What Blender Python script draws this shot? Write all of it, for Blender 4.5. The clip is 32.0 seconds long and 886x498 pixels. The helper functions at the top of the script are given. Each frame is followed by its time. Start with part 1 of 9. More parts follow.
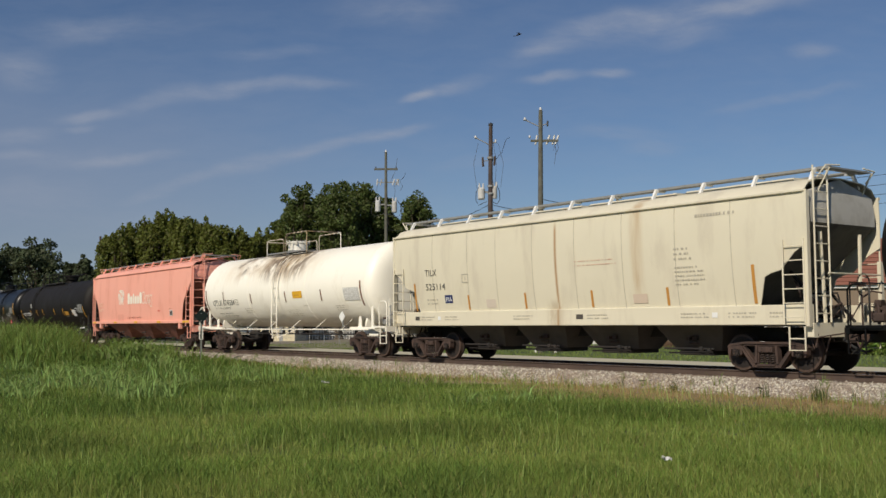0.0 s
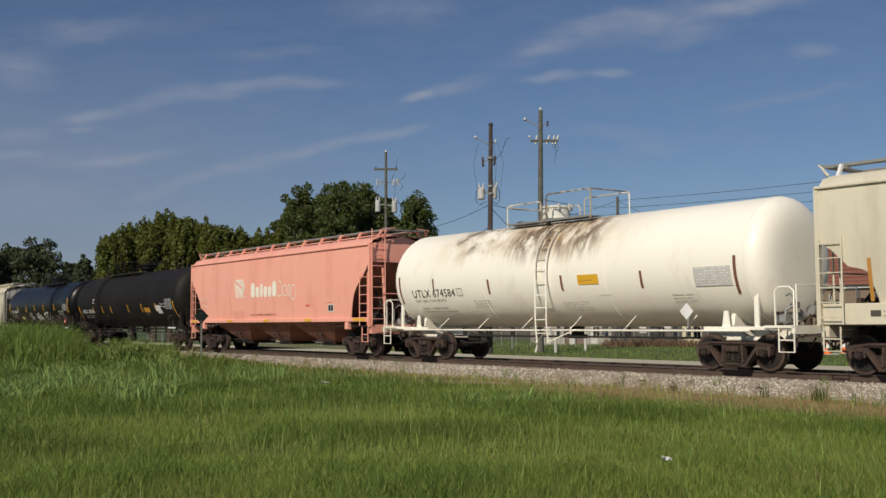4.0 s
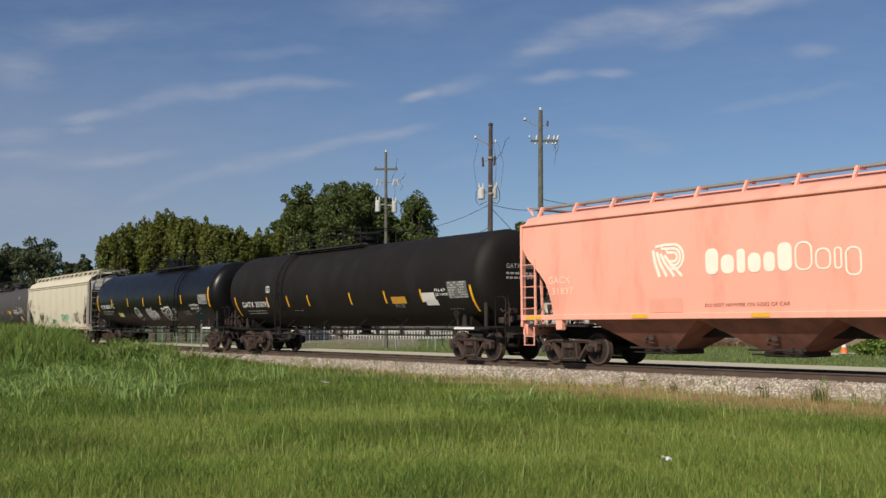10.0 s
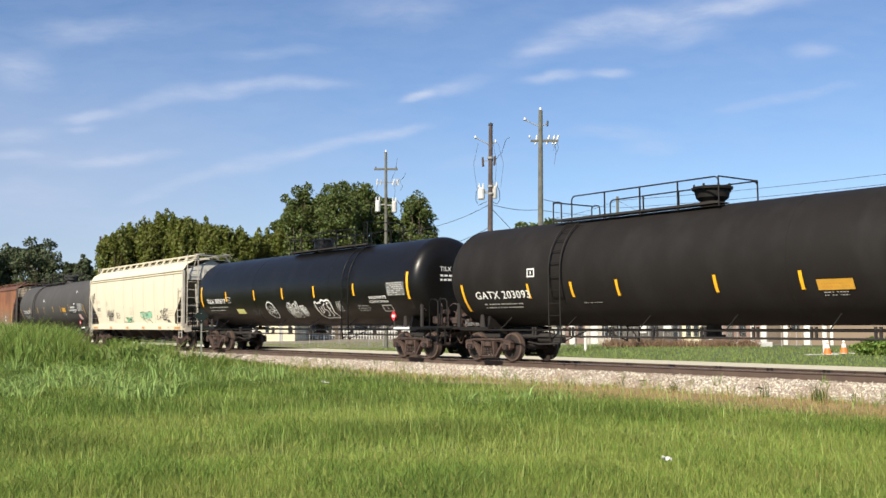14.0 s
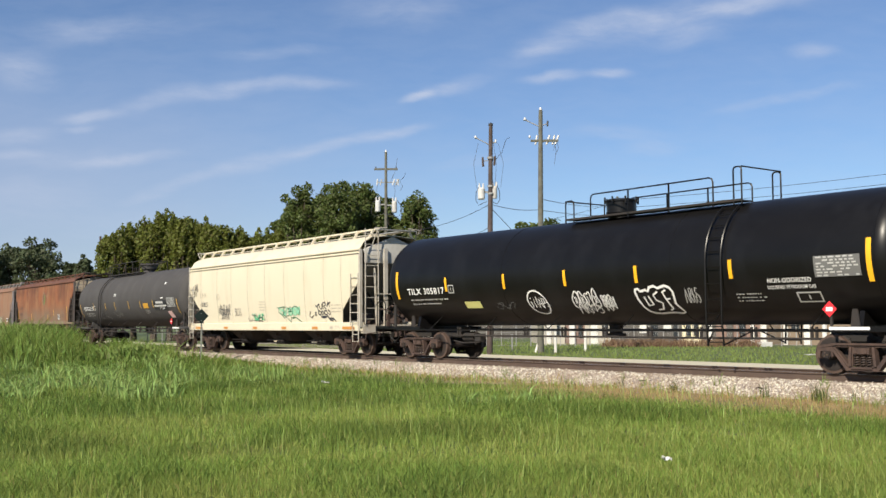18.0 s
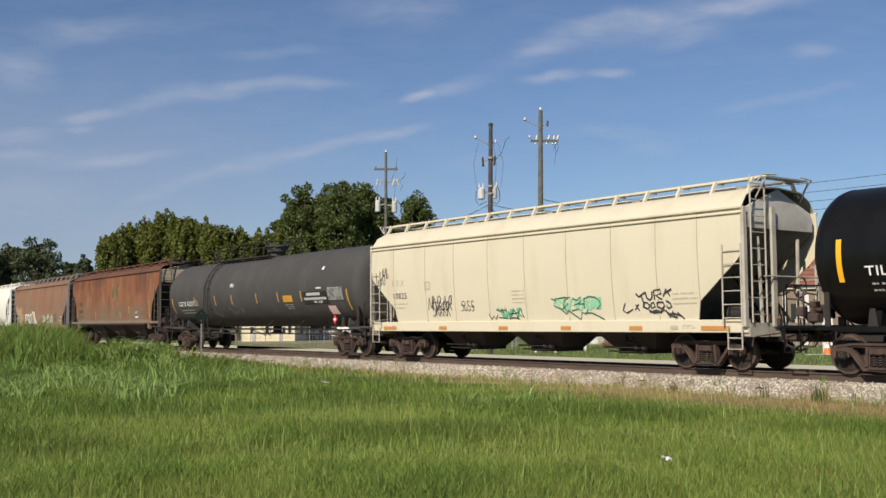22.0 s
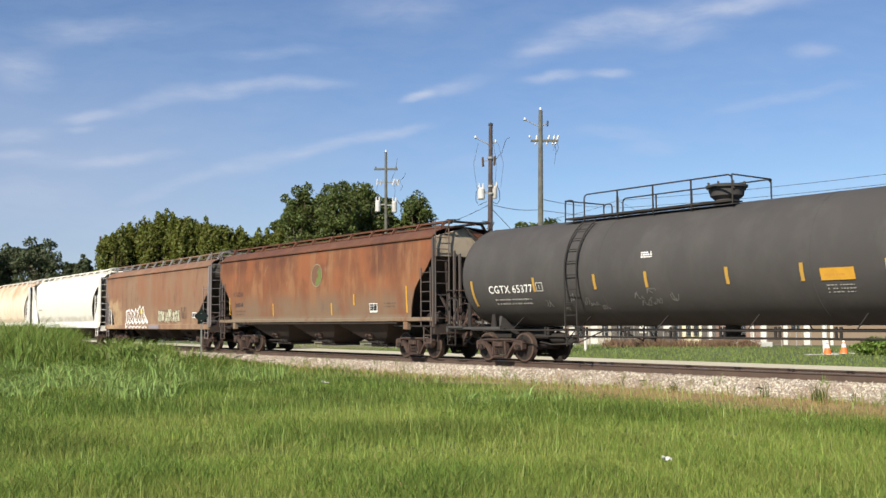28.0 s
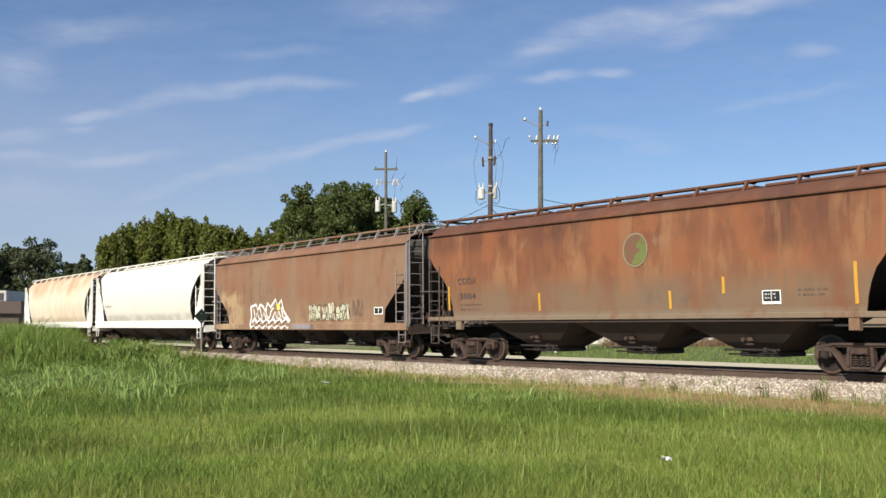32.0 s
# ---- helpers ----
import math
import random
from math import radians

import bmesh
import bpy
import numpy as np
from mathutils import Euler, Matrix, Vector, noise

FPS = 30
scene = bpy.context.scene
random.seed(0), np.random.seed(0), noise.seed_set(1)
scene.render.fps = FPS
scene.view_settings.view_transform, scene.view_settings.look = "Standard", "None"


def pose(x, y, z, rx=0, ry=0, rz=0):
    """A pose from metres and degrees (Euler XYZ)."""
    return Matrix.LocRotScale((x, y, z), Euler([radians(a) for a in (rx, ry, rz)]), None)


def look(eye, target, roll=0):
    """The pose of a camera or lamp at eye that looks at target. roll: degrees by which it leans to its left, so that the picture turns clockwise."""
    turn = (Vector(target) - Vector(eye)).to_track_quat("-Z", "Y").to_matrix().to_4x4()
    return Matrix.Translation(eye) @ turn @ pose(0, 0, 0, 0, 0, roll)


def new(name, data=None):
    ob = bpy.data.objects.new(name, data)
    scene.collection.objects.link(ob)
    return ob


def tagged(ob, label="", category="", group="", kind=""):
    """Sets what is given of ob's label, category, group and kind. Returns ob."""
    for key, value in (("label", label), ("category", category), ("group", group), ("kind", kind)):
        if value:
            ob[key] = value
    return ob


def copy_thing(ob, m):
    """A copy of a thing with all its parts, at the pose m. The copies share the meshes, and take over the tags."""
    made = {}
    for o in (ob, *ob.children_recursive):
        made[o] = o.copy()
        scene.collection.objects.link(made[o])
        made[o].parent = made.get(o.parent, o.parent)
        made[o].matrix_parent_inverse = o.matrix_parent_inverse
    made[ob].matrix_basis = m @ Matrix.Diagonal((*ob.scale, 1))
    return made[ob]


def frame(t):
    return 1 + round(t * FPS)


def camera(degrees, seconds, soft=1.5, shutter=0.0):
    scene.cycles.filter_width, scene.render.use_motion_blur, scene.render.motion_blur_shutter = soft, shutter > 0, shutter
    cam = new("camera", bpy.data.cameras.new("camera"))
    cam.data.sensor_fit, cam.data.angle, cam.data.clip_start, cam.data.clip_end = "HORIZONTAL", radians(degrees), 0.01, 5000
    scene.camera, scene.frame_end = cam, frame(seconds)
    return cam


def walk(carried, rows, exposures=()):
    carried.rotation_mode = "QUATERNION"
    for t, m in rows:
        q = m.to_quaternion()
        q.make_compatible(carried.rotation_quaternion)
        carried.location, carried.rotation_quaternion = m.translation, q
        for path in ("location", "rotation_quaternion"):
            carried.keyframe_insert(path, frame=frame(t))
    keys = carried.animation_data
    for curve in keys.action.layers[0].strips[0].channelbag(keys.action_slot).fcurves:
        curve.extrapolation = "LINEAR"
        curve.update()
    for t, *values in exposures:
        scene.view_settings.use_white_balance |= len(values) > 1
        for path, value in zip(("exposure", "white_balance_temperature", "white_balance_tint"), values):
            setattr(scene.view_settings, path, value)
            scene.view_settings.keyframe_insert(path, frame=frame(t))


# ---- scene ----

# ================= camera =================
EYE = Vector((0.0, 0.0, 1.24))
YAW, PITCH, LEAN = radians(51.10), radians(4.08), -0.34
cam = camera(46.35, 32.0)
AHEAD = Vector((-math.sin(YAW) * math.cos(PITCH), math.cos(YAW) * math.cos(PITCH), math.sin(PITCH)))
CAM_POSE = look(EYE, EYE + AHEAD * 10, LEAN)
walk(cam, [(0.0, CAM_POSE), (32.0, CAM_POSE)],
     exposures=[(0.0, -0.33), (1.5, -0.40), (3.0, -0.45), (6.0, -0.45), (8.0, -0.28), (9.0, -0.25), (10.0, -0.1), (11.0, 0.2), (11.7, 0.5), (13.0, 0.70), (14.0, 0.71), (17.0, 0.56), (20.0, 0.42), (22.0, 0.15), (24.2, 0.12), (25.2, 0.3), (26.5, 0.5), (30.0, 0.58), (32.0, 0.47)])

# ================= light =================
SUN_TO = Vector((0.30, -0.80, 0.62)).normalized()
sun_data = bpy.data.lights.new("sun", "SUN")
sun_data.energy, sun_data.angle, sun_data.color = 5.0, radians(0.53), (1.0, 0.905, 0.755)
sun = new("sun", sun_data)
sun.matrix_world = look((0, 0, 60), Vector((0, 0, 60)) - SUN_TO)


def make_world():
    w = bpy.data.worlds.new("sky")
    scene.world = w
    w.use_nodes = True
    nt = w.node_tree
    nt.nodes.clear()
    N, L = nt.nodes.new, nt.links.new

    def math_node(op, a, b=None):
        n = N("ShaderNodeMath")
        n.operation = op
        for i, v in enumerate((a, b)):
            if v is None:
                continue
            if isinstance(v, (int, float)):
                n.inputs[i].default_value = v
            else:
                L(v, n.inputs[i])
        return n.outputs[0]

    sky = N("ShaderNodeTexSky")
    sky.sky_type, sky.sun_disc = "NISHITA", False
    sky.sun_elevation = math.asin(SUN_TO.z)
    sky.sun_rotation = math.atan2(SUN_TO.x, SUN_TO.y)
    sky.air_density, sky.dust_density, sky.ozone_density = 1.0, 0.1, 3.0
    co = N("ShaderNodeTexCoord").outputs["Generated"]
    # flat map of the northern sky: x to the east along the horizon, y up
    right = Vector((math.cos(YAW), math.sin(YAW), 0))
    up = right.cross(AHEAD)

    def along(v):
        d = N("ShaderNodeVectorMath")
        d.operation = "DOT_PRODUCT"
        d.inputs[1].default_value = v
        L(co, d.inputs[0])
        return d.outputs["Value"]

    depth = math_node("MAXIMUM", along(AHEAD), 0.15)
    flat = N("ShaderNodeCombineXYZ")
    L(math_node("DIVIDE", along(right), depth), flat.inputs[0])
    L(math_node("DIVIDE", along(up), depth), flat.inputs[1])
    warp = N("ShaderNodeTexNoise")
    warp.inputs["Scale"].default_value, warp.inputs["Detail"].default_value = 9.0, 6
    L(flat.outputs[0], warp.inputs["Vector"])
    off = N("ShaderNodeVectorMath")
    off.operation, off.inputs[1].default_value = "SUBTRACT", (0.5, 0.5, 0.5)
    L(warp.outputs["Color"], off.inputs[0])
    sc = N("ShaderNodeVectorMath")
    sc.operation, sc.inputs["Scale"].default_value = "SCALE", 0.030
    L(off.outputs[0], sc.inputs[0])
    place = N("ShaderNodeVectorMath")
    L(flat.outputs[0], place.inputs[0])
    L(sc.outputs[0], place.inputs[1])
    # thin cirrus streaks: middle x, y, half length, half width, slope in degrees, strength
    west_streaks = ((-0.408, 0.178, 0.040, 0.020, -12, 0.50), (-0.330, 0.215, 0.095, 0.016, 3, 0.34), (-0.341, 0.131, 0.034, 0.0065, 2, 0.55),
        (-0.275, 0.145, 0.045, 0.009, 14, 0.42), (-0.205, 0.153, 0.055, 0.0085, 8, 0.62), (-0.135, 0.158, 0.045, 0.008, 0, 0.42),
        (-0.410, 0.114, 0.036, 0.009, 2, 0.50), (-0.349, 0.119, 0.017, 0.004, 2, 0.45), (-0.308, 0.0905, 0.052, 0.0055, 4, 0.60),
        (-0.415, 0.096, 0.032, 0.006, 0, 0.40), (-0.355, 0.090, 0.060, 0.010, 0, 0.25))
    middle_streaks = ((-0.268, 0.063, 0.045, 0.008, 14, 0.40), (-0.185, 0.084, 0.060, 0.0095, 13, 0.55), (-0.100, 0.100, 0.055, 0.0065, 12, 0.55),
        (-0.042, 0.109, 0.034, 0.005, 14, 0.50), (-0.024, 0.147, 0.018, 0.0055, 17, 0.75), (0.010, 0.157, 0.045, 0.008, 15, 0.50),
        (0.105, 0.166, 0.030, 0.006, 2, 0.62), (0.159, 0.169, 0.026, 0.0055, 3, 0.68), (-0.160, 0.190, 0.055, 0.007, 5, 0.30),
        (-0.040, 0.232, 0.060, 0.020, 0, 0.35))
    east_streaks = ((0.118, 0.205, 0.065, 0.015, 20, 0.42), (0.200, 0.220, 0.085, 0.019, 8, 0.62), (0.090, 0.192, 0.024, 0.006, 5, 0.35),
        (0.300, 0.233, 0.055, 0.010, 4, 0.62), (0.245, 0.206, 0.040, 0.012, 10, 0.35), (0.358, 0.188, 0.028, 0.007, -3, 0.40),
        (0.335, 0.142, 0.075, 0.006, 10, 0.32), (0.205, 0.097, 0.034, 0.009, 0, 0.28), (0.165, 0.110, 0.050, 0.007, 2, 0.26),
        (0.030, 0.084, 0.045, 0.006, 5, 0.22), (-0.395, 0.050, 0.070, 0.024, 2, 0.30), (-0.300, 0.030, 0.080, 0.014, 4, 0.22))
    streaks = west_streaks + middle_streaks + east_streaks
    total = None
    for x, y, a, b, deg, amt in streaks:
        m = N("ShaderNodeMapping")
        m.vector_type = "TEXTURE"
        m.inputs["Location"].default_value, m.inputs["Rotation"].default_value, m.inputs["Scale"].default_value = (x, y, 0), (0, 0, radians(deg)), (a, b, 1000.0)
        L(place.outputs[0], m.inputs["Vector"])
        ln = N("ShaderNodeVectorMath")
        ln.operation = "LENGTH"
        L(m.outputs[0], ln.inputs[0])
        mr = N("ShaderNodeMapRange")
        mr.interpolation_type = "SMOOTHERSTEP"
        mr.inputs[1].default_value, mr.inputs[2].default_value, mr.inputs[3].default_value, mr.inputs[4].default_value = 0.0, 1.5, amt * 1.3, 0.0
        L(ln.outputs["Value"], mr.inputs[0])
        total = mr.outputs[0] if total is None else math_node("ADD", total, mr.outputs[0])
    # fine combed texture within the streaks
    comb = N("ShaderNodeMapping")
    comb.inputs["Rotation"].default_value, comb.inputs["Scale"].default_value = (0, 0, radians(-9)), (16.0, 58.0, 1)
    L(place.outputs[0], comb.inputs["Vector"])
    fine = N("ShaderNodeTexNoise")
    fine.inputs["Scale"].default_value, fine.inputs["Detail"].default_value, fine.inputs["Roughness"].default_value = 1.0, 7, 0.6
    L(comb.outputs[0], fine.inputs["Vector"])
    fr = N("ShaderNodeMapRange")
    fr.inputs[1].default_value, fr.inputs[2].default_value, fr.inputs[3].default_value, fr.inputs[4].default_value = 0.26, 0.74, 0.35, 1.25
    L(fine.outputs["Fac"], fr.inputs[0])
    veil = N("ShaderNodeMapRange")
    veil.inputs[1].default_value, veil.inputs[2].default_value, veil.inputs[3].default_value, veil.inputs[4].default_value = 0.35, 0.75, 0.06, 0.22
    L(fine.outputs["Fac"], veil.inputs[0])
    cover = math_node("ADD", math_node("MULTIPLY", total, fr.outputs[0]), veil.outputs[0])
    cover = math_node("MULTIPLY", cover, 0.54)
    # dull haze low in the west
    hz = N("ShaderNodeMapping")
    hz.vector_type = "TEXTURE"
    hz.inputs["Location"].default_value, hz.inputs["Scale"].default_value = (-0.55, 0.04, 0), (0.62, 0.17, 1000.0)
    L(place.outputs[0], hz.inputs["Vector"])
    hl = N("ShaderNodeVectorMath")
    hl.operation = "LENGTH"
    L(hz.outputs[0], hl.inputs[0])
    hr = N("ShaderNodeMapRange")
    hr.interpolation_type = "SMOOTHERSTEP"
    hr.inputs[1].default_value, hr.inputs[2].default_value, hr.inputs[3].default_value, hr.inputs[4].default_value = 0.1, 1.25, 0.55, 0.0
    L(hl.outputs["Value"], hr.inputs[0])
    haze = N("ShaderNodeMixRGB")
    haze.inputs[2].default_value = (4.3, 4.9, 6.6, 1)
    L(hr.outputs[0], haze.inputs[0])
    mix = N("ShaderNodeMixRGB")
    mix.inputs[2].default_value = (6.1, 6.7, 8.2, 1)
    L(cover, mix.inputs[0])
    tint = N("ShaderNodeMixRGB")
    tint.blend_type, tint.inputs[0].default_value, tint.inputs[2].default_value = "MULTIPLY", 1.0, (0.87, 0.955, 1.12, 1)
    L(sky.outputs[0], tint.inputs[1])
    L(tint.outputs[0], haze.inputs[1])
    L(haze.outputs[0], mix.inputs[1])
    bg = N("ShaderNodeBackground")
    bg.inputs["Strength"].default_value = 0.066
    out = N("ShaderNodeOutputWorld")
    L(mix.outputs[0], bg.inputs[0])
    L(bg.outputs[0], out.inputs[0])


make_world()

# ================= the track's line and the train's run =================
DIST, RADIUS, BEND_END = 23.09, 775.0, -62.0
GAUGE = 1.435


def on_line(s, off=0.0):
    """Place and heading at s metres along the track; off: metres towards the camera's side."""
    if s >= BEND_END:
        a = s / RADIUS
        return (RADIUS + off) * math.sin(a), DIST + RADIUS - (RADIUS + off) * math.cos(a), a
    a = BEND_END / RADIUS
    d = s - BEND_END
    return ((RADIUS + off) * math.sin(a) + d * math.cos(a), DIST + RADIUS - (RADIUS + off) * math.cos(a) + d * math.sin(a), a)


def run(t):
    """How far the train has come at t seconds."""
    u = t / 16 - 1
    v = min(1.0, max(0.0, (t - 4.0) / 4.0))
    drift = -0.2 * (1 - v * v * (3 - 2 * v)) + 0.1 * math.exp(-((t - 8.5) / 1.3) ** 2)
    return drift + 69.97 * u + 0.13 * u ** 2 - 2.84 * u ** 3 + 0.55 * u ** 4 + 1.70 * u ** 5 - 0.40 * u ** 6


def car_pose(p, t):
    x, y, a = on_line(p + run(t))
    return Matrix.Translation((x, y, 0)) @ Matrix.Rotation(a, 4, "Z")


# ================= materials =================
def material(name, base, rough=0.6, metal=0.0, var=0.12, scale=3.0, dirt=None, dirt_amt=0.0, dirt_scale=1.2, streak=0.0, bump=0.0, bump_scale=60.0, spec=0.5, island=0.0, objvar=0.0, transl=None):
    m = bpy.data.materials.new(name)
    m.use_nodes = True
    nt = m.node_tree
    bs = nt.nodes["Principled BSDF"]
    N, L = nt.nodes.new, nt.links.new
    co = N("ShaderNodeTexCoord")
    vec = co.outputs["Object"]
    n1 = N("ShaderNodeTexNoise")
    n1.inputs["Scale"].default_value, n1.inputs["Detail"].default_value, n1.inputs["Roughness"].default_value = scale, 6, 0.6
    L(vec, n1.inputs["Vector"])
    hv = N("ShaderNodeHueSaturation")
    hv.inputs["Color"].default_value = (*base, 1)
    mr = N("ShaderNodeMapRange")
    mr.inputs[3].default_value, mr.inputs[4].default_value = 1 - var, 1 + var
    L(n1.outputs["Fac"], mr.inputs[0])
    val = mr.outputs[0]
    for amount, kind in ((island, "i"), (objvar, "o")):
        if amount:
            src = N("ShaderNodeNewGeometry").outputs["Random Per Island"] if kind == "i" else N("ShaderNodeObjectInfo").outputs["Random"]
            m2 = N("ShaderNodeMapRange")
            m2.inputs[3].default_value, m2.inputs[4].default_value = 1 - amount, 1 + amount
            L(src, m2.inputs[0])
            mu = N("ShaderNodeMath")
            mu.operation = "MULTIPLY"
            L(val, mu.inputs[0])
            L(m2.outputs[0], mu.inputs[1])
            val = mu.outputs[0]
            if kind == "i":
                m3 = N("ShaderNodeMapRange")
                m3.inputs[3].default_value, m3.inputs[4].default_value = 0.5 - amount * 0.06, 0.5 + amount * 0.06
                L(src, m3.inputs[0])
                L(m3.outputs[0], hv.inputs["Hue"])
    L(val, hv.inputs["Value"])
    col = hv.outputs[0]
    if dirt:
        mp = N("ShaderNodeMapping")
        mp.inputs["Scale"].default_value = (1, 1, 1 - 0.85 * streak)
        L(vec, mp.inputs["Vector"])
        n2 = N("ShaderNodeTexNoise")
        n2.inputs["Scale"].default_value, n2.inputs["Detail"].default_value, n2.inputs["Roughness"].default_value = dirt_scale, 8, 0.65
        L(mp.outputs[0], n2.inputs["Vector"])
        rp = N("ShaderNodeValToRGB")
        rp.color_ramp.elements[0].position = 0.62 - dirt_amt * 0.42
        rp.color_ramp.elements[1].position = min(0.98, 0.88 - dirt_amt * 0.25)
        L(n2.outputs["Fac"], rp.inputs[0])
        mx = N("ShaderNodeMixRGB")
        mx.inputs[2].default_value = (*dirt, 1)
        L(rp.outputs[0], mx.inputs[0])
        L(col, mx.inputs[1])
        col = mx.outputs[0]
    L(col, bs.inputs["Base Color"])
    rr = N("ShaderNodeMapRange")
    rr.inputs[3].default_value, rr.inputs[4].default_value = max(0.05, rough - 0.1), min(1, rough + 0.1)
    L(n1.outputs["Fac"], rr.inputs[0])
    L(rr.outputs[0], bs.inputs["Roughness"])
    bs.inputs["Metallic"].default_value = metal
    bs.inputs["Specular IOR Level"].default_value = spec
    if bump:
        nb = N("ShaderNodeTexNoise")
        nb.inputs["Scale"].default_value, nb.inputs["Detail"].default_value = bump_scale, 4
        L(vec, nb.inputs["Vector"])
        b = N("ShaderNodeBump")
        b.inputs["Strength"].default_value, b.inputs["Distance"].default_value = bump, 0.01
        L(nb.outputs["Fac"], b.inputs["Height"])
        L(b.outputs[0], bs.inputs["Normal"])
    if transl:
        tr = N("ShaderNodeBsdfTranslucent")
        L(col, tr.inputs["Color"])
        ms = N("ShaderNodeMixShader")
        ms.inputs[0].default_value = transl
        L(bs.outputs[0], ms.inputs[1])
        L(tr.outputs[0], ms.inputs[2])
        L(ms.outputs[0], nt.nodes["Material Output"].inputs["Surface"])
    return m


def stain(m, colour, xr, zr, scale=(2.2, 2.2, 0.35), lo=0.35, hi=0.75, amount=1.0, soft=0.5):
    """A weathering stain on a material, within a stretch of the car, broken up by drawn-out noise. zr: from nothing to full."""
    nt = m.node_tree
    N, L = nt.nodes.new, nt.links.new
    bs = nt.nodes["Principled BSDF"]
    old = bs.inputs["Base Color"].links[0].from_socket
    co = N("ShaderNodeTexCoord")
    sp = N("ShaderNodeSeparateXYZ")
    L(co.outputs["Object"], sp.inputs[0])

    def ramp(src, a, b, c=0.0, d=1.0):
        r = N("ShaderNodeMapRange")
        r.interpolation_type = "SMOOTHSTEP"
        for i, v in enumerate((a, b, c, d)):
            r.inputs[i + 1].default_value = v
        L(src, r.inputs[0])
        return r.outputs[0]

    def mul(a, b):
        n = N("ShaderNodeMath")
        n.operation = "MULTIPLY"
        L(a, n.inputs[0])
        if isinstance(b, float):
            n.inputs[1].default_value = b
        else:
            L(b, n.inputs[1])
        return n.outputs[0]

    mp = N("ShaderNodeMapping")
    mp.inputs["Scale"].default_value = scale
    L(co.outputs["Object"], mp.inputs["Vector"])
    nz = N("ShaderNodeTexNoise")
    nz.inputs["Scale"].default_value, nz.inputs["Detail"].default_value, nz.inputs["Roughness"].default_value = 1.0, 7, 0.6
    L(mp.outputs[0], nz.inputs["Vector"])
    f = mul(ramp(nz.outputs["Fac"], lo, hi), ramp(sp.outputs[2], *zr))
    f = mul(f, mul(ramp(sp.outputs[0], xr[0] - soft, xr[0] + soft), ramp(sp.outputs[0], xr[1] - soft, xr[1] + soft, 1.0, 0.0)))
    f = mul(f, float(amount))
    mx = N("ShaderNodeMixRGB")
    mx.inputs[2].default_value = (*colour, 1)
    L(f, mx.inputs[0])
    L(old, mx.inputs[1])
    L(mx.outputs[0], bs.inputs["Base Color"])
    return m


RUST = (0.16, 0.075, 0.04)
GRIME = (0.10, 0.08, 0.06)
M_GREY = material("grey_beige_paint", (0.68, 0.63, 0.49), 0.55, var=0.05, scale=0.8, dirt=(0.52, 0.46, 0.36), dirt_amt=0.25, streak=0.9)
M_WHITE = material("white_tank_paint", (0.95, 0.91, 0.80), 0.45, var=0.03, scale=0.7, dirt=(0.78, 0.72, 0.60), dirt_amt=0.15, streak=0.6)
M_PINK = material("salmon_paint", (0.88, 0.41, 0.31), 0.5, var=0.05, scale=0.6, dirt=(0.72, 0.28, 0.20), dirt_amt=0.25, streak=0.8)
M_BLACK = material("black_tank_paint", (0.0092, 0.0072, 0.0060), 0.70, spec=0.28, var=0.25, scale=0.8, dirt=(0.017, 0.015, 0.014), dirt_amt=0.35, streak=0.7)
M_BLACK2 = material("glossy_black_tank_paint", (0.0062, 0.0058, 0.0058), 0.36, spec=0.24, var=0.2, scale=0.8, dirt=(0.011, 0.011, 0.012), dirt_amt=0.3, streak=0.7)
M_CREAM = material("cream_paint", (0.60, 0.545, 0.415), 0.55, var=0.04, scale=0.7, dirt=(0.52, 0.45, 0.33), dirt_amt=0.25, streak=0.9)
M_DGREY = material("faded_charcoal_tank_paint", (0.060, 0.057, 0.056), 0.75, spec=0.2, var=0.15, scale=0.9, dirt=(0.08, 0.077, 0.074), dirt_amt=0.35, streak=0.7)
M_RUST = material("rusted_brown_paint", (0.170, 0.064, 0.029), 0.8, var=0.2, scale=0.6, dirt=(0.215, 0.094, 0.042), dirt_amt=0.45, streak=0.6, dirt_scale=0.8, bump=0.2)
M_RUST2 = material("rusted_tan_paint", (0.228, 0.146, 0.092), 0.8, var=0.18, scale=0.6, dirt=(0.212, 0.104, 0.058), dirt_amt=0.5, streak=0.85, dirt_scale=0.9, bump=0.2)
stain(M_WHITE, (0.70, 0.60, 0.44), (-5.8, 3.6), (2.7, 3.8), (0.9, 1.2, 0.2), 0.34, 0.70, 0.6, 1.2)
stain(M_WHITE, (0.46, 0.34, 0.22), (-4.4, 2.6), (2.9, 3.7), (1.1, 1.6, 0.25), 0.38, 0.62, 0.75, 0.9)
stain(M_WHITE, (0.17, 0.12, 0.075), (-1.6, 2.2), (2.8, 3.7), (3.2, 2.0, 0.3), 0.42, 0.58, 0.95, 0.5)
stain(M_WHITE, (0.15, 0.115, 0.08), (-4.6, -2.6), (3.3, 3.8), (1.8, 2.0, 0.8), 0.48, 0.60, 0.8, 0.5)
stain(M_WHITE, (0.52, 0.36, 0.16), (0.3, 1.9), (2.2, 3.6), (4.5, 2.5, 0.2), 0.50, 0.68, 0.7, 0.3)
stain(M_WHITE, (0.74, 0.68, 0.56), (-9, 9), (1.7, 1.15), (0.8, 0.8, 0.6), 0.35, 0.7, 0.5)
stain(M_GREY, (0.36, 0.20, 0.08), (-0.05, 0.03), (4.3, 3.9), (6, 6, 0.5), 0.2, 0.5, 0.95, 0.05)
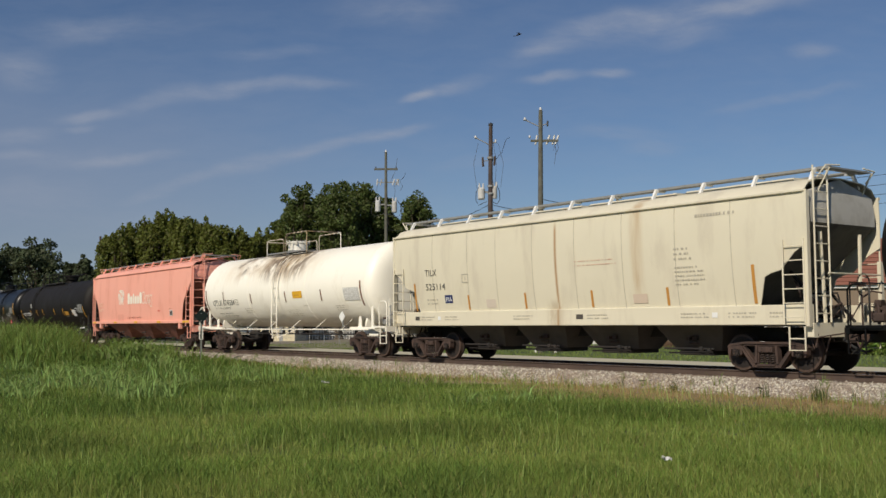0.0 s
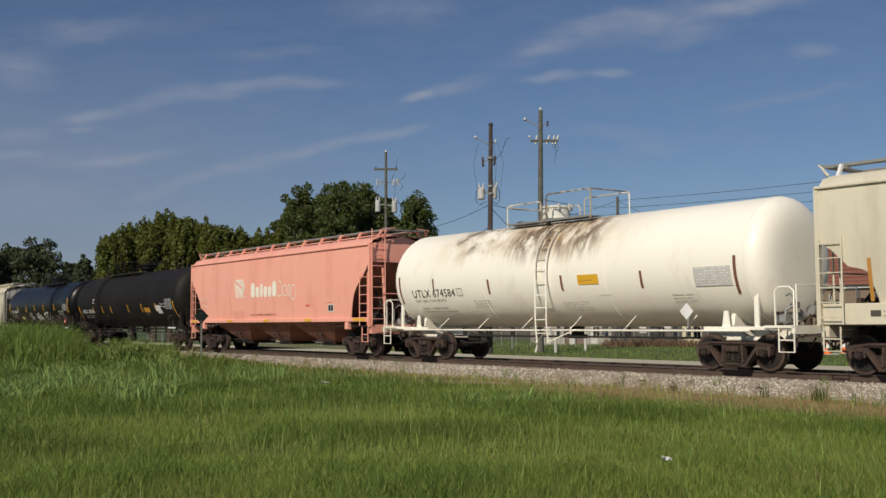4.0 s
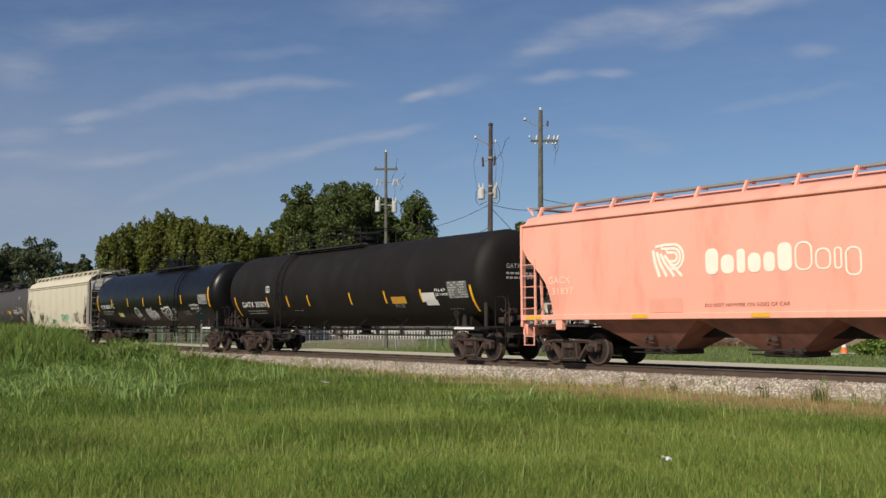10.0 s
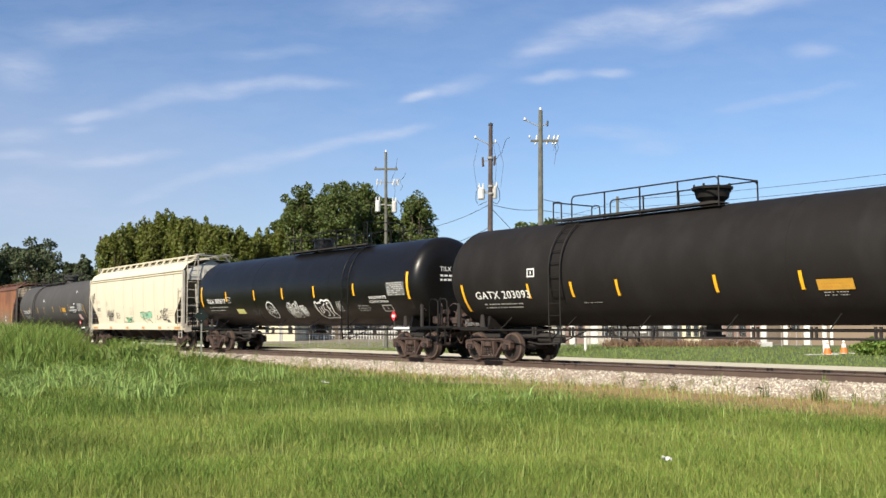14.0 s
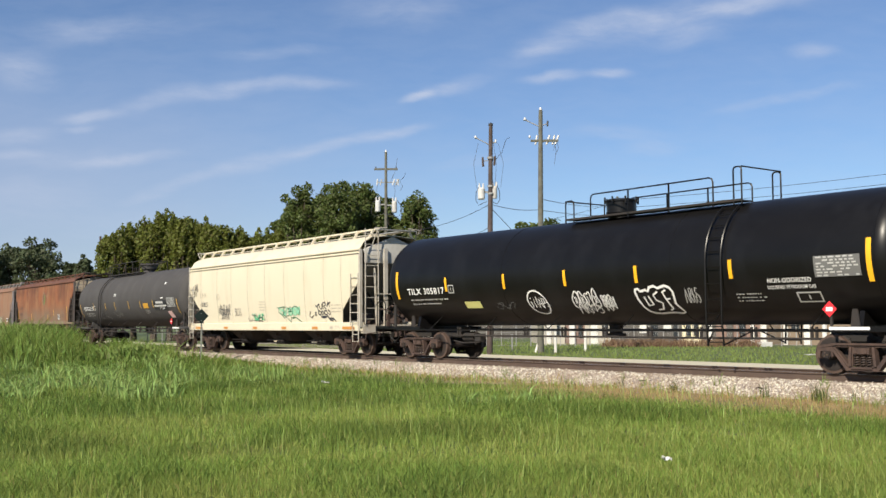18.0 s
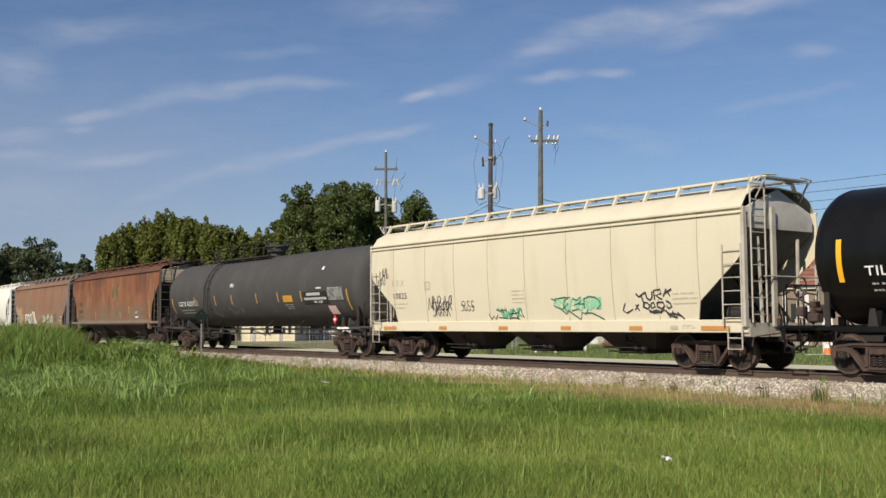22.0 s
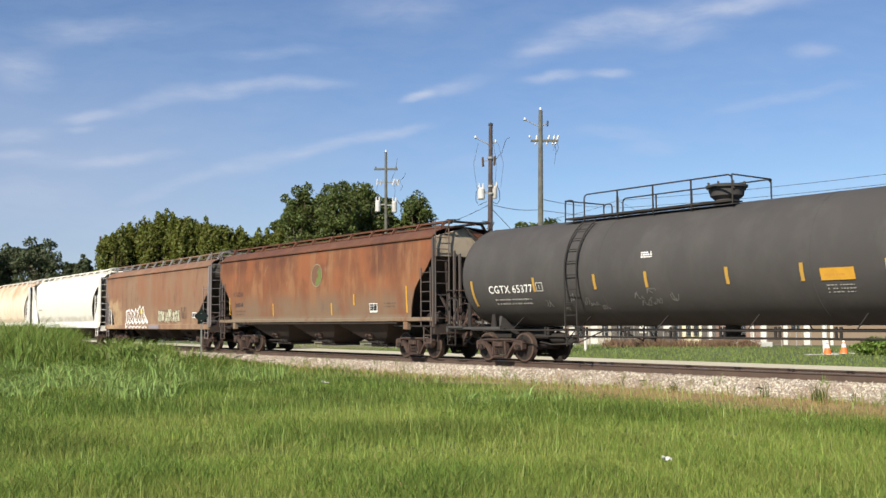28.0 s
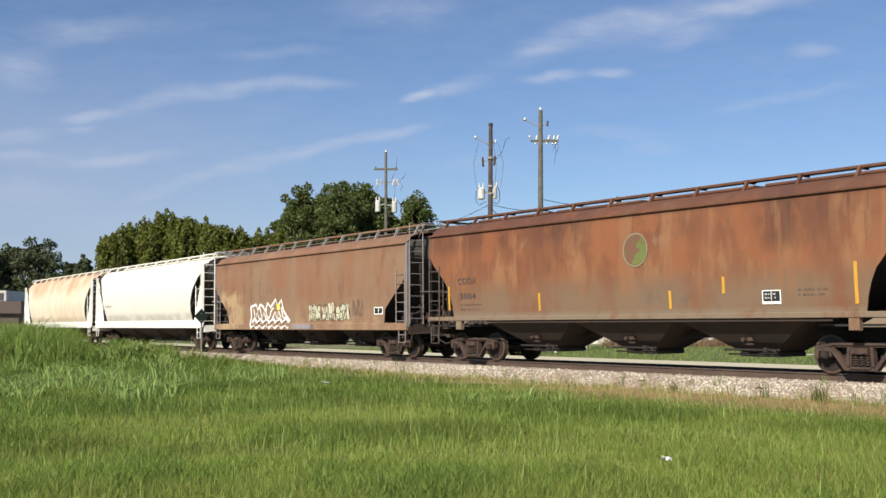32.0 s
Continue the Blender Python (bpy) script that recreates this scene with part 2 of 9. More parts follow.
stain(M_GREY, (0.44, 0.30, 0.16), (3.0, 3.35), (1.5, 2.5), (4, 4, 0.3), 0.25, 0.7, 0.75, 0.15)
stain(M_GREY, (0.42, 0.33, 0.22), (-0.4, 0.15), (2.0, 1.7), (6, 6, 1.5), 0.3, 0.6, 0.6, 0.2)
stain(M_RUST, (0.108, 0.038, 0.019), (-9, 9), (3.2, 3.9), (0.35, 0.35, 0.30), 0.34, 0.60, 0.85)
stain(M_RUST, (0.280, 0.145, 0.068), (-9, 9), (2.0, 2.6), (0.9, 0.9, 0.28), 0.52, 0.64, 0.6)
stain(M_RUST, (0.240, 0.086, 0.034), (-9, 9), (2.2, 2.6), (0.8, 0.8, 0.55), 0.48, 0.60, 0.7)
stain(M_RUST, (0.080, 0.031, 0.019), (4.6, 6.6), (2.7, 3.3), (0.9, 0.9, 0.35), 0.36, 0.58, 0.75, 0.5)
stain(M_RUST, (0.080, 0.031, 0.019), (-3.4, -1.4), (2.3, 2.9), (1.3, 1.3, 0.30), 0.42, 0.60, 0.7, 0.5)
stain(M_RUST, (0.060, 0.031, 0.022), (-9, 9), (2.6, 3.4), (3.2, 3.2, 0.18), 0.60, 0.68, 0.5)
stain(M_RUST, (0.240, 0.169, 0.112), (-9, 9), (2.5, 3.0), (1.1, 1.1, 0.6), 0.62, 0.74, 0.6)
stain(M_RUST, (0.170, 0.116, 0.074), (-9, 9), (2.9, 1.9), (0.8, 0.8, 0.45), 0.28, 0.60, 0.9)
stain(M_RUST, (0.232, 0.110, 0.052), (-9, 9), (1.7, 2.2), (1.8, 1.8, 0.22), 0.55, 0.66, 0.65)
stain(M_RUST, (0.074, 0.085, 0.074), (1.0, 3.4), (2.5, 1.9), (2.0, 2.0, 1.2), 0.50, 0.65, 0.4, 0.3)
stain(M_RUST, (0.188, 0.149, 0.104), (-9, 9), (1.62, 1.45), (3.0, 3.0, 2.0), 0.30, 0.55, 0.85)
stain(M_RUST, (0.080, 0.034, 0.022), (-9, 9), (4.0, 4.25), (3, 3, 3), 0.2, 0.5, 0.7)
stain(M_RUST2, (0.163, 0.086, 0.052), (-9, 9), (3.6, 4.15), (1.2, 1.2, 0.2), 0.35, 0.6, 0.75)
stain(M_RUST2, (0.232, 0.099, 0.052), (-9, 9), (1.9, 2.6), (0.7, 0.7, 0.2), 0.48, 0.62, 0.6)
stain(M_RUST2, (0.129, 0.073, 0.047), (-9, 9), (1.2, 1.6), (1.8, 1.8, 0.6), 0.56, 0.68, 0.6)
stain(M_RUST2, (0.396, 0.284, 0.163), (-7.6, -5.2), (2.9, 2.5), (1.6, 1.6, 1.2), 0.38, 0.56, 0.85, 0.3)
stain(M_RUST2, (0.318, 0.215, 0.129), (-9, 9), (2.4, 1.4), (1.5, 1.5, 0.8), 0.40, 0.62, 0.7)
stain(M_RUST2, (0.146, 0.095, 0.073), (-9, 9), (1.3, 1.15), (1.2, 1.2, 2.0), 0.45, 0.65, 0.6)
M_PALE = material("pale_white_paint", (0.72, 0.70, 0.63), 0.5, var=0.03, scale=0.6, dirt=(0.66, 0.62, 0.52), dirt_amt=0.2, streak=0.6)
M_PEACH = material("rust_bled_white_paint", (0.72, 0.64, 0.51), 0.55, var=0.04, scale=0.6, dirt=(0.64, 0.48, 0.32), dirt_amt=0.4, streak=0.5, dirt_scale=0.5)
M_PALESILL = material("clean_white_sill_paint", (0.82, 0.81, 0.76), 0.5, var=0.05, scale=0.6, dirt=(0.6, 0.55, 0.45), dirt_amt=0.2)
stain(M_PEACH, (0.50, 0.27, 0.13), (-9, 9), (2.9, 3.9), (0.5, 0.5, 0.4), 0.25, 0.62, 0.85)
stain(M_PEACH, (0.42, 0.34, 0.24), (-9, 9), (1.95, 1.55), (1.2, 1.2, 1.5), 0.25, 0.55, 0.7)
stain(M_PALE, (0.45, 0.42, 0.36), (-8.5, 8.0), (1.95, 1.65), (1.2, 1.2, 1.5), 0.25, 0.55, 0.8)
# bay tones, far darker than the bodies; on slope sheets they paint in shade
M_BAY_GREY = material("dark_grey_hopper_paint", (0.085, 0.075, 0.062), 0.8, var=0.2, scale=2, dirt=(0.05, 0.04, 0.035), dirt_amt=0.5)
M_BAY_PINK = material("dark_salmon_hopper_paint", (0.30, 0.125, 0.085), 0.8, var=0.2, scale=2, dirt=(0.12, 0.06, 0.045), dirt_amt=0.5)
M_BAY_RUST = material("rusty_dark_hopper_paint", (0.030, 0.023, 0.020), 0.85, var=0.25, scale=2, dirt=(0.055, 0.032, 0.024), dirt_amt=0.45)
# upright ends: body paint toned down for the grazing sun on them
M_ENDGREY = material("shaded_grey_end_paint", (0.46, 0.445, 0.40), 0.7, var=0.1, scale=1.5, dirt=(0.30, 0.27, 0.23), dirt_amt=0.35)
# grey of the slope sheets with their shade mixed into the colour
M_ENDDARK = material("shaded_grey_slope_paint", (0.17, 0.16, 0.14), 0.8, var=0.15, scale=1.5, dirt=(0.08, 0.07, 0.06), dirt_amt=0.5)
M_ENDTAN = material("dusty_tan_end_paint", (0.36, 0.30, 0.22), 0.8, var=0.15, scale=1.5, dirt=(0.13, 0.09, 0.06), dirt_amt=0.4)
M_FRAME = material("grimy_truck_steel", (0.074, 0.045, 0.035), 0.8, 0.0, 0.4, 4, dirt=(0.022, 0.015, 0.013), dirt_amt=0.6, dirt_scale=3.5, bump=0.3)
M_UNDER = material("dark_underframe_steel", (0.018, 0.016, 0.015), 0.85, 0.0, 0.3, 5, dirt=(0.04, 0.03, 0.025), dirt_amt=0.4)
M_RIM = material("worn_wheel_rim", (0.080, 0.052, 0.040), 0.65, 0.1, 0.4, 6)
M_LADDERDK = material("dark_rusty_ladder_steel", (0.085, 0.074, 0.070), 0.75, 0, 0.2, 4, dirt=(0.12, 0.062, 0.038), dirt_amt=0.4)
M_LADDER = material("dull_lilac_grey_ladder_paint", (0.21, 0.195, 0.20), 0.7, 0, 0.15, 4, dirt=(0.16, 0.10, 0.07), dirt_amt=0.35)
M_LADDER2 = material("dusty_cream_ladder_paint", (0.42, 0.395, 0.34), 0.7, 0, 0.15, 4, dirt=(0.22, 0.17, 0.12), dirt_amt=0.35)
M_WHEEL = material("worn_wheel_steel", (0.016, 0.011, 0.009), 0.75, 0.0, 0.4, 5, dirt=(0.045, 0.026, 0.019), dirt_amt=0.35, dirt_scale=2.5)
M_TREAD = material("bright_worn_steel", (0.5, 0.48, 0.46), 0.3, 1.0, 0.1, 9)
M_GALV = material("weathered_galvanised_steel", (0.30, 0.30, 0.29), 0.6, 0.4, 0.2, 8)
M_BLKPAINT = material("black_marking_paint", (0.02, 0.02, 0.022), 0.6)
M_WHTPAINT = material("white_marking_paint", (0.75, 0.75, 0.73), 0.6)
M_AMBER = material("amber_reflective_tape", (0.85, 0.42, 0.02), 0.35)
M_AMBER3 = material("weathered_amber_tape", (0.54, 0.29, 0.035), 0.5, var=0.25, scale=5)
M_AMBER2 = material("faded_amber_tape", (0.42, 0.25, 0.05), 0.5)
M_OCHRE = material("faded_orange_tape", (0.50, 0.24, 0.05), 0.5)
M_YELLOW = material("yellow_panel", (0.75, 0.42, 0.03), 0.5)
M_RED = material("red_placard", (0.7, 0.03, 0.04), 0.5)
M_GREEN = material("green_spray_paint", (0.10, 0.42, 0.22), 0.6)
M_GRAPH = material("dark_spray_paint", (0.04, 0.04, 0.05), 0.6)
M_NAVY = material("navy_panel", (0.03, 0.04, 0.12), 0.5)
M_GREYDECAL = material("grey_stencil_panel", (0.42, 0.42, 0.40), 0.6)
M_FADED = material("faded_stencil_paint", (0.40, 0.37, 0.30), 0.7)
M_RAIL = material("rusty_rail_steel", (0.080, 0.054, 0.042), 0.75, 0.2, 0.2, 5, dirt=(0.115, 0.080, 0.060), dirt_amt=0.4)
M_TIE = material("weathered_tie_wood", (0.10, 0.08, 0.065), 0.9, 0, 0.3, 6, bump=0.4, objvar=0.3)
M_BALLAST = material("pale_ballast_stone", (0.25, 0.195, 0.145), 0.9, 0, 0.25, 9, dirt=(0.16, 0.11, 0.08), dirt_amt=0.3, dirt_scale=2.5, bump=1.0, bump_scale=22)
M_STONE = material("ballast_stones", (0.43, 0.385, 0.325), 0.9, 0, 0.3, 0.8, dirt=(0.24, 0.175, 0.125), dirt_amt=0.35, dirt_scale=0.7, island=0.5)
M_SOIL = material("grass_ground", (0.07, 0.10, 0.027), 0.95, 0, 0.3, 2.0, dirt=(0.10, 0.10, 0.045), dirt_amt=0.25, dirt_scale=0.6, bump=0.8, bump_scale=14)
M_ROAD = material("pale_gravel_road", (0.50, 0.46, 0.335), 0.95, 0, 0.15, 2.5, bump=0.3)
M_POLE = material("weathered_pole_wood", (0.118, 0.118, 0.094), 0.9, 0, 0.35, 4, dirt=(0.055, 0.048, 0.04), dirt_amt=0.4, dirt_scale=3, bump=0.4)
M_POLE2 = material("dark_creosote_pole_wood", (0.058, 0.042, 0.036), 0.9, 0, 0.35, 4, dirt=(0.11, 0.085, 0.08), dirt_amt=0.4, dirt_scale=3, bump=0.4)
M_WIRE = material("black_cable", (0.02, 0.02, 0.02), 0.6)
M_CERAM = material("pale_porcelain", (0.52, 0.52, 0.51), 0.3)
M_CAN = material("light_grey_can_enamel", (0.52, 0.52, 0.50), 0.4, 0, 0.1, 5, dirt=(0.3, 0.28, 0.25), dirt_amt=0.3)
M_SPRING = material("rusty_spring_steel", (0.045, 0.03, 0.024), 0.7, 0.1, 0.3, 8)
M_SEAM = material("dirt_lined_seam", (0.36, 0.33, 0.26), 0.7, 0, 0.3, 3)
M_SEAM1 = material("grimy_grey_seam", (0.48, 0.44, 0.35), 0.7, 0, 0.3, 3)
M_FARGRASS = material("olive_verge_grass", (0.215, 0.275, 0.075), 0.6, 0, 0.35, 0.4, island=0.3, transl=0.4, spec=0.2)
M_DRYWEED = material("dead_brown_weeds", (0.20, 0.125, 0.075), 0.8, 0, 0.3, 0.8, island=0.35, transl=0.2)
M_LOT = material("bare_dirt_lot", (0.21, 0.18, 0.13), 0.95, 0, 0.2, 0.5, dirt=(0.16, 0.17, 0.08), dirt_amt=0.3, dirt_scale=0.2)
M_PALEBAY = material("pale_stucco_bay", (0.42, 0.385, 0.32), 0.8, 0, 0.12, 1.2)
M_PANELDK = material("dull_grey_data_field", (0.13, 0.13, 0.125), 0.7)
M_BARK = material("bark", (0.09, 0.07, 0.05), 0.95, 0, 0.3, 6, bump=0.5)
M_LEAF = material("green_leaves", (0.142, 0.160, 0.027), 0.6, 0, 0.3, 0.5, island=0.35, transl=0.42)
M_LEAF2 = material("deep_green_leaves", (0.090, 0.118, 0.026), 0.6, 0, 0.35, 0.5, island=0.4, transl=0.38)
M_FARLEAF = material("dull_dark_leaves", (0.072, 0.092, 0.042), 0.7, 0, 0.3, 0.3, island=0.3, transl=0.35)
M_OLIVE = material("olive_weed_leaves", (0.215, 0.29, 0.07), 0.6, 0, 0.4, 0.9, island=0.4, transl=0.35)
M_LUSH = material("lush_dark_grass_blades", (0.122, 0.186, 0.040), 0.6, 0, 0.3, 0.5, island=0.3, transl=0.45, spec=0.12)
M_GRASS = material("grass_blades", (0.240, 0.330, 0.068), 0.6, 0, 0.40, 0.30, dirt=(0.20, 0.225, 0.06), dirt_amt=0.45, dirt_scale=0.35, island=0.30, transl=0.5, spec=0.2)
M_PALEGRASS = material("yellow_green_grass_blades", (0.37, 0.41, 0.11), 0.6, 0, 0.3, 0.4, island=0.28, transl=0.5, spec=0.2)
M_STEM = material("pale_green_stems", (0.34, 0.42, 0.12), 0.6, 0, 0.3, 0.6, island=0.3, transl=0.4)
M_WEED2 = material("bright_coarse_weed_leaves", (0.27, 0.37, 0.11), 0.55, 0, 0.3, 0.8, island=0.35, transl=0.4, spec=0.25)
M_WEED = material("weed_blades", (0.162, 0.230, 0.050), 0.55, 0, 0.5, 0.7, island=0.4, transl=0.4, spec=0.15)
M_DARKWEED = material("dark_weed_stems", (0.075, 0.095, 0.032), 0.7, 0, 0.3, 1.0, island=0.3, transl=0.3, spec=0.1)
M_STRAW = material("dry_grass_blades", (0.36, 0.26, 0.115), 0.7, 0, 0.3, 0.6, island=0.3, transl=0.35)
M_BRICK = material("red_brick", (0.22, 0.085, 0.058), 0.85, 0, 0.15, 3, bump=0.3, objvar=0.15)
M_CREAMWALL = material("cream_siding", (0.74, 0.66, 0.45), 0.7, 0, 0.06, 1.5)
M_PINKWALL = material("dusty_pink_wall", (0.21, 0.14, 0.115), 0.85, 0, 0.1, 1.0)
M_GREYWALL = material("grey_block_wall", (0.092, 0.084, 0.075), 0.85, 0, 0.12, 1.0)
M_WHITEWALL = material("white_trim", (0.62, 0.61, 0.57), 0.6, dirt=(0.4, 0.36, 0.3), dirt_amt=0.3)
M_DARKWIN = material("dark_window_glass", (0.03, 0.035, 0.04), 0.15)
M_ROOF = material("brown_roof", (0.12, 0.09, 0.08), 0.8)
M_CONE = material("orange_cone_rubber", (0.80, 0.16, 0.03), 0.6)
M_SIGN = material("dark_green_sign", (0.004, 0.010, 0.009), 0.8, spec=0.2)
M_POST = material("green_steel_post", (0.13, 0.14, 0.12), 0.7)
M_PAPER = material("white_litter", (0.62, 0.61, 0.58), 0.8)
M_BIRD = material("dark_feathers", (0.03, 0.03, 0.035), 0.8)


def bare_strip(m, colour):
    """Bare dry soil along the ballast's foot, broken up by noise."""
    nt = m.node_tree
    N, L = nt.nodes.new, nt.links.new
    bs = nt.nodes["Principled BSDF"]
    old = bs.inputs["Base Color"].links[0].from_socket
    co = N("ShaderNodeTexCoord")
    flat = N("ShaderNodeVectorMath")
    flat.operation, flat.inputs[1].default_value = "MULTIPLY", (1, 1, 0)
    L(co.outputs["Object"], flat.inputs[0])
    far = N("ShaderNodeVectorMath")
    far.operation, far.inputs[1].default_value = "DISTANCE", (0, DIST + RADIUS, 0)
    L(flat.outputs[0], far.inputs[0])
    nz = N("ShaderNodeTexNoise")
    nz.inputs["Scale"].default_value, nz.inputs["Detail"].default_value = 0.9, 6
    L(co.outputs["Object"], nz.inputs["Vector"])
    sh = N("ShaderNodeMath")
    sh.operation, sh.inputs[1].default_value = "MULTIPLY_ADD", 2.6
    L(nz.outputs["Fac"], sh.inputs[0])
    L(far.outputs["Value"], sh.inputs[2])
    mr = N("ShaderNodeMapRange")
    for i, v in enumerate((RADIUS + 7.0, RADIUS + 5.6, 0.0, 1.0)):
        mr.inputs[i + 1].default_value = v
    L(sh.outputs[0], mr.inputs[0])
    mx = N("ShaderNodeMixRGB")
    mx.inputs[2].default_value = (*colour, 1)
    near = N("ShaderNodeMath")
    near.operation, near.inputs[1].default_value = "GREATER_THAN", RADIUS
    L(far.outputs["Value"], near.inputs[0])
    both = N("ShaderNodeMath")
    both.operation = "MULTIPLY"
    L(mr.outputs[0], both.inputs[0])
    L(near.outputs[0], both.inputs[1])
    L(both.outputs[0], mx.inputs[0])
    L(old, mx.inputs[1])
    L(mx.outputs[0], bs.inputs["Base Color"])


bare_strip(M_SOIL, (0.27, 0.20, 0.12))

# ================= mesh helpers =================
class Shape:
    """Collects vertices and faces of one mesh."""

    def __init__(self):
        self.v, self.f = [], []

    def add(self, vs, fs):
        k = len(self.v)
        self.v += [tuple(p) for p in vs]
        self.f += [tuple(i + k for i in f) for f in fs]
        return self

    def box(self, c, s, rot=None):
        x, y, z = s[0] / 2, s[1] / 2, s[2] / 2
        vs = [Vector((a, b, d)) for a in (-x, x) for b in (-y, y) for d in (-z, z)]
        if rot is not None:
            vs = [rot @ p for p in vs]
        return self.add([p + Vector(c) for p in vs], [(0, 1, 3, 2), (4, 6, 7, 5), (0, 4, 5, 1), (2, 3, 7, 6), (0, 2, 6, 4), (1, 5, 7, 3)])

    def cbox(self, c, s, b=0.01):
        """A box with its upright and long edges chamfered (section in y, z; along x)."""
        x, y, z = s[0] / 2, s[1] / 2, s[2] / 2
        ring = [(y - b, -z), (y, -z + b), (y, z - b), (y - b, z), (-y + b, z), (-y, z - b), (-y, -z + b), (-y + b, -z)]
        vs = [(c[0] + e, c[1] + p, c[2] + q) for e in (-x, x) for p, q in ring]
        n = 8
        return self.add(vs, [tuple(range(n))[::-1], tuple(range(n, 2 * n))] + [(i, (i + 1) % n, n + (i + 1) % n, n + i) for i in range(n)])

    def tube(self, pts, r, n=6, closed=False, caps=True):
        pts = [Vector(p) for p in pts]
        k = len(pts)
        rs = r if isinstance(r, (list, tuple)) else [r] * k
        vs = []
        up0 = None
        for i, p in enumerate(pts):
            a = pts[(i - 1) % k] if (closed or i) else p
            b = pts[(i + 1) % k] if (closed or i < k - 1) else p
            d = (b - a).normalized()
            ref = Vector((0, 0, 1)) if abs(d.z) < 0.9 else Vector((0, 1, 0))
            if up0 is not None:
                ref = up0
            u = (ref - d * ref.dot(d))
            u = u.normalized() if u.length > 1e-6 else d.orthogonal().normalized()
            up0 = u
            w = d.cross(u)
            vs += [p + (u * math.cos(2 * math.pi * j / n) + w * math.sin(2 * math.pi * j / n)) * rs[i] for j in range(n)]
        fs = []
        for i in range(k if closed else k - 1):
            a, b = i * n, ((i + 1) % k) * n
            fs += [(a + j, a + (j + 1) % n, b + (j + 1) % n, b + j) for j in range(n)]
        if caps and not closed:
            fs += [tuple(range(n))[::-1], tuple(range((k - 1) * n, k * n))]
        return self.add(vs, fs)

    def cyl(self, a, b, r, n=16, r2=None):
        return self.tube([a, b], [r, r if r2 is None else r2], n)

    def prism(self, outline, axis, a, b):
        """An outline of (p, q) pushed along axis from a to b. x: (y, z), y: (x, z), z: (x, y)."""
        put = {"x": lambda p, q, d: (d, p, q), "y": lambda p, q, d: (p, d, q), "z": lambda p, q, d: (p, q, d)}[axis]
        n = len(outline)
        vs = [put(p, q, a) for p, q in outline] + [put(p, q, b) for p, q in outline]
        return self.add(vs, [tuple(range(n)), tuple(range(n, 2 * n))[::-1]] + [(i, i + n, (i + 1) % n + n, (i + 1) % n) for i in range(n)])

    def grid(self, rows, wrap=False):
        """Quads between equal rows of points."""
        n = len(rows[0])
        fs = []
        for i in range(len(rows) - 1):
            for j in range(n if wrap else n - 1):
                fs.append((i * n + j, i * n + (j + 1) % n, (i + 1) * n + (j + 1) % n, (i + 1) * n + j))
        return self.add([p for r in rows for p in r], fs)

    def slab(self, rows, d):
        """A sheet of rows of points, thickened by the offset d."""
        d = Vector(d)
        n, k = len(rows[0]), len(rows)
        self.grid(rows)
        self.grid([[Vector(p) + d for p in r][::-1] for r in rows])
        edge = [rows[0][j] for j in range(n)] + [rows[i][n - 1] for i in range(1, k)] + [rows[k - 1][j] for j in range(n - 2, -1, -1)] + [rows[i][0] for i in range(k - 2, 0, -1)]
        m = len(edge)
        return self.add([Vector(p) for p in edge] + [Vector(p) + d for p in edge], [(i, i + m, (i + 1) % m + m, (i + 1) % m) for i in range(m)])

    def mesh(self, name, mat, sharp=0.6):
        me = bpy.data.meshes.new(name)
        me.from_pydata(self.v, [], self.f)
        me.materials.append(mat)
        me.polygons.foreach_set("use_smooth", [True] * len(me.polygons))
        me.set_sharp_from_angle(angle=sharp)
        bm = bmesh.new()
        bm.from_mesh(me)
        bmesh.ops.recalc_face_normals(bm, faces=bm.faces)
        bm.to_mesh(me)
        bm.free()
        return me


def part(name, shape, mat, parent, label="", at=None):
    """One mesh object under a thing or a part."""
    me = shape if isinstance(shape, bpy.types.Mesh) else shape.mesh(name, mat)
    ob = new(name, me)
    ob.parent = parent
    if at is not None:
        ob.matrix_basis = at
    if label:
        ob["label"] = label
    return ob


def thing(name, label, category, at=None, group="", kind=""):
    ob = new(name)
    ob.empty_display_size = 0.2
    if at is not None:
        ob.matrix_basis = at
    return tagged(ob, label, category, group, kind)


def solid(name, shape, mat, label, category, at=None, group="", kind=""):
    ob = new(name, shape.mesh(name, mat))
    if at is not None:
        ob.matrix_basis = at
    return tagged(ob, label, category, group, kind)


def arc(cx, cz, r, a0, a1, n):
    return [(cx + r * math.cos(radians(a0 + (a1 - a0) * i / n)), cz + r * math.sin(radians(a0 + (a1 - a0) * i / n))) for i in range(n + 1)]


# ================= ground and track =================
def side_of(x, y):
    """Metres from the track's middle, positive on the camera's side."""
    a = math.atan2(x, DIST + RADIUS - y)
    if a * RADIUS >= BEND_END:
        return math.hypot(x, DIST + RADIUS - y) - RADIUS
    px, py, h = on_line(BEND_END)
    return -(-(x - px) * math.sin(h) + (y - py) * math.cos(h))


def smooth(a, b, v):
    u = min(1.0, max(0.0, (v - a) / (b - a)))
    return u * u * (3 - 2 * u)


def polar(across, dist):
    """A place on the ground by its bearing and its distance from the origin."""
    a = YAW - math.atan((across - 784) / 1831)
    return -dist * math.sin(a), dist * math.cos(a)


def ground_z(x, y):
    o = side_of(x, y)
    z = -0.42
    if o > 0:
        z += -0.05 * smooth(9, 3.5, o)
        z += 0.42 * smooth(-39, -57, x) * smooth(3.0, 5.5, o) * smooth(22, 9, o)
    if abs(o) < 4:
        z -= 0.35 * smooth(2.9, 2.2, abs(o))
    z += 0.05 * noise.noise(Vector((x * 0.25, y * 0.25, 0))) * (1 if o > 3 else 0.3)
    return z


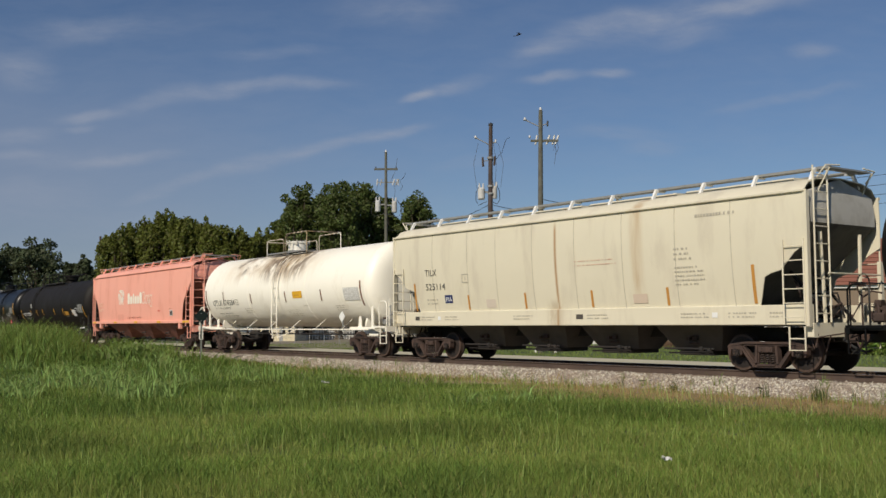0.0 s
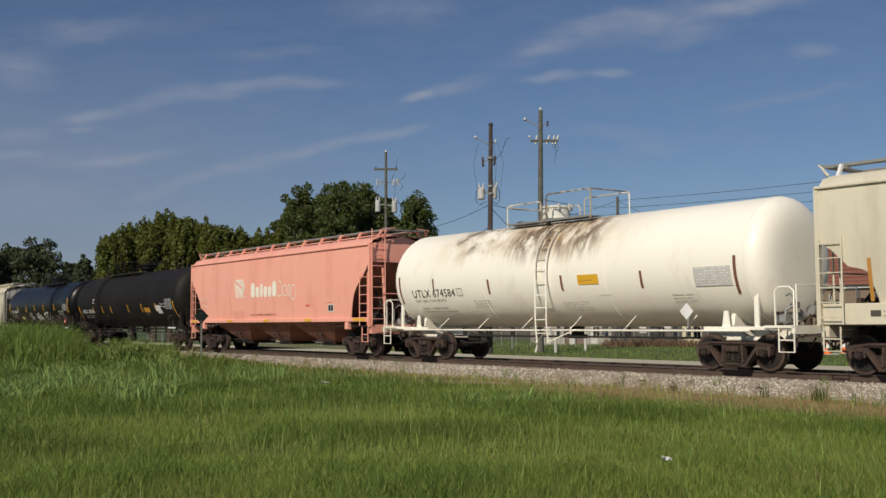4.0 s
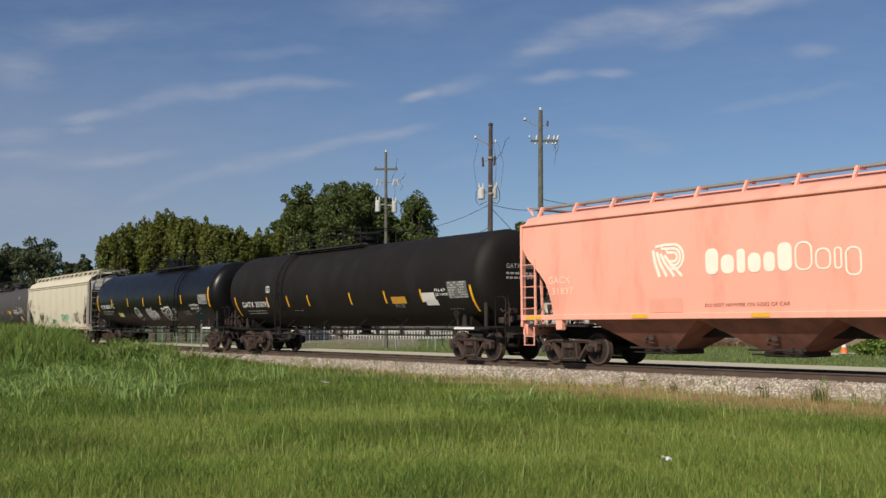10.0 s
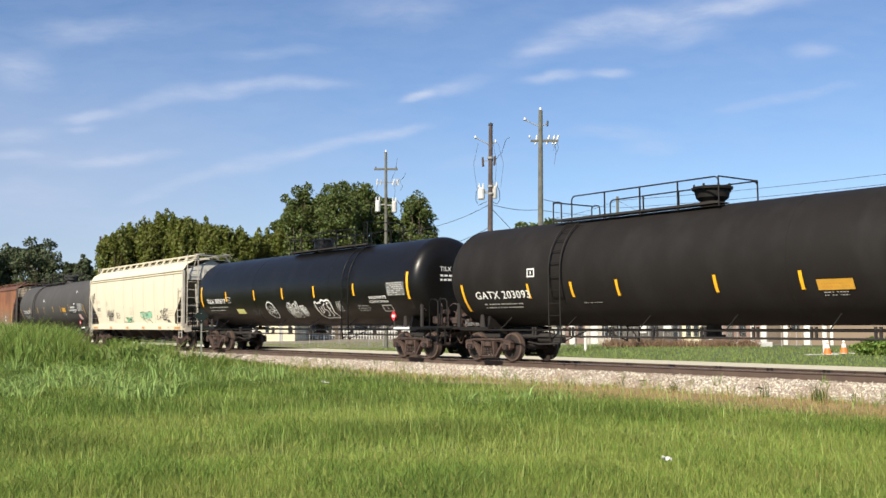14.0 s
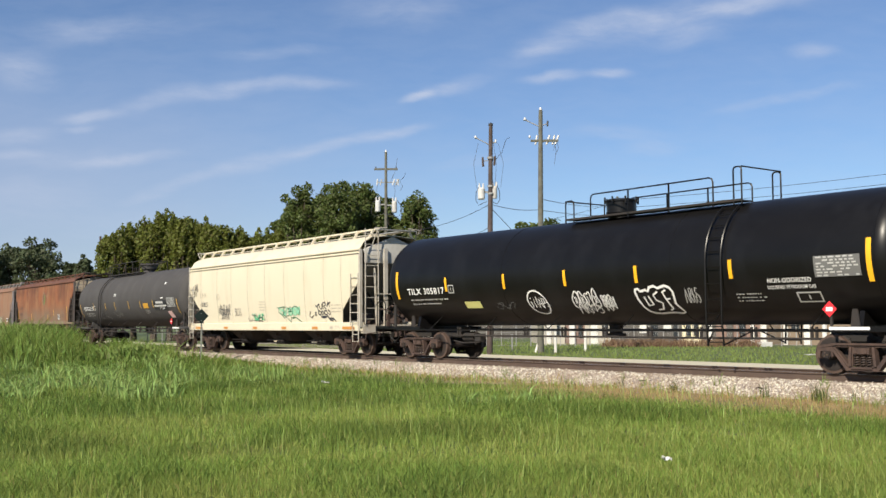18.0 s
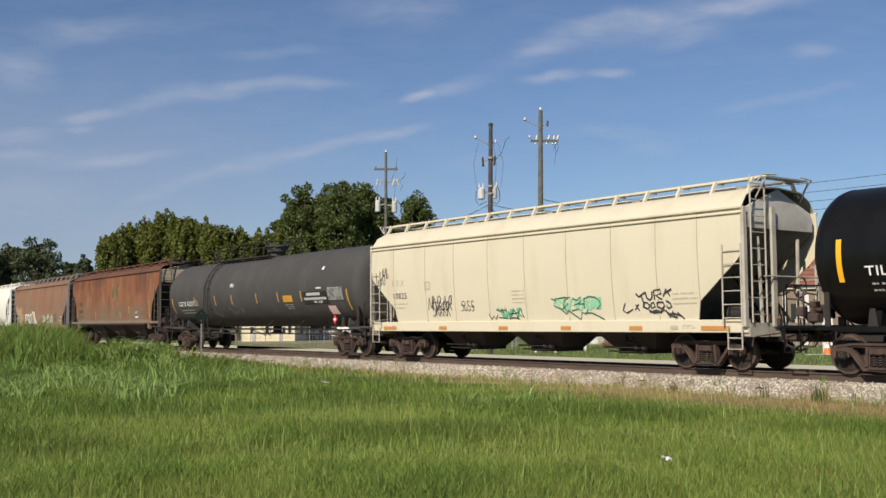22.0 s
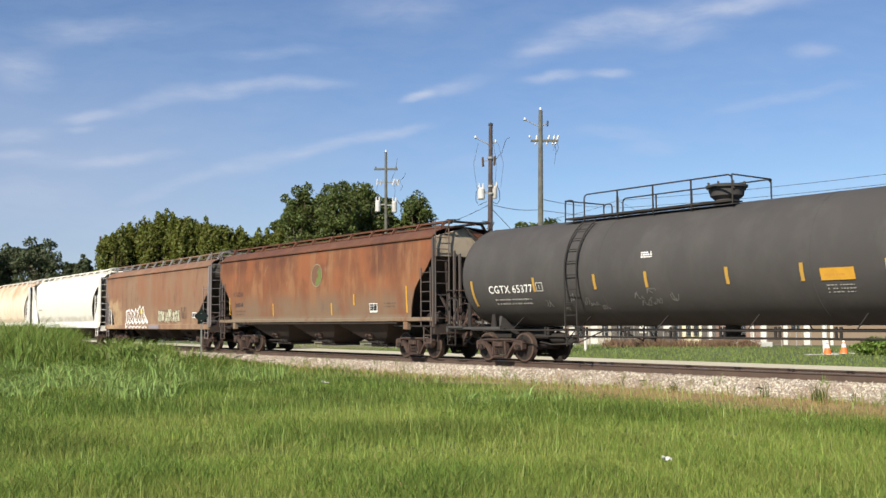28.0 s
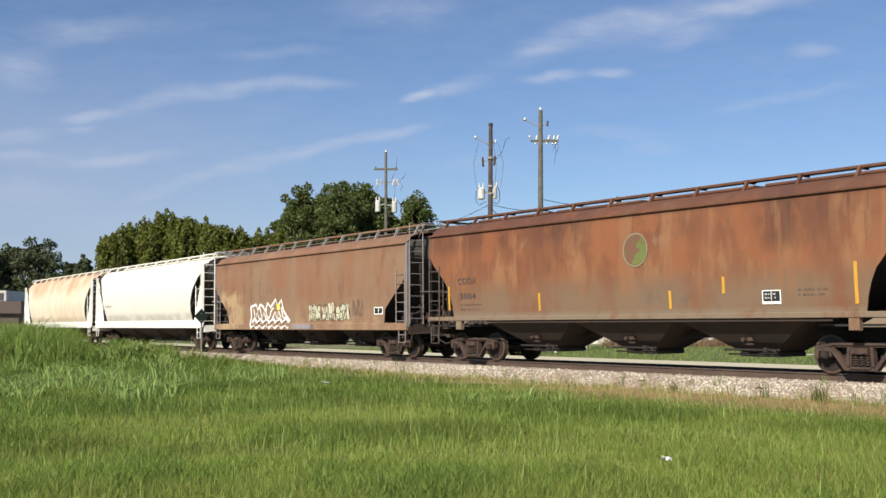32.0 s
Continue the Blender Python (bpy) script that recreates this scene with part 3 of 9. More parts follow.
def quads_mesh(name, quads, mat):
    """A mesh of loose quads from an array of n x 4 x 3."""
    n = len(quads)
    me = bpy.data.meshes.new(name)
    me.vertices.add(n * 4)
    me.vertices.foreach_set("co", quads.astype(np.float32).ravel())
    me.loops.add(n * 4)
    me.loops.foreach_set("vertex_index", np.arange(n * 4, dtype=np.int32))
    me.polygons.add(n)
    me.polygons.foreach_set("loop_start", np.arange(0, n * 4, 4, dtype=np.int32))
    me.update(calc_edges=True)
    me.materials.append(mat)
    return me


def build_ground():
    def spread(lo, hi, step, far):
        out, v, st = list(np.arange(lo, hi, step)), hi, step
        while v < far:
            out.append(v)
            st *= 1.35
            v += st
        v, st = lo - step, step
        while v > -far:
            out.append(v)
            st *= 1.35
            v -= st
        return sorted(out)

    xs, ys = spread(-75, 12, 0.7, 3500), spread(0, 45, 0.7, 3500)
    g = Shape()
    g.grid([[(x, y, ground_z(x, y)) for x in xs] for y in ys])
    solid("ground", g, M_SOIL, "rough mown grass field beside a railway", "ground", kind="structure")


def sweep(profile, s0, s1, step):
    """A profile of (off, z) drawn along the track."""
    g = Shape()
    rows = []
    n = max(2, int((s1 - s0) / step))
    for i in range(n + 1):
        s = s0 + (s1 - s0) * i / n
        rows.append([(*on_line(s, o)[:2], z) for o, z in profile])
    g.grid(rows, wrap=True)
    return g


def build_track():
    bed = sweep([(3.15, -0.66), (2.6, -0.40), (1.85, -0.17), (-1.85, -0.17), (-2.6, -0.40), (-3.2, -0.66), (-3.2, -0.9), (3.15, -0.9)], -260, 60, 2.0)
    solid("track_bed", bed, M_BALLAST, "bed of pale grey crushed stone under the railway track", "ballast", kind="structure")
    track = thing("railway_track", "rusty steel rails on timber sleepers in pale ballast", "railway track", kind="structure")
    h = GAUGE / 2
    for side in (1, -1):
        c = side * (h + 0.036)
        prof = [(c - 0.07, -0.172), (c + 0.07, -0.172), (c + 0.07, -0.16), (c + 0.012, -0.135), (c + 0.009, -0.045), (c + 0.036, -0.03), (c + 0.036, -0.004),
                (c + 0.028, 0), (c - 0.028, 0), (c - 0.036, -0.004), (c - 0.036, -0.03), (c - 0.009, -0.045), (c - 0.012, -0.135), (c - 0.07, -0.16)]
        part("rail", sweep(prof, -260, 60, 1.5), M_RAIL, track)
        part("rail_head", sweep([(c - 0.026, 0.001), (c + 0.026, 0.001), (c + 0.026, 0.0035), (c - 0.026, 0.0035)], -260, 60, 1.5), M_TREAD, track, "polished running surface of a rail")
    tie = Shape().cbox((0, 0, 0), (0.23, 2.6, 0.17), 0.012).mesh("sleeper", M_TIE)
    plate = Shape().box((0, 0, 0), (0.18, 0.33, 0.02)).mesh("tie_plate", M_RAIL)
    rng = random.Random(5)
    for i in range(150):
        s = -68 + i * 0.54
        x, y, a = on_line(s + rng.uniform(-0.03, 0.03), rng.uniform(-0.05, 0.05))
        t = part("sleeper", tie, None, track, at=pose(x, y, -0.275 + rng.uniform(-0.01, 0.01) + 0.012, 0, 0, math.degrees(a) + rng.uniform(-1, 1)))
        for side in (1, -1):
            part("tie_plate", plate, None, t, at=pose(0, side * 0.755, 0.092))


def build_stones():
    rng = np.random.default_rng(3)
    octa = np.array([(1, 0, 0), (0, 1, 0), (-1, 0, 0), (0, -1, 0), (0, 0, 1), (0, 0, -1)], float)
    faces = np.array([(0, 1, 4), (1, 2, 4), (2, 3, 4), (3, 0, 4), (1, 0, 5), (2, 1, 5), (3, 2, 5), (0, 3, 5)])
    pts = []
    for s0, s1, per in ((-16, 4, 480), (-34, -16, 340), (-60, -34, 180)):
        n = int((s1 - s0) * 2.0 * per)
        s, o = rng.uniform(s0, s1, n), np.where(rng.random(n) < 0.05, rng.uniform(0.95, 1.8, n), rng.uniform(1.72, 3.2, n))
        for a, b in zip(s, o):
            x, y, _ = on_line(a, b)
            z = -0.17 if b < 1.85 else (-0.17 - (b - 1.85) * 0.307 if b < 2.6 else -0.40 - (b - 2.6) * 0.47)
            pts.append((x, y, z))
    pts = np.array(pts)
    n = len(pts)
    size = 0.014 + 0.034 * rng.random((n, 1, 1)) ** 1.4
    shape = octa[None] * rng.uniform(0.6, 1.25, (n, 6, 1)) + rng.uniform(-0.2, 0.2, (n, 6, 3))
    a = rng.uniform(0, 6.28, n)
    c, s = np.cos(a), np.sin(a)
    x, y = shape[:, :, 0] * c[:, None] - shape[:, :, 1] * s[:, None], shape[:, :, 0] * s[:, None] + shape[:, :, 1] * c[:, None]
    v = np.stack([x, y, shape[:, :, 2] * 0.8], -1) * size + pts[:, None]
    me = bpy.data.meshes.new("ballast_stones")
    me.vertices.add(n * 6)
    me.vertices.foreach_set("co", v.astype(np.float32).ravel())
    f = (faces[None] + 6 * np.arange(n)[:, None, None]).reshape(-1)
    me.loops.add(len(f))
    me.loops.foreach_set("vertex_index", f.astype(np.int32))
    me.polygons.add(len(f) // 3)
    me.polygons.foreach_set("loop_start", np.arange(0, len(f), 3, dtype=np.int32))
    me.update(calc_edges=True)
    me.materials.append(M_STONE)
    tagged(new("ballast_stones", me), "loose pale grey crushed stones on the track's shoulder", "ballast", kind="stuff")


def blades(name, pts, hgt, width, lean, mat, seed, label, category="grass"):
    """Bent grass blades, two quads each, at points (n x 3) with heights hgt."""
    rng = np.random.default_rng(seed)
    n = len(pts)
    a = rng.uniform(0, 2 * np.pi, n)
    f = rng.uniform(0, 2 * np.pi, n)
    side = np.stack([np.cos(f), np.sin(f), np.zeros(n)], -1) * (width * rng.uniform(0.6, 1.3, n) / 2)[:, None]
    tip = np.stack([np.cos(a), np.sin(a), np.zeros(n)], -1) * (hgt * lean * rng.uniform(0.2, 1.5, n))[:, None]
    up = np.array([0, 0, 1.0])
    mid = pts + up * (hgt * 0.55)[:, None] + tip * 0.3
    top = pts + up * (hgt * (1 - 0.25 * lean))[:, None] + tip
    q1 = np.stack([pts - side, pts + side, mid + side * 0.85, mid - side * 0.85], 1)
    q2 = np.stack([mid - side * 0.85, mid + side * 0.85, top + side * 0.12, top - side * 0.12], 1)
    v = np.concatenate([q1[:, :2], q1[:, 2:], q2[:, 2:]], 1)  # 6 vertices: 0 1 | 2 3 | 4 5
    me = bpy.data.meshes.new(name)
    me.vertices.add(n * 6)
    me.vertices.foreach_set("co", v.astype(np.float32).ravel())
    f = (np.array([0, 1, 2, 3, 3, 2, 4, 5])[None] + 6 * np.arange(n)[:, None]).ravel()
    me.loops.add(n * 8)
    me.loops.foreach_set("vertex_index", f.astype(np.int32))
    me.polygons.add(n * 2)
    me.polygons.foreach_set("loop_start", np.arange(0, n * 8, 4, dtype=np.int32))
    me.update(calc_edges=True)
    me.materials.append(mat)
    return tagged(new(name, me), label, category, kind="stuff")


def build_grass():
    rng = np.random.default_rng(11)
    P, H, W = [], [], []
    DP, DH = [], []
    LP, LH, LW = [], [], []
    YP, YH, YW = [], [], []
    # plots of darker, lusher growth (negative: thin and yellowish): bearing, distance, half width along the bearing and across, amount
    plots = [(*polar(c, d), rx, ry, q) for c, d, rx, ry, q in ((1320, 17.0, 3.2, 1.6, 0.7), (1050, 19.5, 3.0, 1.8, 0.5), (150, 21.0, 2.5, 3.5, 0.6), (360, 27.0, 4.0, 3.5, 0.6), (560, 14.5, 1.6, 1.5, 0.6),
             (700, 24.0, 4.0, 3.0, 0.3), (1430, 13.0, 3.0, 2.0, -0.6), (1000, 12.5, 2.6, 1.6, -0.5), (350, 12.0, 2.4, 1.2, -0.35), (80, 11.0, 1.2, 0.8, -0.9), (820, 17.5, 2.0, 1.4, -0.3), (300, 17.0, 2.4, 1.2, -0.3), (640, 11.0, 1.5, 0.7, 0.45))]
    for d0, d1, per in ((8.5, 13, 1750), (13, 19, 950), (19, 28, 400), (28, 48, 115)):
        n = int(0.5 * radians(58) * (d1 * d1 - d0 * d0) * per)
        d = np.sqrt(rng.uniform(d0 * d0, d1 * d1, n))
        a = YAW + np.radians(rng.uniform(-29, 29, n))
        x, y = -d * np.sin(a), d * np.cos(a)
        o = np.hypot(x, DIST + RADIUS - y) - RADIUS
        wild = np.array([noise.noise(Vector((px * 0.9, py * 0.9, 1.0))) for px, py in zip(x, y)])
        keep = (o > 2.45) & (rng.random(n) < np.clip((o - 2.85 + 1.0 * wild) / 1.5, 0, 1))
        x, y, o, d = x[keep], y[keep], o[keep], d[keep]
        patch = np.array([noise.noise(Vector((px * 0.35, py * 0.35, 3.0))) + 0.5 * noise.noise(Vector((px * 1.3, py * 1.3, 7.0))) for px, py in zip(x, y)])
        tone = 0.75 * patch + sum(q * np.exp(-((x - cx) / rx) ** 2 - ((y - cy) / ry) ** 2) for cx, cy, rx, ry, q in plots) * 0.6
        z = np.array([ground_z(px, py) for px, py in zip(x, y)])
        east = np.clip((x + 34) / 12, 0, 1)
        h = (0.135 + 0.045 * patch + 0.035 * tone + (0.10 - 0.17 * east) * np.clip((8.5 - o) / 4, 0, 1)) * rng.uniform(0.55, 1.45, len(x))
        h = np.maximum(h, 0.03)
        dry = rng.random(len(x)) < 0.015 + 0.85 * np.clip((7.6 - o + 2.2 * patch) / 2.4, 0, 1) * np.clip((x + 21) / 4, 0, 1) + 0.6 * np.clip((3.8 - o + 0.8 * patch) / 0.8, 0, 1)
        pts = np.stack([x, y, z - 0.01], -1)
        lush = ~dry & (rng.random(len(x)) < np.clip((0.08 + 0.62 * np.clip((-18 - x) / 16, 0, 1)) * (1 + patch) + 0.55 * tone, 0, 0.88))
        pale = ~dry & ~lush & (rng.random(len(x)) < np.clip(0.16 - 0.6 * tone, 0.02, 0.8) * (0.4 + 0.6 * east))
        green = ~dry & ~lush & ~pale
        P.append(pts[green]), H.append(h[green]), W.append(np.full(green.sum(), 0.0056) * (1 + 0.04 * d[green]))
        YP.append(pts[pale]), YH.append(h[pale]), YW.append(np.full(pale.sum(), 0.006) * (1 + 0.04 * d[pale]))
        LP.append(pts[lush]), LH.append(h[lush] * 1.15), LW.append(np.full(lush.sum(), 0.008) * (1 + 0.04 * d[lush]))
        DP.append(pts[dry]), DH.append(np.maximum(h[dry], rng.uniform(0.05, 0.14, dry.sum())))
    P, H, W, DP, DH, LP, LH, LW, YP, YH, YW = map(np.concatenate, (P, H, W, DP, DH, LP, LH, LW, YP, YH, YW))
    blades("pale_grass", YP, YH, YW, 0.4, M_PALEGRASS, 8, "thin yellow-green grass in sunny plots")
    blades("lush_grass", LP, LH, LW, 0.5, M_LUSH, 7, "lush darker green grass in the sun")
    blades("grass", P, H, W, 0.38, M_GRASS, 1, "unmown bright green grass in the sun")
    blades("dry_grass", DP, DH, np.full(len(DP), 0.007), 0.4, M_STRAW, 2, "straw-coloured dry stalks among green grass")
    # pale upright stems standing above the rest
    n = 3500
    d = np.sqrt(rng.uniform(9.5 ** 2, 34 ** 2, n))
    a = YAW + np.radians(rng.uniform(-29, 29, n))
    x, y = -d * np.sin(a), d * np.cos(a)
    keep = np.hypot(x, DIST + RADIUS - y) - RADIUS > 3.2
    x, y, d = x[keep], y[keep], d[keep]
    z = np.array([ground_z(px, py) for px, py in zip(x, y)])
    blades("grass_stems", np.stack([x, y, z], -1), rng.uniform(0.2, 0.36, len(x)), 0.006 + 0.0002 * d, 0.2, M_STEM, 3, "pale green upright grass stems")
    def low_spot(x, y):
        """1 in the dip of the bank's growth, 0 outside it."""
        b = math.tan(YAW - math.atan2(-x, y)) * 1831 + 784
        return smooth(125, 150, b) * smooth(222, 212, b) * smooth(34, 38, math.hypot(x, y))

    # coarse weeds in clumps on the bank and in the field before it
    for name, s0, s1, o0, o1, clumps, per, tall, wide, seed in (("tall_weeds", -90, -37, 3.4, 12, 1050, 42, 1.45, 0.036, 4), ("field_weeds", -46, -25, 5.0, 13, 70, 20, 0.50, 0.032, 6)):
        P, H = [], []
        for _ in range(clumps):
            s, o = rng.uniform(s0, s1), rng.uniform(o0, o1)
            if name == "field_weeds" and rng.random() > smooth(-20, -34, s):
                continue
            cx, cy, _h = on_line(s, o)
            rise = (0.20 + 0.36 * smooth(-38, -45, s) + 0.44 * smooth(-54, -60, s) - 0.20 * smooth(8, 12, o)) if name == "tall_weeds" else 1.0
            size = rise * tall * (rng.uniform(0.35, 0.9) if rng.random() < 0.75 else rng.uniform(0.9, 1.25))
            size *= 1 - 0.62 * low_spot(cx, cy)
            k = int(per * rng.uniform(0.5, 1.5))
            px, py = cx + rng.normal(0, 0.28, k), cy + rng.normal(0, 0.28, k)
            for q, r in zip(px, py):
                P.append((q, r, ground_z(q, r)))
                H.append(size * rng.uniform(0.5, 1.25))
        blades(name, np.array(P), np.array(H), np.full(len(P), wide), 0.5 if seed == 4 else 0.6, M_WEED if seed == 4 else M_WEED2, seed, "coarse tall green weeds and grass on a bank" if seed == 4 else "coarse weeds standing in the grass", "weeds")

    # a leafy olive bush on the bank's shoulder, and coarse bright weeds in the field below it
    P, H = [], []
    for col, dist, size, wide, k in ((226, 45.5, 1.02, 0.34, 300), (243, 45.0, 1.15, 0.36, 340), (258, 44.6, 0.95, 0.3, 260), (272, 44.0, 0.72, 0.3, 200), (190, 47, 0.75, 0.4, 200), (300, 43.0, 0.5, 0.4, 160)):
        cx, cy = polar(col, dist)
        for _ in range(k):
            q, r = cx + rng.normal(0, wide), cy + rng.normal(0, wide)
            P.append((q, r, ground_z(q, r) + rng.uniform(0, 0.35) * size))
            H.append(size * rng.uniform(0.25, 0.75))
    blades("olive_weeds", np.array(P), np.array(H), np.full(len(P), 0.06), 0.8, M_OLIVE, 14, "leafy olive-green weeds on a bank", "weeds")
    P, H = [], []
    for c0, c1, d0, d1, k in ((185, 310, 23.5, 27.0, 46), (-10, 70, 24.5, 29.0, 26), (60, 240, 28.0, 36.0, 34), (300, 520, 28.0, 36.0, 18), (820, 1000, 19.5, 21.5, 10)):
        for _ in range(k):
            cx, cy = polar(rng.uniform(c0, c1), rng.uniform(d0, d1))
            size = rng.uniform(0.32, 0.62)
            for _ in range(int(rng.integers(7, 16))):
                q, r = cx + rng.normal(0, 0.13), cy + rng.normal(0, 0.13)
                P.append((q, r, ground_z(q, r)))
                H.append(size * rng.uniform(0.6, 1.2))
    blades("coarse_weeds", np.array(P), np.array(H), np.full(len(P), 0.030), 0.95, M_WEED2, 15, "coarse arching bright green weeds in the grass", "weeds")
    P, H = [], []
    for _ in range(170):
        cx, cy = polar(rng.uniform(-10, 175), rng.uniform(42, 62))
        size = rng.uniform(0.5, 1.55) * (1 - 0.6 * low_spot(cx, cy))
        for _ in range(int(rng.integers(5, 16))):
            q, r = cx + rng.normal(0, 0.10), cy + rng.normal(0, 0.10)
            P.append((q, r, ground_z(q, r)))
            H.append(size * rng.uniform(0.6, 1.15))
    blades("bank_spikes", np.array(P), np.array(H), np.full(len(P), 0.045), 0.45, M_WEED, 16, "tall ragged weed spikes on a bank", "weeds")
    # big ragged mounds on the bank
    P, H = [], []
    for s0, o0, size, wide, k in ((-49.5, 4.7, 0.95, 0.55, 330), (-51.5, 4.6, 0.85, 0.5, 260), (-47.6, 5.0, 0.72, 0.5, 240), (-59.5, 5.0, 1.45, 0.7, 420), (-64, 5.2, 1.5, 0.8, 420), (-69, 5.0, 1.55, 0.9, 420), (-76, 4.8, 1.6, 1.1, 420), (-44, 7.2, 0.7, 0.6, 300), (-41, 8.6, 0.65, 0.6, 280), (-57, 8.0, 0.95, 0.8, 380)):
        cx, cy, _h = on_line(s0, o0)
        size *= 1 - 0.65 * low_spot(cx, cy)
        for _ in range(k):
            q, r = cx + rng.normal(0, wide), cy + rng.normal(0, wide)
            P.append((q, r, ground_z(q, r)))
            H.append(size * rng.uniform(0.45, 1.1))
    blades("weed_mounds", np.array(P), np.array(H), np.full(len(P), 0.042), 0.55, M_WEED, 12, "ragged mounds of tall coarse weeds", "weeds")
    # thinner grass over the rest of the field
    n = 36000
    x, y = rng.uniform(-60, 25, n), rng.uniform(-16, 20, n)
    d, b = np.hypot(x, y), np.arctan2(-x, y) - YAW
    keep = ((np.abs(b) > radians(28.5)) | (d < 8.5)) & (np.hypot(x, DIST + RADIUS - y) - RADIUS > 2.9) & (d > 1.0)
    x, y = x[keep], y[keep]
    z = np.array([ground_z(p, q) for p, q in zip(x, y)])
    blades("field_grass", np.stack([x, y, z], -1), rng.uniform(0.08, 0.22, len(x)), np.full(len(x), 0.022), 0.45, M_GRASS, 13, "unmown green grass of the open field")
    n = 2600
    s, o = rng.uniform(-88, -43, n), rng.uniform(3.4, 10, n)
    xy = np.array([on_line(a, b)[:2] for a, b in zip(s, o)])
    z = np.array([ground_z(x, y) for x, y in xy])
    dip = np.array([1 - 0.65 * low_spot(px, py) for px, py in xy])
    tall = dip * np.where(s < -56, rng.uniform(0.8, 1.65, n), rng.uniform(0.35, 0.9, n))
    blades("weed_stalks", np.stack([xy[:, 0], xy[:, 1], z], -1), tall, np.full(n, 0.03), 0.3, M_STEM, 9, "pale tall stalks rising from the weeds", "weeds")


build_ground()
build_track()
build_stones()
build_grass()


# ================= trees =================
def tree(name, x, y, height, spread, label, mat, seed, lobes=120, leaves=8000, leaf=0.42, low=0.18, plume=0.0, clump=1.0):
    """A broadleaf tree: trunk and limbs, and a crown of many leafy clumps. plume: how far the clumps are drawn upwards."""
    rng = np.random.default_rng(seed)
    z0 = -0.5
    t = thing(name, label, "tree", at=pose(x, y, z0))
    tr = Shape()
    bend = [(rng.uniform(-0.2, 0.2) * k, rng.uniform(-0.2, 0.2) * k, height * 0.16 * k) for k in range(5)]
    r0 = height * 0.022
    tr.tube(bend, [r0 * 1.3, r0, r0 * 0.8, r0 * 0.55, r0 * 0.25], 8)
    mid, tall = height * (0.5 + low * 0.5), height * (0.5 - low * 0.5)
    cs, rs, up = [], [], []
    for i in range(lobes):
        d = Vector(rng.normal(size=3)).normalized()
        if d.z < -0.55:
            d.z = -d.z
        d = d / (abs(d.x) ** 2.8 + abs(d.y) ** 2.8 + abs(d.z) ** 2.8) ** (1 / 2.8)
        wave = 0.90 + 0.10 * math.sin(d.x * 5 + seed) * math.sin(d.y * 4 + d.z * 5 + seed * 2)
        r = spread * rng.uniform(0.13, 0.25) * clump
        deep = (rng.uniform(0.45, 1.0) ** 0.5) * wave
        c = (d.x * (spread - r) * deep, d.y * (spread - r) * deep, mid + d.z * (tall - r * (1 + plume)) * deep)
        cs.append(c)
        rs.append(r)
        up.append(1 + plume * rng.uniform(0.3, 1.4) * max(0.0, d.z + 0.35))
        if i % 3 == 0:
            b = Vector(bend[min(4, max(1, int(c[2] / height * 5) - 1))])
            tr.tube([b, (b + Vector(c)) / 2 + Vector((0, 0, -0.3)), c], [r0 * 0.4, r0 * 0.25, r0 * 0.08], 5)
    part("trunk", tr, M_BARK, t)
    cs, rs, up = np.array(cs), np.array(rs), np.array(up)
    share = rs ** 2 * up
    k = rng.choice(lobes, leaves, p=share / share.sum())
    d = rng.normal(size=(leaves, 3))
    d[:, 2] += 0.35
    d /= np.linalg.norm(d, axis=1)[:, None]
    ragged = 1 + 0.22 * np.sin(d[:, 0] * 6 + k) * np.sin(d[:, 1] * 5 + d[:, 2] * 7 + k * 2)
    rad = rs[k] * rng.uniform(0.30, 1.0, leaves) ** 0.4 * ragged
    off = d * rad[:, None]
    off[:, 2] *= 0.9 * up[k]
    if plume:
        taper = np.clip(1 - 0.35 * plume * off[:, 2] / (rs[k] * up[k] + 1e-6), 0.25, 1.2)
        off[:, :2] *= taper[:, None]
    c = cs[k] + off
    # a thinner filling inside the crown
    whole = rng.random(leaves) < 0.2
    big = d * (rng.uniform(0.0, 0.80, leaves) ** 0.6)[:, None] * np.array([spread * 0.85, spread * 0.85, tall * 0.85]) + np.array([0, 0, mid])
    c = np.where(whole[:, None], big, c)
    c[:, 2] = np.clip(c[:, 2], height * low * 0.6, None)
    nrm = d + rng.normal(size=(leaves, 3)) * 0.8
    nrm /= np.linalg.norm(nrm, axis=1)[:, None]
    u = np.cross(nrm, rng.normal(size=(leaves, 3)))
    u /= np.linalg.norm(u, axis=1)[:, None]
    w = np.cross(nrm, u)
    s = (leaf * rng.uniform(0.5, 1.2, leaves))[:, None]
    q = np.stack([c - u * s * 0.5, c + w * s * 0.35 + nrm * s * 0.12, c + u * s * 0.55, c - w * s * 0.35 - nrm * s * 0.1], 1)
    part("crown", quads_mesh("crown", q, mat), None, t)
    return t


def tree_at(across, top, dist, wide, label, mat, seed, **kw):
    x, y = polar(across, dist)
    depth = dist * math.cos(math.atan((across - 784) / 1831))
    height = (1.24 + 0.5 + (571.6 - top) / 1831 * depth) * 1.04
    tree("tree", x, y, height, wide / 1831 * depth / 2 * 1.3, label, mat, seed, **kw)


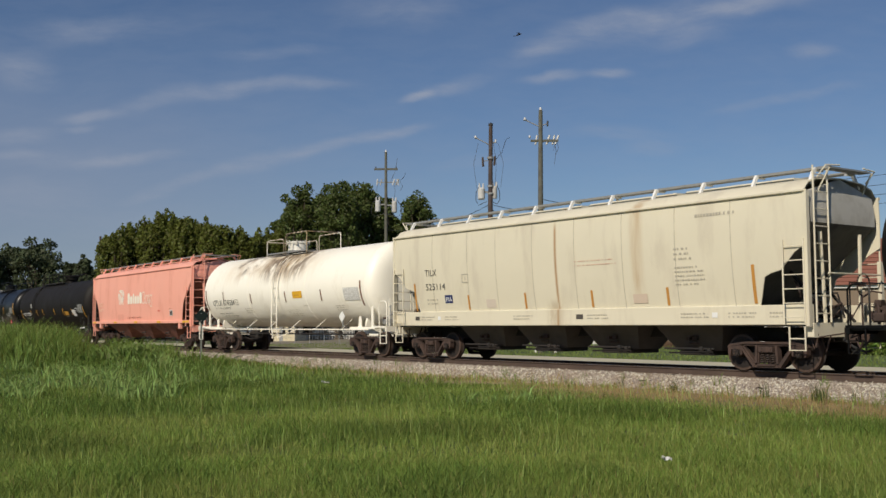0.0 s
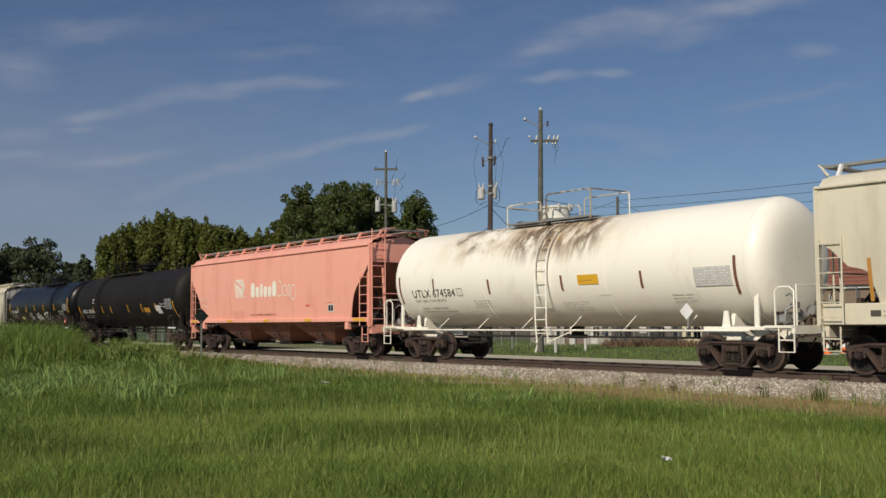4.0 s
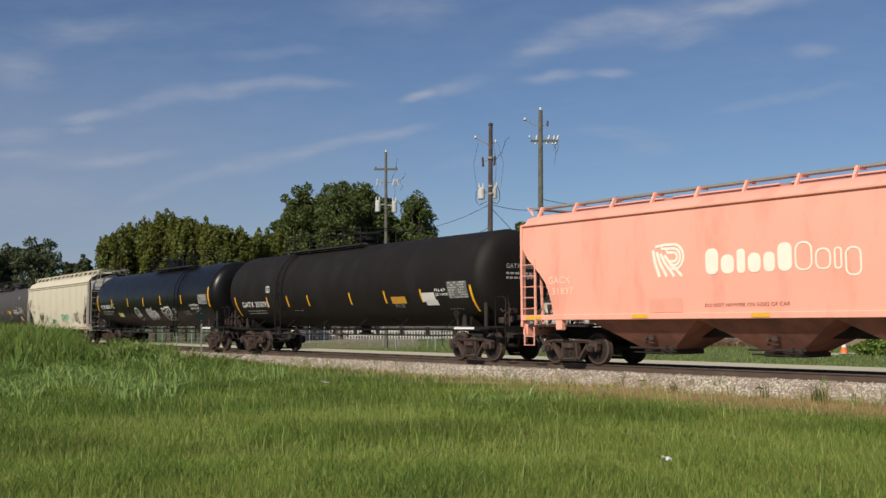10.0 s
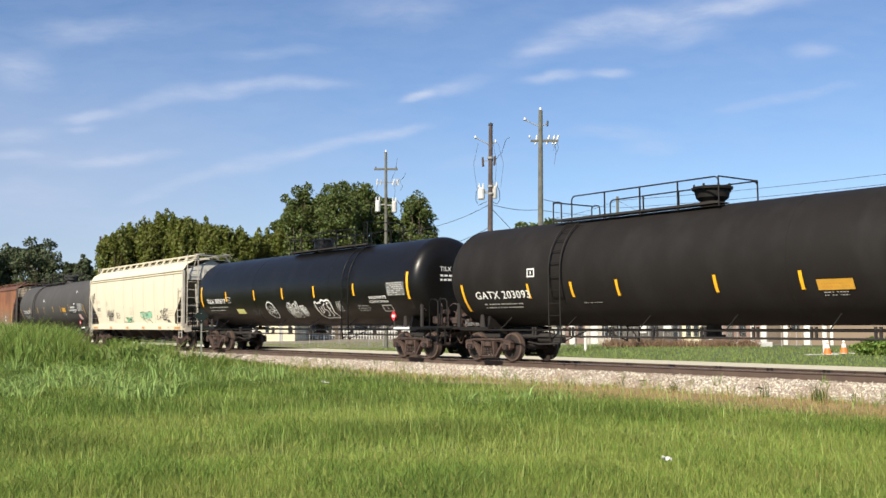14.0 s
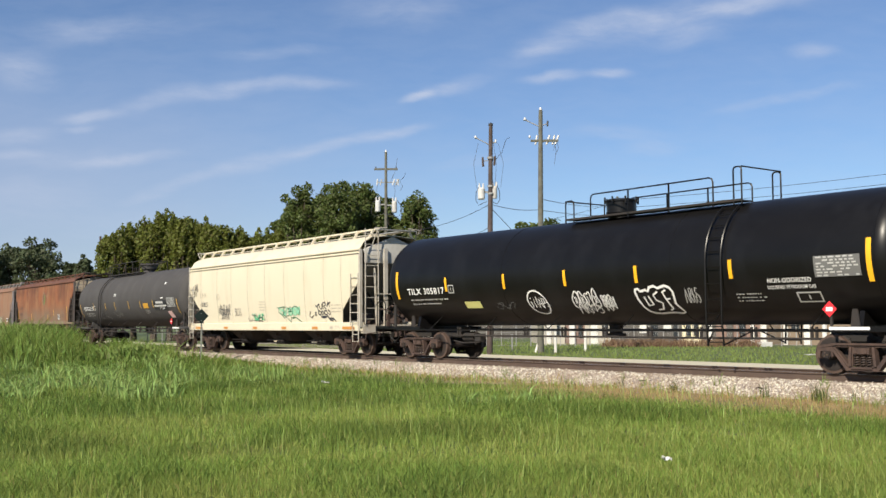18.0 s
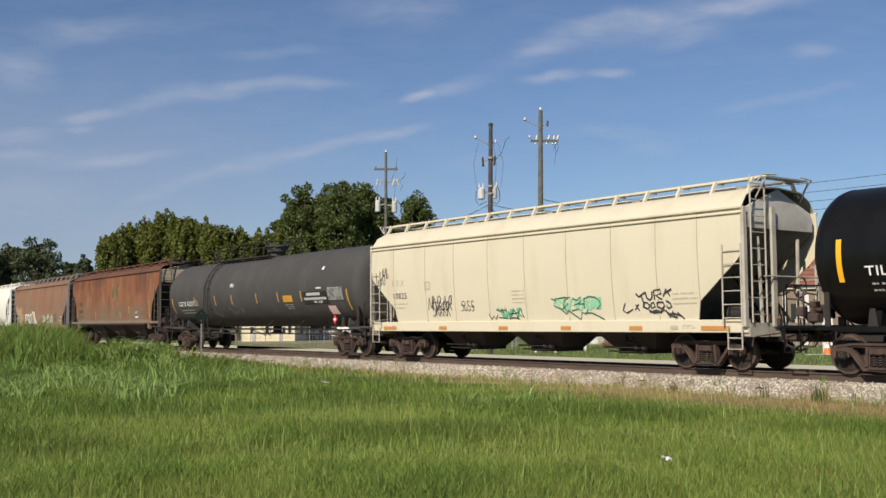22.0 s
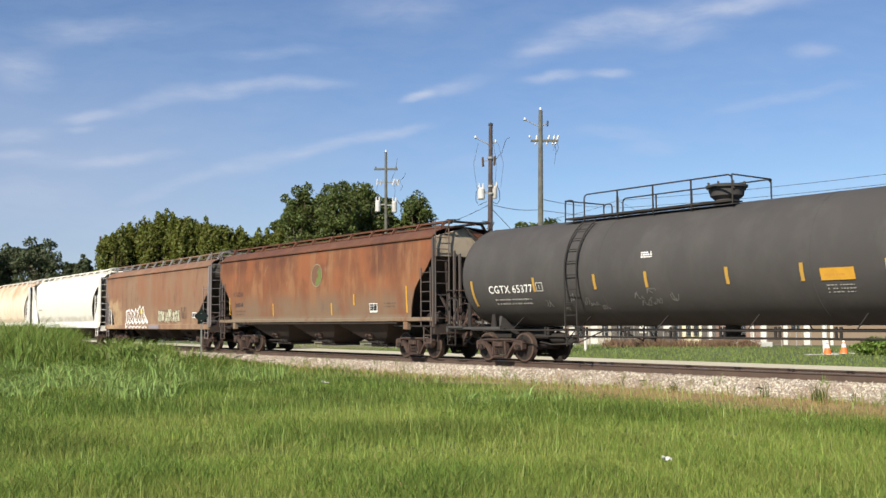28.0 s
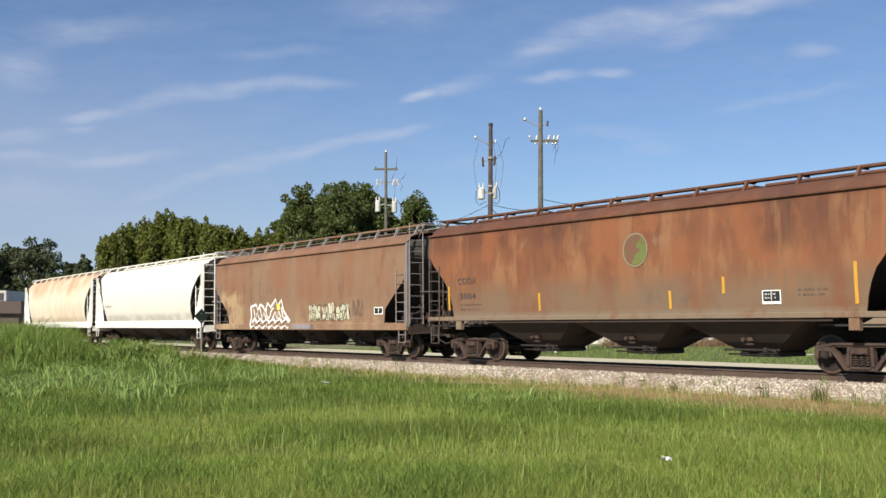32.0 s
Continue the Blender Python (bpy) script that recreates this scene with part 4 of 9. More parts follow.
for spec in ((62, 414, 150, 84, 21), (18, 424, 155, 76, 22), (-30, 430, 150, 90, 34), (125, 456, 170, 40, 23), (148, 446, 165, 36, 24), (166, 470, 165, 46, 35), (100, 478, 160, 60, 36)):
    tree_at(*spec[:4], "dark green broadleaf tree on the far treeline", M_FARLEAF, spec[4], leaves=8000, leaf=0.42, low=0.02, lobes=90)
for spec in ((203, 402, 105, 66, 1), (238, 386, 108, 70, 2), (272, 374, 105, 66, 3), (300, 370, 106, 60, 31), (326, 377, 104, 64, 4), (352, 378, 105, 62, 32), (384, 388, 103, 66, 5), (420, 398, 104, 66, 6), (455, 404, 106, 60, 33), (486, 398, 112, 60, 7)):
    tree_at(*spec[:4], "dense yellow-green broadleaf tree in a row", M_LEAF, spec[4], leaves=13000, leaf=0.27, low=0.06, lobes=140, plume=0.9, clump=0.82)
for spec in ((528, 330, 108, 66, 41), (562, 326, 112, 80, 15), (600, 320, 106, 84, 12), (636, 316, 110, 80, 13), (668, 334, 112, 64, 42), (734, 340, 112, 78, 14), (694, 382, 118, 60, 16), (505, 372, 114, 56, 43)):
    tree_at(*spec[:4], "tall rounded dark green broadleaf tree", M_LEAF2, spec[4], leaves=16000, leaf=0.29, low=0.08, lobes=130, plume=0.15)
for spec in ((930, 390, 170, 60, 17), (975, 386, 172, 70, 18), (1010, 400, 175, 40, 19), (1250, 430, 180, 200, 25), (1130, 420, 190, 160, 26)):
    tree_at(*spec[:4], "distant dark green tree beyond the yard", M_LEAF2, spec[4], leaves=6000, leaf=0.5)


# ================= rolling stock =================
def build_truck():
    """A two-axle truck: bolster with side frames, springs and wheelsets. x along the track."""
    b = Shape()
    b.cbox((0, 0, 0.56), (0.42, 2.0, 0.22), 0.03)
    b.cyl((0, 0, 0.60), (0, 0, 0.80), 0.22, 16)
    bol = new("truck", b.mesh("truck", M_UNDER))
    for side in (-1, 1):
        y = side * 1.0
        o = side * 0.085
        f = Shape()
        # cast side frame: arched top chord, sloping bottom chord, columns and pedestals, each with a raised lip
        for grow, a, b in ((0.0, y - 0.065, y + 0.065), (1.0, y + o - 0.02, y + o + 0.02)):
            def limb(pts):
                f.prism(pts, "y", a, b)
            t = 0.045 * grow
            limb([(-1.15, 0.60), (-1.08, 0.67), (-0.62, 0.73), (0.62, 0.73), (1.08, 0.67), (1.15, 0.60), (1.13, 0.57 + t * 0.5), (0.62, 0.63 + t), (-0.62, 0.63 + t), (-1.13, 0.57 + t * 0.5)])
            for e in (-1, 1):
                limb([(e * (0.69 + t), 0.64), (e * 0.80, 0.63), (e * 0.47, 0.20), (e * 0.40, 0.11), (e * 0.27, 0.11), (e * (0.34 + t), 0.21)])
                limb([(e * (0.22 + t * 0.6), 0.64), (e * 0.31, 0.64), (e * 0.34, 0.2), (e * (0.25 + t * 0.6), 0.2)])
                limb([(e * 0.73, 0.64), (e * 1.13, 0.59), (e * 1.12, 0.42), (e * 1.06, 0.36), (e * 1.03, 0.53), (e * 0.77, 0.53), (e * 0.75, 0.38), (e * 0.71, 0.42)])
            limb([(-0.42, 0.10), (0.42, 0.10), (0.36, 0.19 - t * 0.8), (-0.36, 0.19 - t * 0.8)])
        f.cbox((0, y + o, 0.155), (0.50, 0.10, 0.05), 0.01)
        part("side_frame", f, M_FRAME, bol, "brown dusty cast-steel side frame")
        for k in (-0.15, 0.0, 0.15):
            pts = [(k + 0.06 * math.cos(a), y + side * 0.03 + 0.06 * math.sin(a), 0.2 + 0.27 * i / 40) for i in range(41) for a in [i * math.pi / 4]]
            part("spring", Shape().tube(pts, 0.017, 5), M_SPRING, bol)
    for side in (-1, 1):
        part("bolster_end", Shape().cbox((0, side * 1.04, 0.54), (0.40, 0.20, 0.15), 0.02).box((-0.12, side * 1.145, 0.54), (0.06, 0.02, 0.09)).box((0.12, side * 1.145, 0.54), (0.06, 0.02, 0.09)), M_FRAME, bol)
    bb = Shape()
    for e in (-1, 1):
        bb.tube([(e * 0.38, -0.85, 0.42), (e * 0.38, 0.85, 0.42)], 0.03, 6)
        for s in (-1, 1):
            bb.box((e * 0.40, s * 0.755, 0.45), (0.07, 0.09, 0.30))
    part("brake_rigging", bb, M_UNDER, bol)
    prof = [(0.0, 0.085), (0.10, 0.085), (0.13, 0.16), (0.14, 0.37), (0.132, 0.395), (0.125, 0.452), (0.005, 0.458), (-0.005, 0.482), (-0.025, 0.482), (-0.03, 0.40), (-0.02, 0.37), (0.0, 0.15)]
    for e in (-1, 1):
        w = Shape()
        rim = []
        w.cyl((0, -0.7, 0), (0, 0.7, 0), 0.085, 12)
        ws = part("wheelset", w, M_FRAME, bol, at=pose(e * 0.889, 0, 0.457))
        for s in (-1, 1):
            g = Shape()
            rows = []
            for k in range(33):
                a = 2 * math.pi * k / 32
                rows.append([(r * math.cos(a), s * (0.70 + q), r * math.sin(a)) for q, r in prof])
            rim += [len(w.f) + k * len(prof) + j for k in range(32) for j in (4, 5)]
            rim += [len(w.f) + 32 * len(prof) + 18 + 16 + 16 + k for k in range(24)]
            g.grid(rows, wrap=True)
            # raised spokes of dirt and lightening-web marks on the plate
            for k in range(3):
                a = 2 * math.pi * k / 3 + 0.4
                g.box((0.27 * math.cos(a), s * 0.835, 0.27 * math.sin(a)), (0.05, 0.02, 0.05))
            # journal bearing with its end cap and three bolts
            g.cyl((0, s * 0.84, 0), (0, s * 1.10, 0), 0.115, 14)
            g.cyl((0, s * 1.10, 0), (0, s * 1.13, 0), 0.09, 14)
            for k in range(3):
                a = 2 * math.pi * k / 3
                g.cyl((0.045 * math.cos(a), s * 1.12, 0.045 * math.sin(a)), (0.045 * math.cos(a), s * 1.14, 0.045 * math.sin(a)), 0.017, 6)
            # sub-parts stop at three levels, so each wheel is joined to its wheelset's mesh
            w.add(g.v, g.f)
        ws.data = w.mesh("wheelset", M_WHEEL)
        ws.data.materials.append(M_RIM)
        for k in rim:
            ws.data.polygons[k].material_index = 1
    return bol


TRUCK = build_truck()


def piping(car, x, e, seed, low=0.45, high=2.0, n=11):
    """Brake rods, pipes and hoses tangled at a car's end."""
    rng = random.Random(seed)
    g = Shape()
    for _ in range(n):
        a = Vector((x + e * rng.uniform(-1.1, 0.3), rng.uniform(-1.25, 0.6), rng.uniform(1.0, high)))
        b = a + Vector((e * rng.uniform(-0.6, 0.4), rng.uniform(-0.4, 0.4), rng.uniform(-0.7, 0.5)))
        m = (a + b) / 2 + Vector((rng.uniform(-0.12, 0.12), rng.uniform(-0.1, 0.1), rng.uniform(-0.18, 0.1)))
        b.z = max(1.05, b.z)
        g.tube([a, m, b], rng.uniform(0.014, 0.032), 5)
    for _ in range(n // 2):
        a = Vector((x + e * rng.uniform(-0.7, 0.35), rng.uniform(-1.2, 0.4), rng.uniform(0.8, 1.0)))
        b = a + Vector((e * rng.uniform(-0.5, 0.3), rng.uniform(-0.3, 0.3), 0))
        m = (a + b) / 2 - Vector((0, 0, rng.uniform(0.1, 0.45)))
        g.tube([a, m, b], rng.uniform(0.014, 0.026), 5)
    for _ in range(4):
        c = Vector((x + e * rng.uniform(-0.8, 0.25), rng.uniform(-1.2, 0.3), rng.uniform(1.2, high * 0.85)))
        g.cbox(c, (rng.uniform(0.1, 0.22), rng.uniform(0.1, 0.2), rng.uniform(0.1, 0.24)), 0.02)
    part("brake_piping", g, M_FRAME, car, "rusty tangle of brake pipes and rods")["kind"] = "stuff"


tagged(TRUCK, "two-axle freight truck with brown dusty side frames")
WHEELSETS, CARS = [], []


def add_trucks(car, centres):
    for i, x in enumerate(centres):
        t = copy_thing(TRUCK, pose(x, 0, 0))
        t.parent = car
        for c in t.children:
            if c.name.startswith("wheelset"):
                WHEELSETS.append(c)


def add_coupler(car, x, e):
    c = Shape()
    c.cbox((x + e * 0.15, 0, 0.85), (0.55, 0.16, 0.18), 0.03)
    c.prism([(x + e * 0.4, -0.14), (x + e * 0.62, -0.17), (x + e * 0.70, -0.03), (x + e * 0.62, 0.03), (x + e * 0.70, 0.13), (x + e * 0.55, 0.17), (x + e * 0.4, 0.12)], "z", 0.72, 0.98)
    part("coupler", c, M_FRAME, car, "rusty knuckle coupler")
    h = Shape()
    h.tube([(x, -0.30, 0.80), (x + e * 0.25, -0.30, 0.62), (x + e * 0.5, -0.22, 0.50), (x + e * 0.62, -0.1, 0.55)], 0.03, 6)
    part("air_hose", h, M_WIRE, car)
    l = Shape()
    l.tube([(x - e * 0.05, -1.35, 0.62), (x - e * 0.05, -1.30, 0.85), (x + e * 0.1, -0.6, 0.92), (x + e * 0.3, -0.05, 1.0)], 0.018, 5)
    part("uncoupling_lever", l, M_FRAME, car)


def ladder(car, a, b, side_vec, width, rungs, mat, name="ladder", r=0.022):
    """Two stiles from a to b, width apart along side_vec, with rungs."""
    a, b, w = Vector(a), Vector(b), Vector(side_vec).normalized() * width
    lad = Shape()
    for k in (0, 1):
        lad.tube([a + w * k, b + w * k], r * 1.15, 6)
    L = part(name, lad, mat, car)
    for i in range(rungs):
        p = a.lerp(b, (i + 0.5) / rungs)
        part("rung", Shape().tube([p, p + w], r * 0.75, 5), mat, L)
    return L


def text_shape(words, size, u0, v0, put, bold=False, squeeze=1.0):
    """Letters of the built-in font, laid on a surface by put(u, v)."""
    cu = bpy.data.curves.new("letters", "FONT")
    cu.body, cu.size, cu.resolution_u, cu.space_character = words, size, 3, 1.08
    cu.offset = 0.010 * size if bold else 0.0
    ob = bpy.data.objects.new("letters", cu)
    scene.collection.objects.link(ob)
    me = bpy.data.meshes.new_from_object(ob.evaluated_get(bpy.context.evaluated_depsgraph_get()))
    s = Shape()
    s.add([put(u0 + v.co.x * squeeze, v0 + v.co.y) for v in me.vertices], [tuple(p.vertices) for p in me.polygons])
    bpy.data.objects.remove(ob)
    bpy.data.curves.remove(cu)
    bpy.data.meshes.remove(me)
    return s


def bars(s, put, rects):
    """Flat rectangles (u, v, width, height) laid on a surface."""
    for u, v, w, h in rects:
        nu = max(1, int(w / 0.5))
        nv = max(1, int(h / 0.15))
        s.grid([[put(u + w * i / nu, v + h * j / nv) for i in range(nu + 1)] for j in range(nv + 1)])
    return s


def ribbon(s, put, pts, w):
    """A painted stroke through (u, v) points."""
    k = len(pts)
    rows = []
    for i, (u, v) in enumerate(pts):
        a, b = pts[max(0, i - 1)], pts[min(k - 1, i + 1)]
        d = math.hypot(b[0] - a[0], b[1] - a[1]) or 1
        n = (-(b[1] - a[1]) / d * w / 2, (b[0] - a[0]) / d * w / 2)
        rows.append([put(u + n[0], v + n[1]), put(u - n[0], v - n[1])])
    s.grid(rows)
    return s


def scrawl(s, put, u, v, w, h, seed, strokes=7, width=0.05):
    """Looping spray strokes filling a box."""
    rng = random.Random(seed)
    for i in range(strokes):
        cx = u + w * (i + 0.5) / strokes + rng.uniform(-0.05, 0.05) * w
        rx, ry = w / strokes * rng.uniform(0.45, 0.8), h * rng.uniform(0.32, 0.5)
        a0, turn = rng.uniform(0, 6.28), rng.choice((-1, 1)) * rng.uniform(3.5, 6.4)
        k = rng.choice((1, 1, 2))
        pts = []
        for j in range(15):
            a = a0 + turn * j / 14
            pts.append((cx + rx * math.cos(a) * (1 + 0.3 * math.sin(k * a * 1.5)), v + h / 2 + ry * math.sin(a * k * 0.75 + 0.3)))
        ribbon(s, put, pts, width)
    return s


class Hopper:
    """A covered hopper car. Local x along the train, -y the sunlit side."""

    def __init__(self, name, label, p, L, TC, paint, sill=(1.14, 1.62), eave=4.28, top=4.62, half=1.5, notch="angle", bays=3, frame=None, roof=None, bay_mat=None, seams=(), rnd=False, brackets=11, walk_mat=None, bracket_mat=None, edge_mat=None, end_mat=None, walk_z=4.78, bow=0.05, sill_mat=None, under=None, slope_mat=None, end_posts=(), post=0.12, flange=None):
        self.car = car = thing(name, label, "freight car", group="cars of the freight train")
        CARS.append((car, p))
        self.L, self.half, self.eave, self.sill, self.rnd, self.bow = L, half, eave, sill, rnd, bow
        frame, roof, bay_mat = frame or paint, roof or paint, bay_mat or M_UNDER
        walk_mat = walk_mat or M_GALV
        sill_mat, under = sill_mat or frame, under or frame
        bracket_mat = bracket_mat or paint
        hl = L / 2
        # outline of the side sheet near its ends: lower edge height as a function of x
        def low(x):
            e = hl - abs(x)
            if rnd:
                pts = [(0, 4.1), (0.25, 4.0), (0.8, 3.55), (1.25, 3.0), (1.55, 2.4), (1.68, 1.9), (1.72, sill[1])]
            elif notch == "angle":
                pts = [(0, 3.05), (0.35, 2.85), (0.75, 2.45), (1.05, 2.38), (1.22, 2.30), (1.42, sill[1])]
            elif notch == "tri":
                pts = [(0, 3.0), (0.25, 2.72), (1.45, 1.75), (1.55, sill[1])]
            else:
                pts = [(0, 3.6), (0.12, 3.42), (0.3, 3.18), (0.55, 2.95), (0.85, 2.68), (1.08, 2.40), (1.22, 2.08), (1.30, 1.8), (1.36, sill[1])]
            for (a, za), (b, zb) in zip(pts, pts[1:]):
                if e <= b:
                    return za + (zb - za) * (e - a) / (b - a)
            return sill[1]
        self.low = low
        xs = sorted(set([round(-hl + 0.02 + i * (L - 0.04) / 60, 3) for i in range(61)] + [round(sg * (hl - d), 3) for sg in (-1, 1) for d in (0.12, 0.3, 0.55, 1.08, 0.25, 0.35, 0.4, 0.75, 0.8, 0.85, 1.05, 1.15, 1.22, 1.25, 1.3, 1.36, 1.42, 1.45, 1.55, 1.62, 1.68, 1.72)]))
        for side in (-1, 1):
            rows = []
            for x in xs:
                zl = low(x)
                rows.append([(x, side * self.y_at(zl + (eave - zl) * k / 10), zl + (eave - zl) * k / 10) for k in range(11)])
            sh = Shape().slab(rows, (0, -side * 0.03, 0))
            part("side_sheet", sh, paint, car)
            part("side_sill", Shape().cbox((0, side * (half + 0.02), (sill[0] + sill[1]) / 2), (L if not rnd else L - 0.1, 0.10, sill[1] - sill[0]), 0.015), sill_mat, car)
            if not rnd:
                part("eave_rail", Shape().cbox((0, side * (self.y_at(eave) + 0.02), eave), (L - 0.04, 0.10, 0.07), 0.015), paint, car)
        # roof
        ye = self.y_at(eave)
        prof = [(ye, eave), (ye * 0.86, eave + (top - eave) * 0.55), (ye * 0.6, top - 0.06), (0, top), (-ye * 0.6, top - 0.06), (-ye * 0.86, eave + (top - eave) * 0.55), (-ye, eave)]
        part("roof", Shape().slab([[(x, y, z) for y, z in prof] for x in (-hl + 0.08, -hl / 2, 0, hl / 2, hl - 0.08)], (0, 0, -0.03)), roof, car)
        # hatch along the roof's middle
        for i in range(4):
            x = (i - 1.5) * L * 0.22
            part("hatch_cover", Shape().cbox((x, 0, top + 0.06), (L * 0.2, 0.62, 0.12), 0.03), roof, car)
        # end sheets: upright above, then sloping in to the outermost bay
        xb = TC / 2 - 1.1
        for e in (-1, 1):
            yw = half - 0.06
            ys = np.linspace(-yw, yw, 7)
            sh = Shape().slab([[(e * (hl - 0.09), y, eave + (top - eave) * (1 - abs(y) / yw) * 0.9) for y in ys], [(e * (hl - 0.02), y, 3.85) for y in ys], [(e * (hl - 0.03), y, 3.55) for y in ys]], (-e * 0.03, 0, 0.02))
            part("end_sheet", sh, end_mat or roof, car)
            # sloping part takes a darker tone, its shade put into the colour
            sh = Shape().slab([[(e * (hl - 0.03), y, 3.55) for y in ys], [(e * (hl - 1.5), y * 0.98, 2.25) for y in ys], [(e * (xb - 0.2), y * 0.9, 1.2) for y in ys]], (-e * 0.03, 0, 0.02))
            part("slope_sheet", sh, slope_mat or end_mat or roof, car, "sloping end sheet darkened as if in shade")
            for k, (yp, z1, wide) in enumerate(end_posts):
                part("end_post", Shape().cbox((e * (hl + 0.04), yp, (1.1 + z1) / 2), (0.07, wide, z1 - 1.1), 0.01), frame, car)
            if flange:
                part("end_flange", Shape().slab([[(e * (hl + 0.012), 0.05, 4.50), (e * (hl + 0.012), 0.55, 4.42)], [(e * (hl + 0.04), 0.80, 3.95), (e * (hl + 0.04), 1.20, 4.05)], [(e * (hl + 0.03), 1.15, 3.56), (e * (hl + 0.03), 1.42, 3.66)]], (-e * 0.03, 0, 0)), flange, car, "rust-streaked end flange")
                part("roof_brace", Shape().tube([(e * (hl + 0.06), -0.25, 4.62), (e * (hl + 0.06), 0.02, 4.42), (e * (hl + 0.06), 0.95, 3.72)], 0.03, 5), frame, car)
            # sill, platform, coupler, braces
            part("end_sill", Shape().cbox((e * (hl - 0.08), 0, 1.02), (0.2, 2.9, 0.34), 0.02), under, car)
            part("draft_sill", Shape().cbox((e * (hl - 1.6), 0, 0.90), (3.3, 0.42, 0.36), 0.03), M_UNDER, car)
            part("shear_plate", Shape().box((e * (hl - 1.35), 0, 1.13), (2.5, 2.86, 0.05)), M_UNDER, car)
            add_coupler(car, e * (hl + 0.05), e)
            piping(car, e * hl, e, int(p * 10) + e)
            for side in (-1, 1):
                yy = side * (half + 0.02 + (0.7 * bow if bow > 0.1 else 0))
                zp = eave if side < 0 else 2.7
                part("corner_post", Shape().cbox((e * (hl - 0.03), yy - side * 0.03, (1.1 + zp) / 2), (min(0.10, post), post, zp - 1.1), 0.012), frame, car)
                part("end_brace", Shape().tube([(e * (hl - 0.12), side * 0.75, 1.15), (e * (hl - 0.14), side * 0.85, 3.35)], 0.045, 5), under, car)
                part("slope_brace", Shape().tube([(e * (hl - 0.12), side * 0.5, 1.2), (e * (hl - 1.2), side * 0.5, 2.45)], 0.04, 5), M_UNDER, car)
                # side ladder and step below the sill
                if side < 0 or e > 0:
                    ladder(car, (e * (hl - 0.08) - (0.56 if e > 0 else 0), yy - side * -0.05, 1.15), (e * (hl - 0.08) - (0.56 if e > 0 else 0), yy - side * -0.05, 3.15), (1, 0, 0), 0.56, 6, frame, r=0.019)
                    st = Shape()
                    x0 = e * (hl - 0.12)
                    st.tube([(x0, yy, 1.1), (x0, yy, 0.55), (x0 - e * 0.42, yy, 0.55), (x0 - e * 0.42, yy, 1.1)], 0.022, 5)
                    st.tube([(x0, yy, 0.82), (x0 - e * 0.42, yy, 0.82)], 0.018, 5)
                    part("sill_step", st, frame, car)
            # end ladder on the sunlit corner and a handrail
            ladder(car, (e * (hl + 0.06), -half + 0.05, 1.2), (e * (hl + 0.06), -half + 0.05, walk_z if e > 0 else eave - 0.1), (0, 1, 0), 0.58, 9, frame, "end_ladder", 0.02)
            rail = Shape()
            rail.tube([(e * (hl + 0.10), -half + 0.5, 2.35), (e * (hl + 0.12), 0, 2.35), (e * (hl + 0.10), half - 0.1, 2.35)], 0.02, 5)
            part("end_handrail", rail, frame, car)
            part("crossover_step", Shape().box((e * (hl + 0.06), 0, walk_z - 0.02), (0.30, 1.7, 0.04)), walk_mat, car)
            for side in (-1, 1):
                part("crossover_brace", Shape().tube([(e * (hl + 0.2), side * 0.9, walk_z - 0.03), (e * (hl - 0.1), side * 0.95, 4.3)], 0.022, 5), frame, car)
                part("crossover_rail", Shape().tube([(e * (hl - 0.05), side * 1.05, walk_z - 0.25), (e * (hl + 0.2), side * 1.05, walk_z + 0.02), (e * (hl + 0.22), side * 0.5, walk_z + 0.05)], 0.02, 5), frame, car)
                if rnd:
                    part("corner_gusset", Shape().prism([(e * (hl - 1.25), sill[1] - 0.05), (e * hl, sill[1] - 0.05), (e * hl, eave - 0.15)], "y", side * (half - 0.10) - 0.02, side * (half - 0.10) + 0.02), frame, car)
                elif notch == "curve":
                    part("jacking_pad", Shape().cbox((e * (hl - 1.65), side * (half - 0.02), sill[0] - 0.14), (0.26, 0.14, 0.30), 0.02), sill_mat, car)
        # hand brake and air gear on the front platform
        part("brake_wheel", Shape().tube([(hl + 0.1, 0.55 + 0.28 * math.cos(a), 2.1 + 0.28 * math.sin(a)) for a in np.linspace(0, 6.0, 16)], 0.02, 5, closed=True).tube([(hl - 0.05, 0.55, 2.1), (hl + 0.12, 0.55, 2.1)], 0.05, 8), M_FRAME, car)
        part("air_reservoir", Shape().tube([(hl - 1.0, -0.9, 1.42), (hl - 0.95, -0.9, 1.42), (hl - 0.35, -0.9, 1.42), (hl - 0.3, -0.9, 1.42)], [0.08, 0.2, 0.2, 0.08], 12), M_UNDER, car)
        part("brake_cylinder", Shape().cyl((hl - 0.95, 0.2, 1.45), (hl - 0.4, 0.2, 1.45), 0.16, 12).tube([(hl - 0.9, -0.3, 1.2), (hl - 0.9, -0.3, 1.9), (hl - 0.2, -0.1, 1.9), (hl - 0.15, 0.1, 1.3)], 0.025, 5), M_UNDER, car)
        # bays
        self.bays(bays, xb, sill[0], bay_mat, notch != "curve" and not rnd)
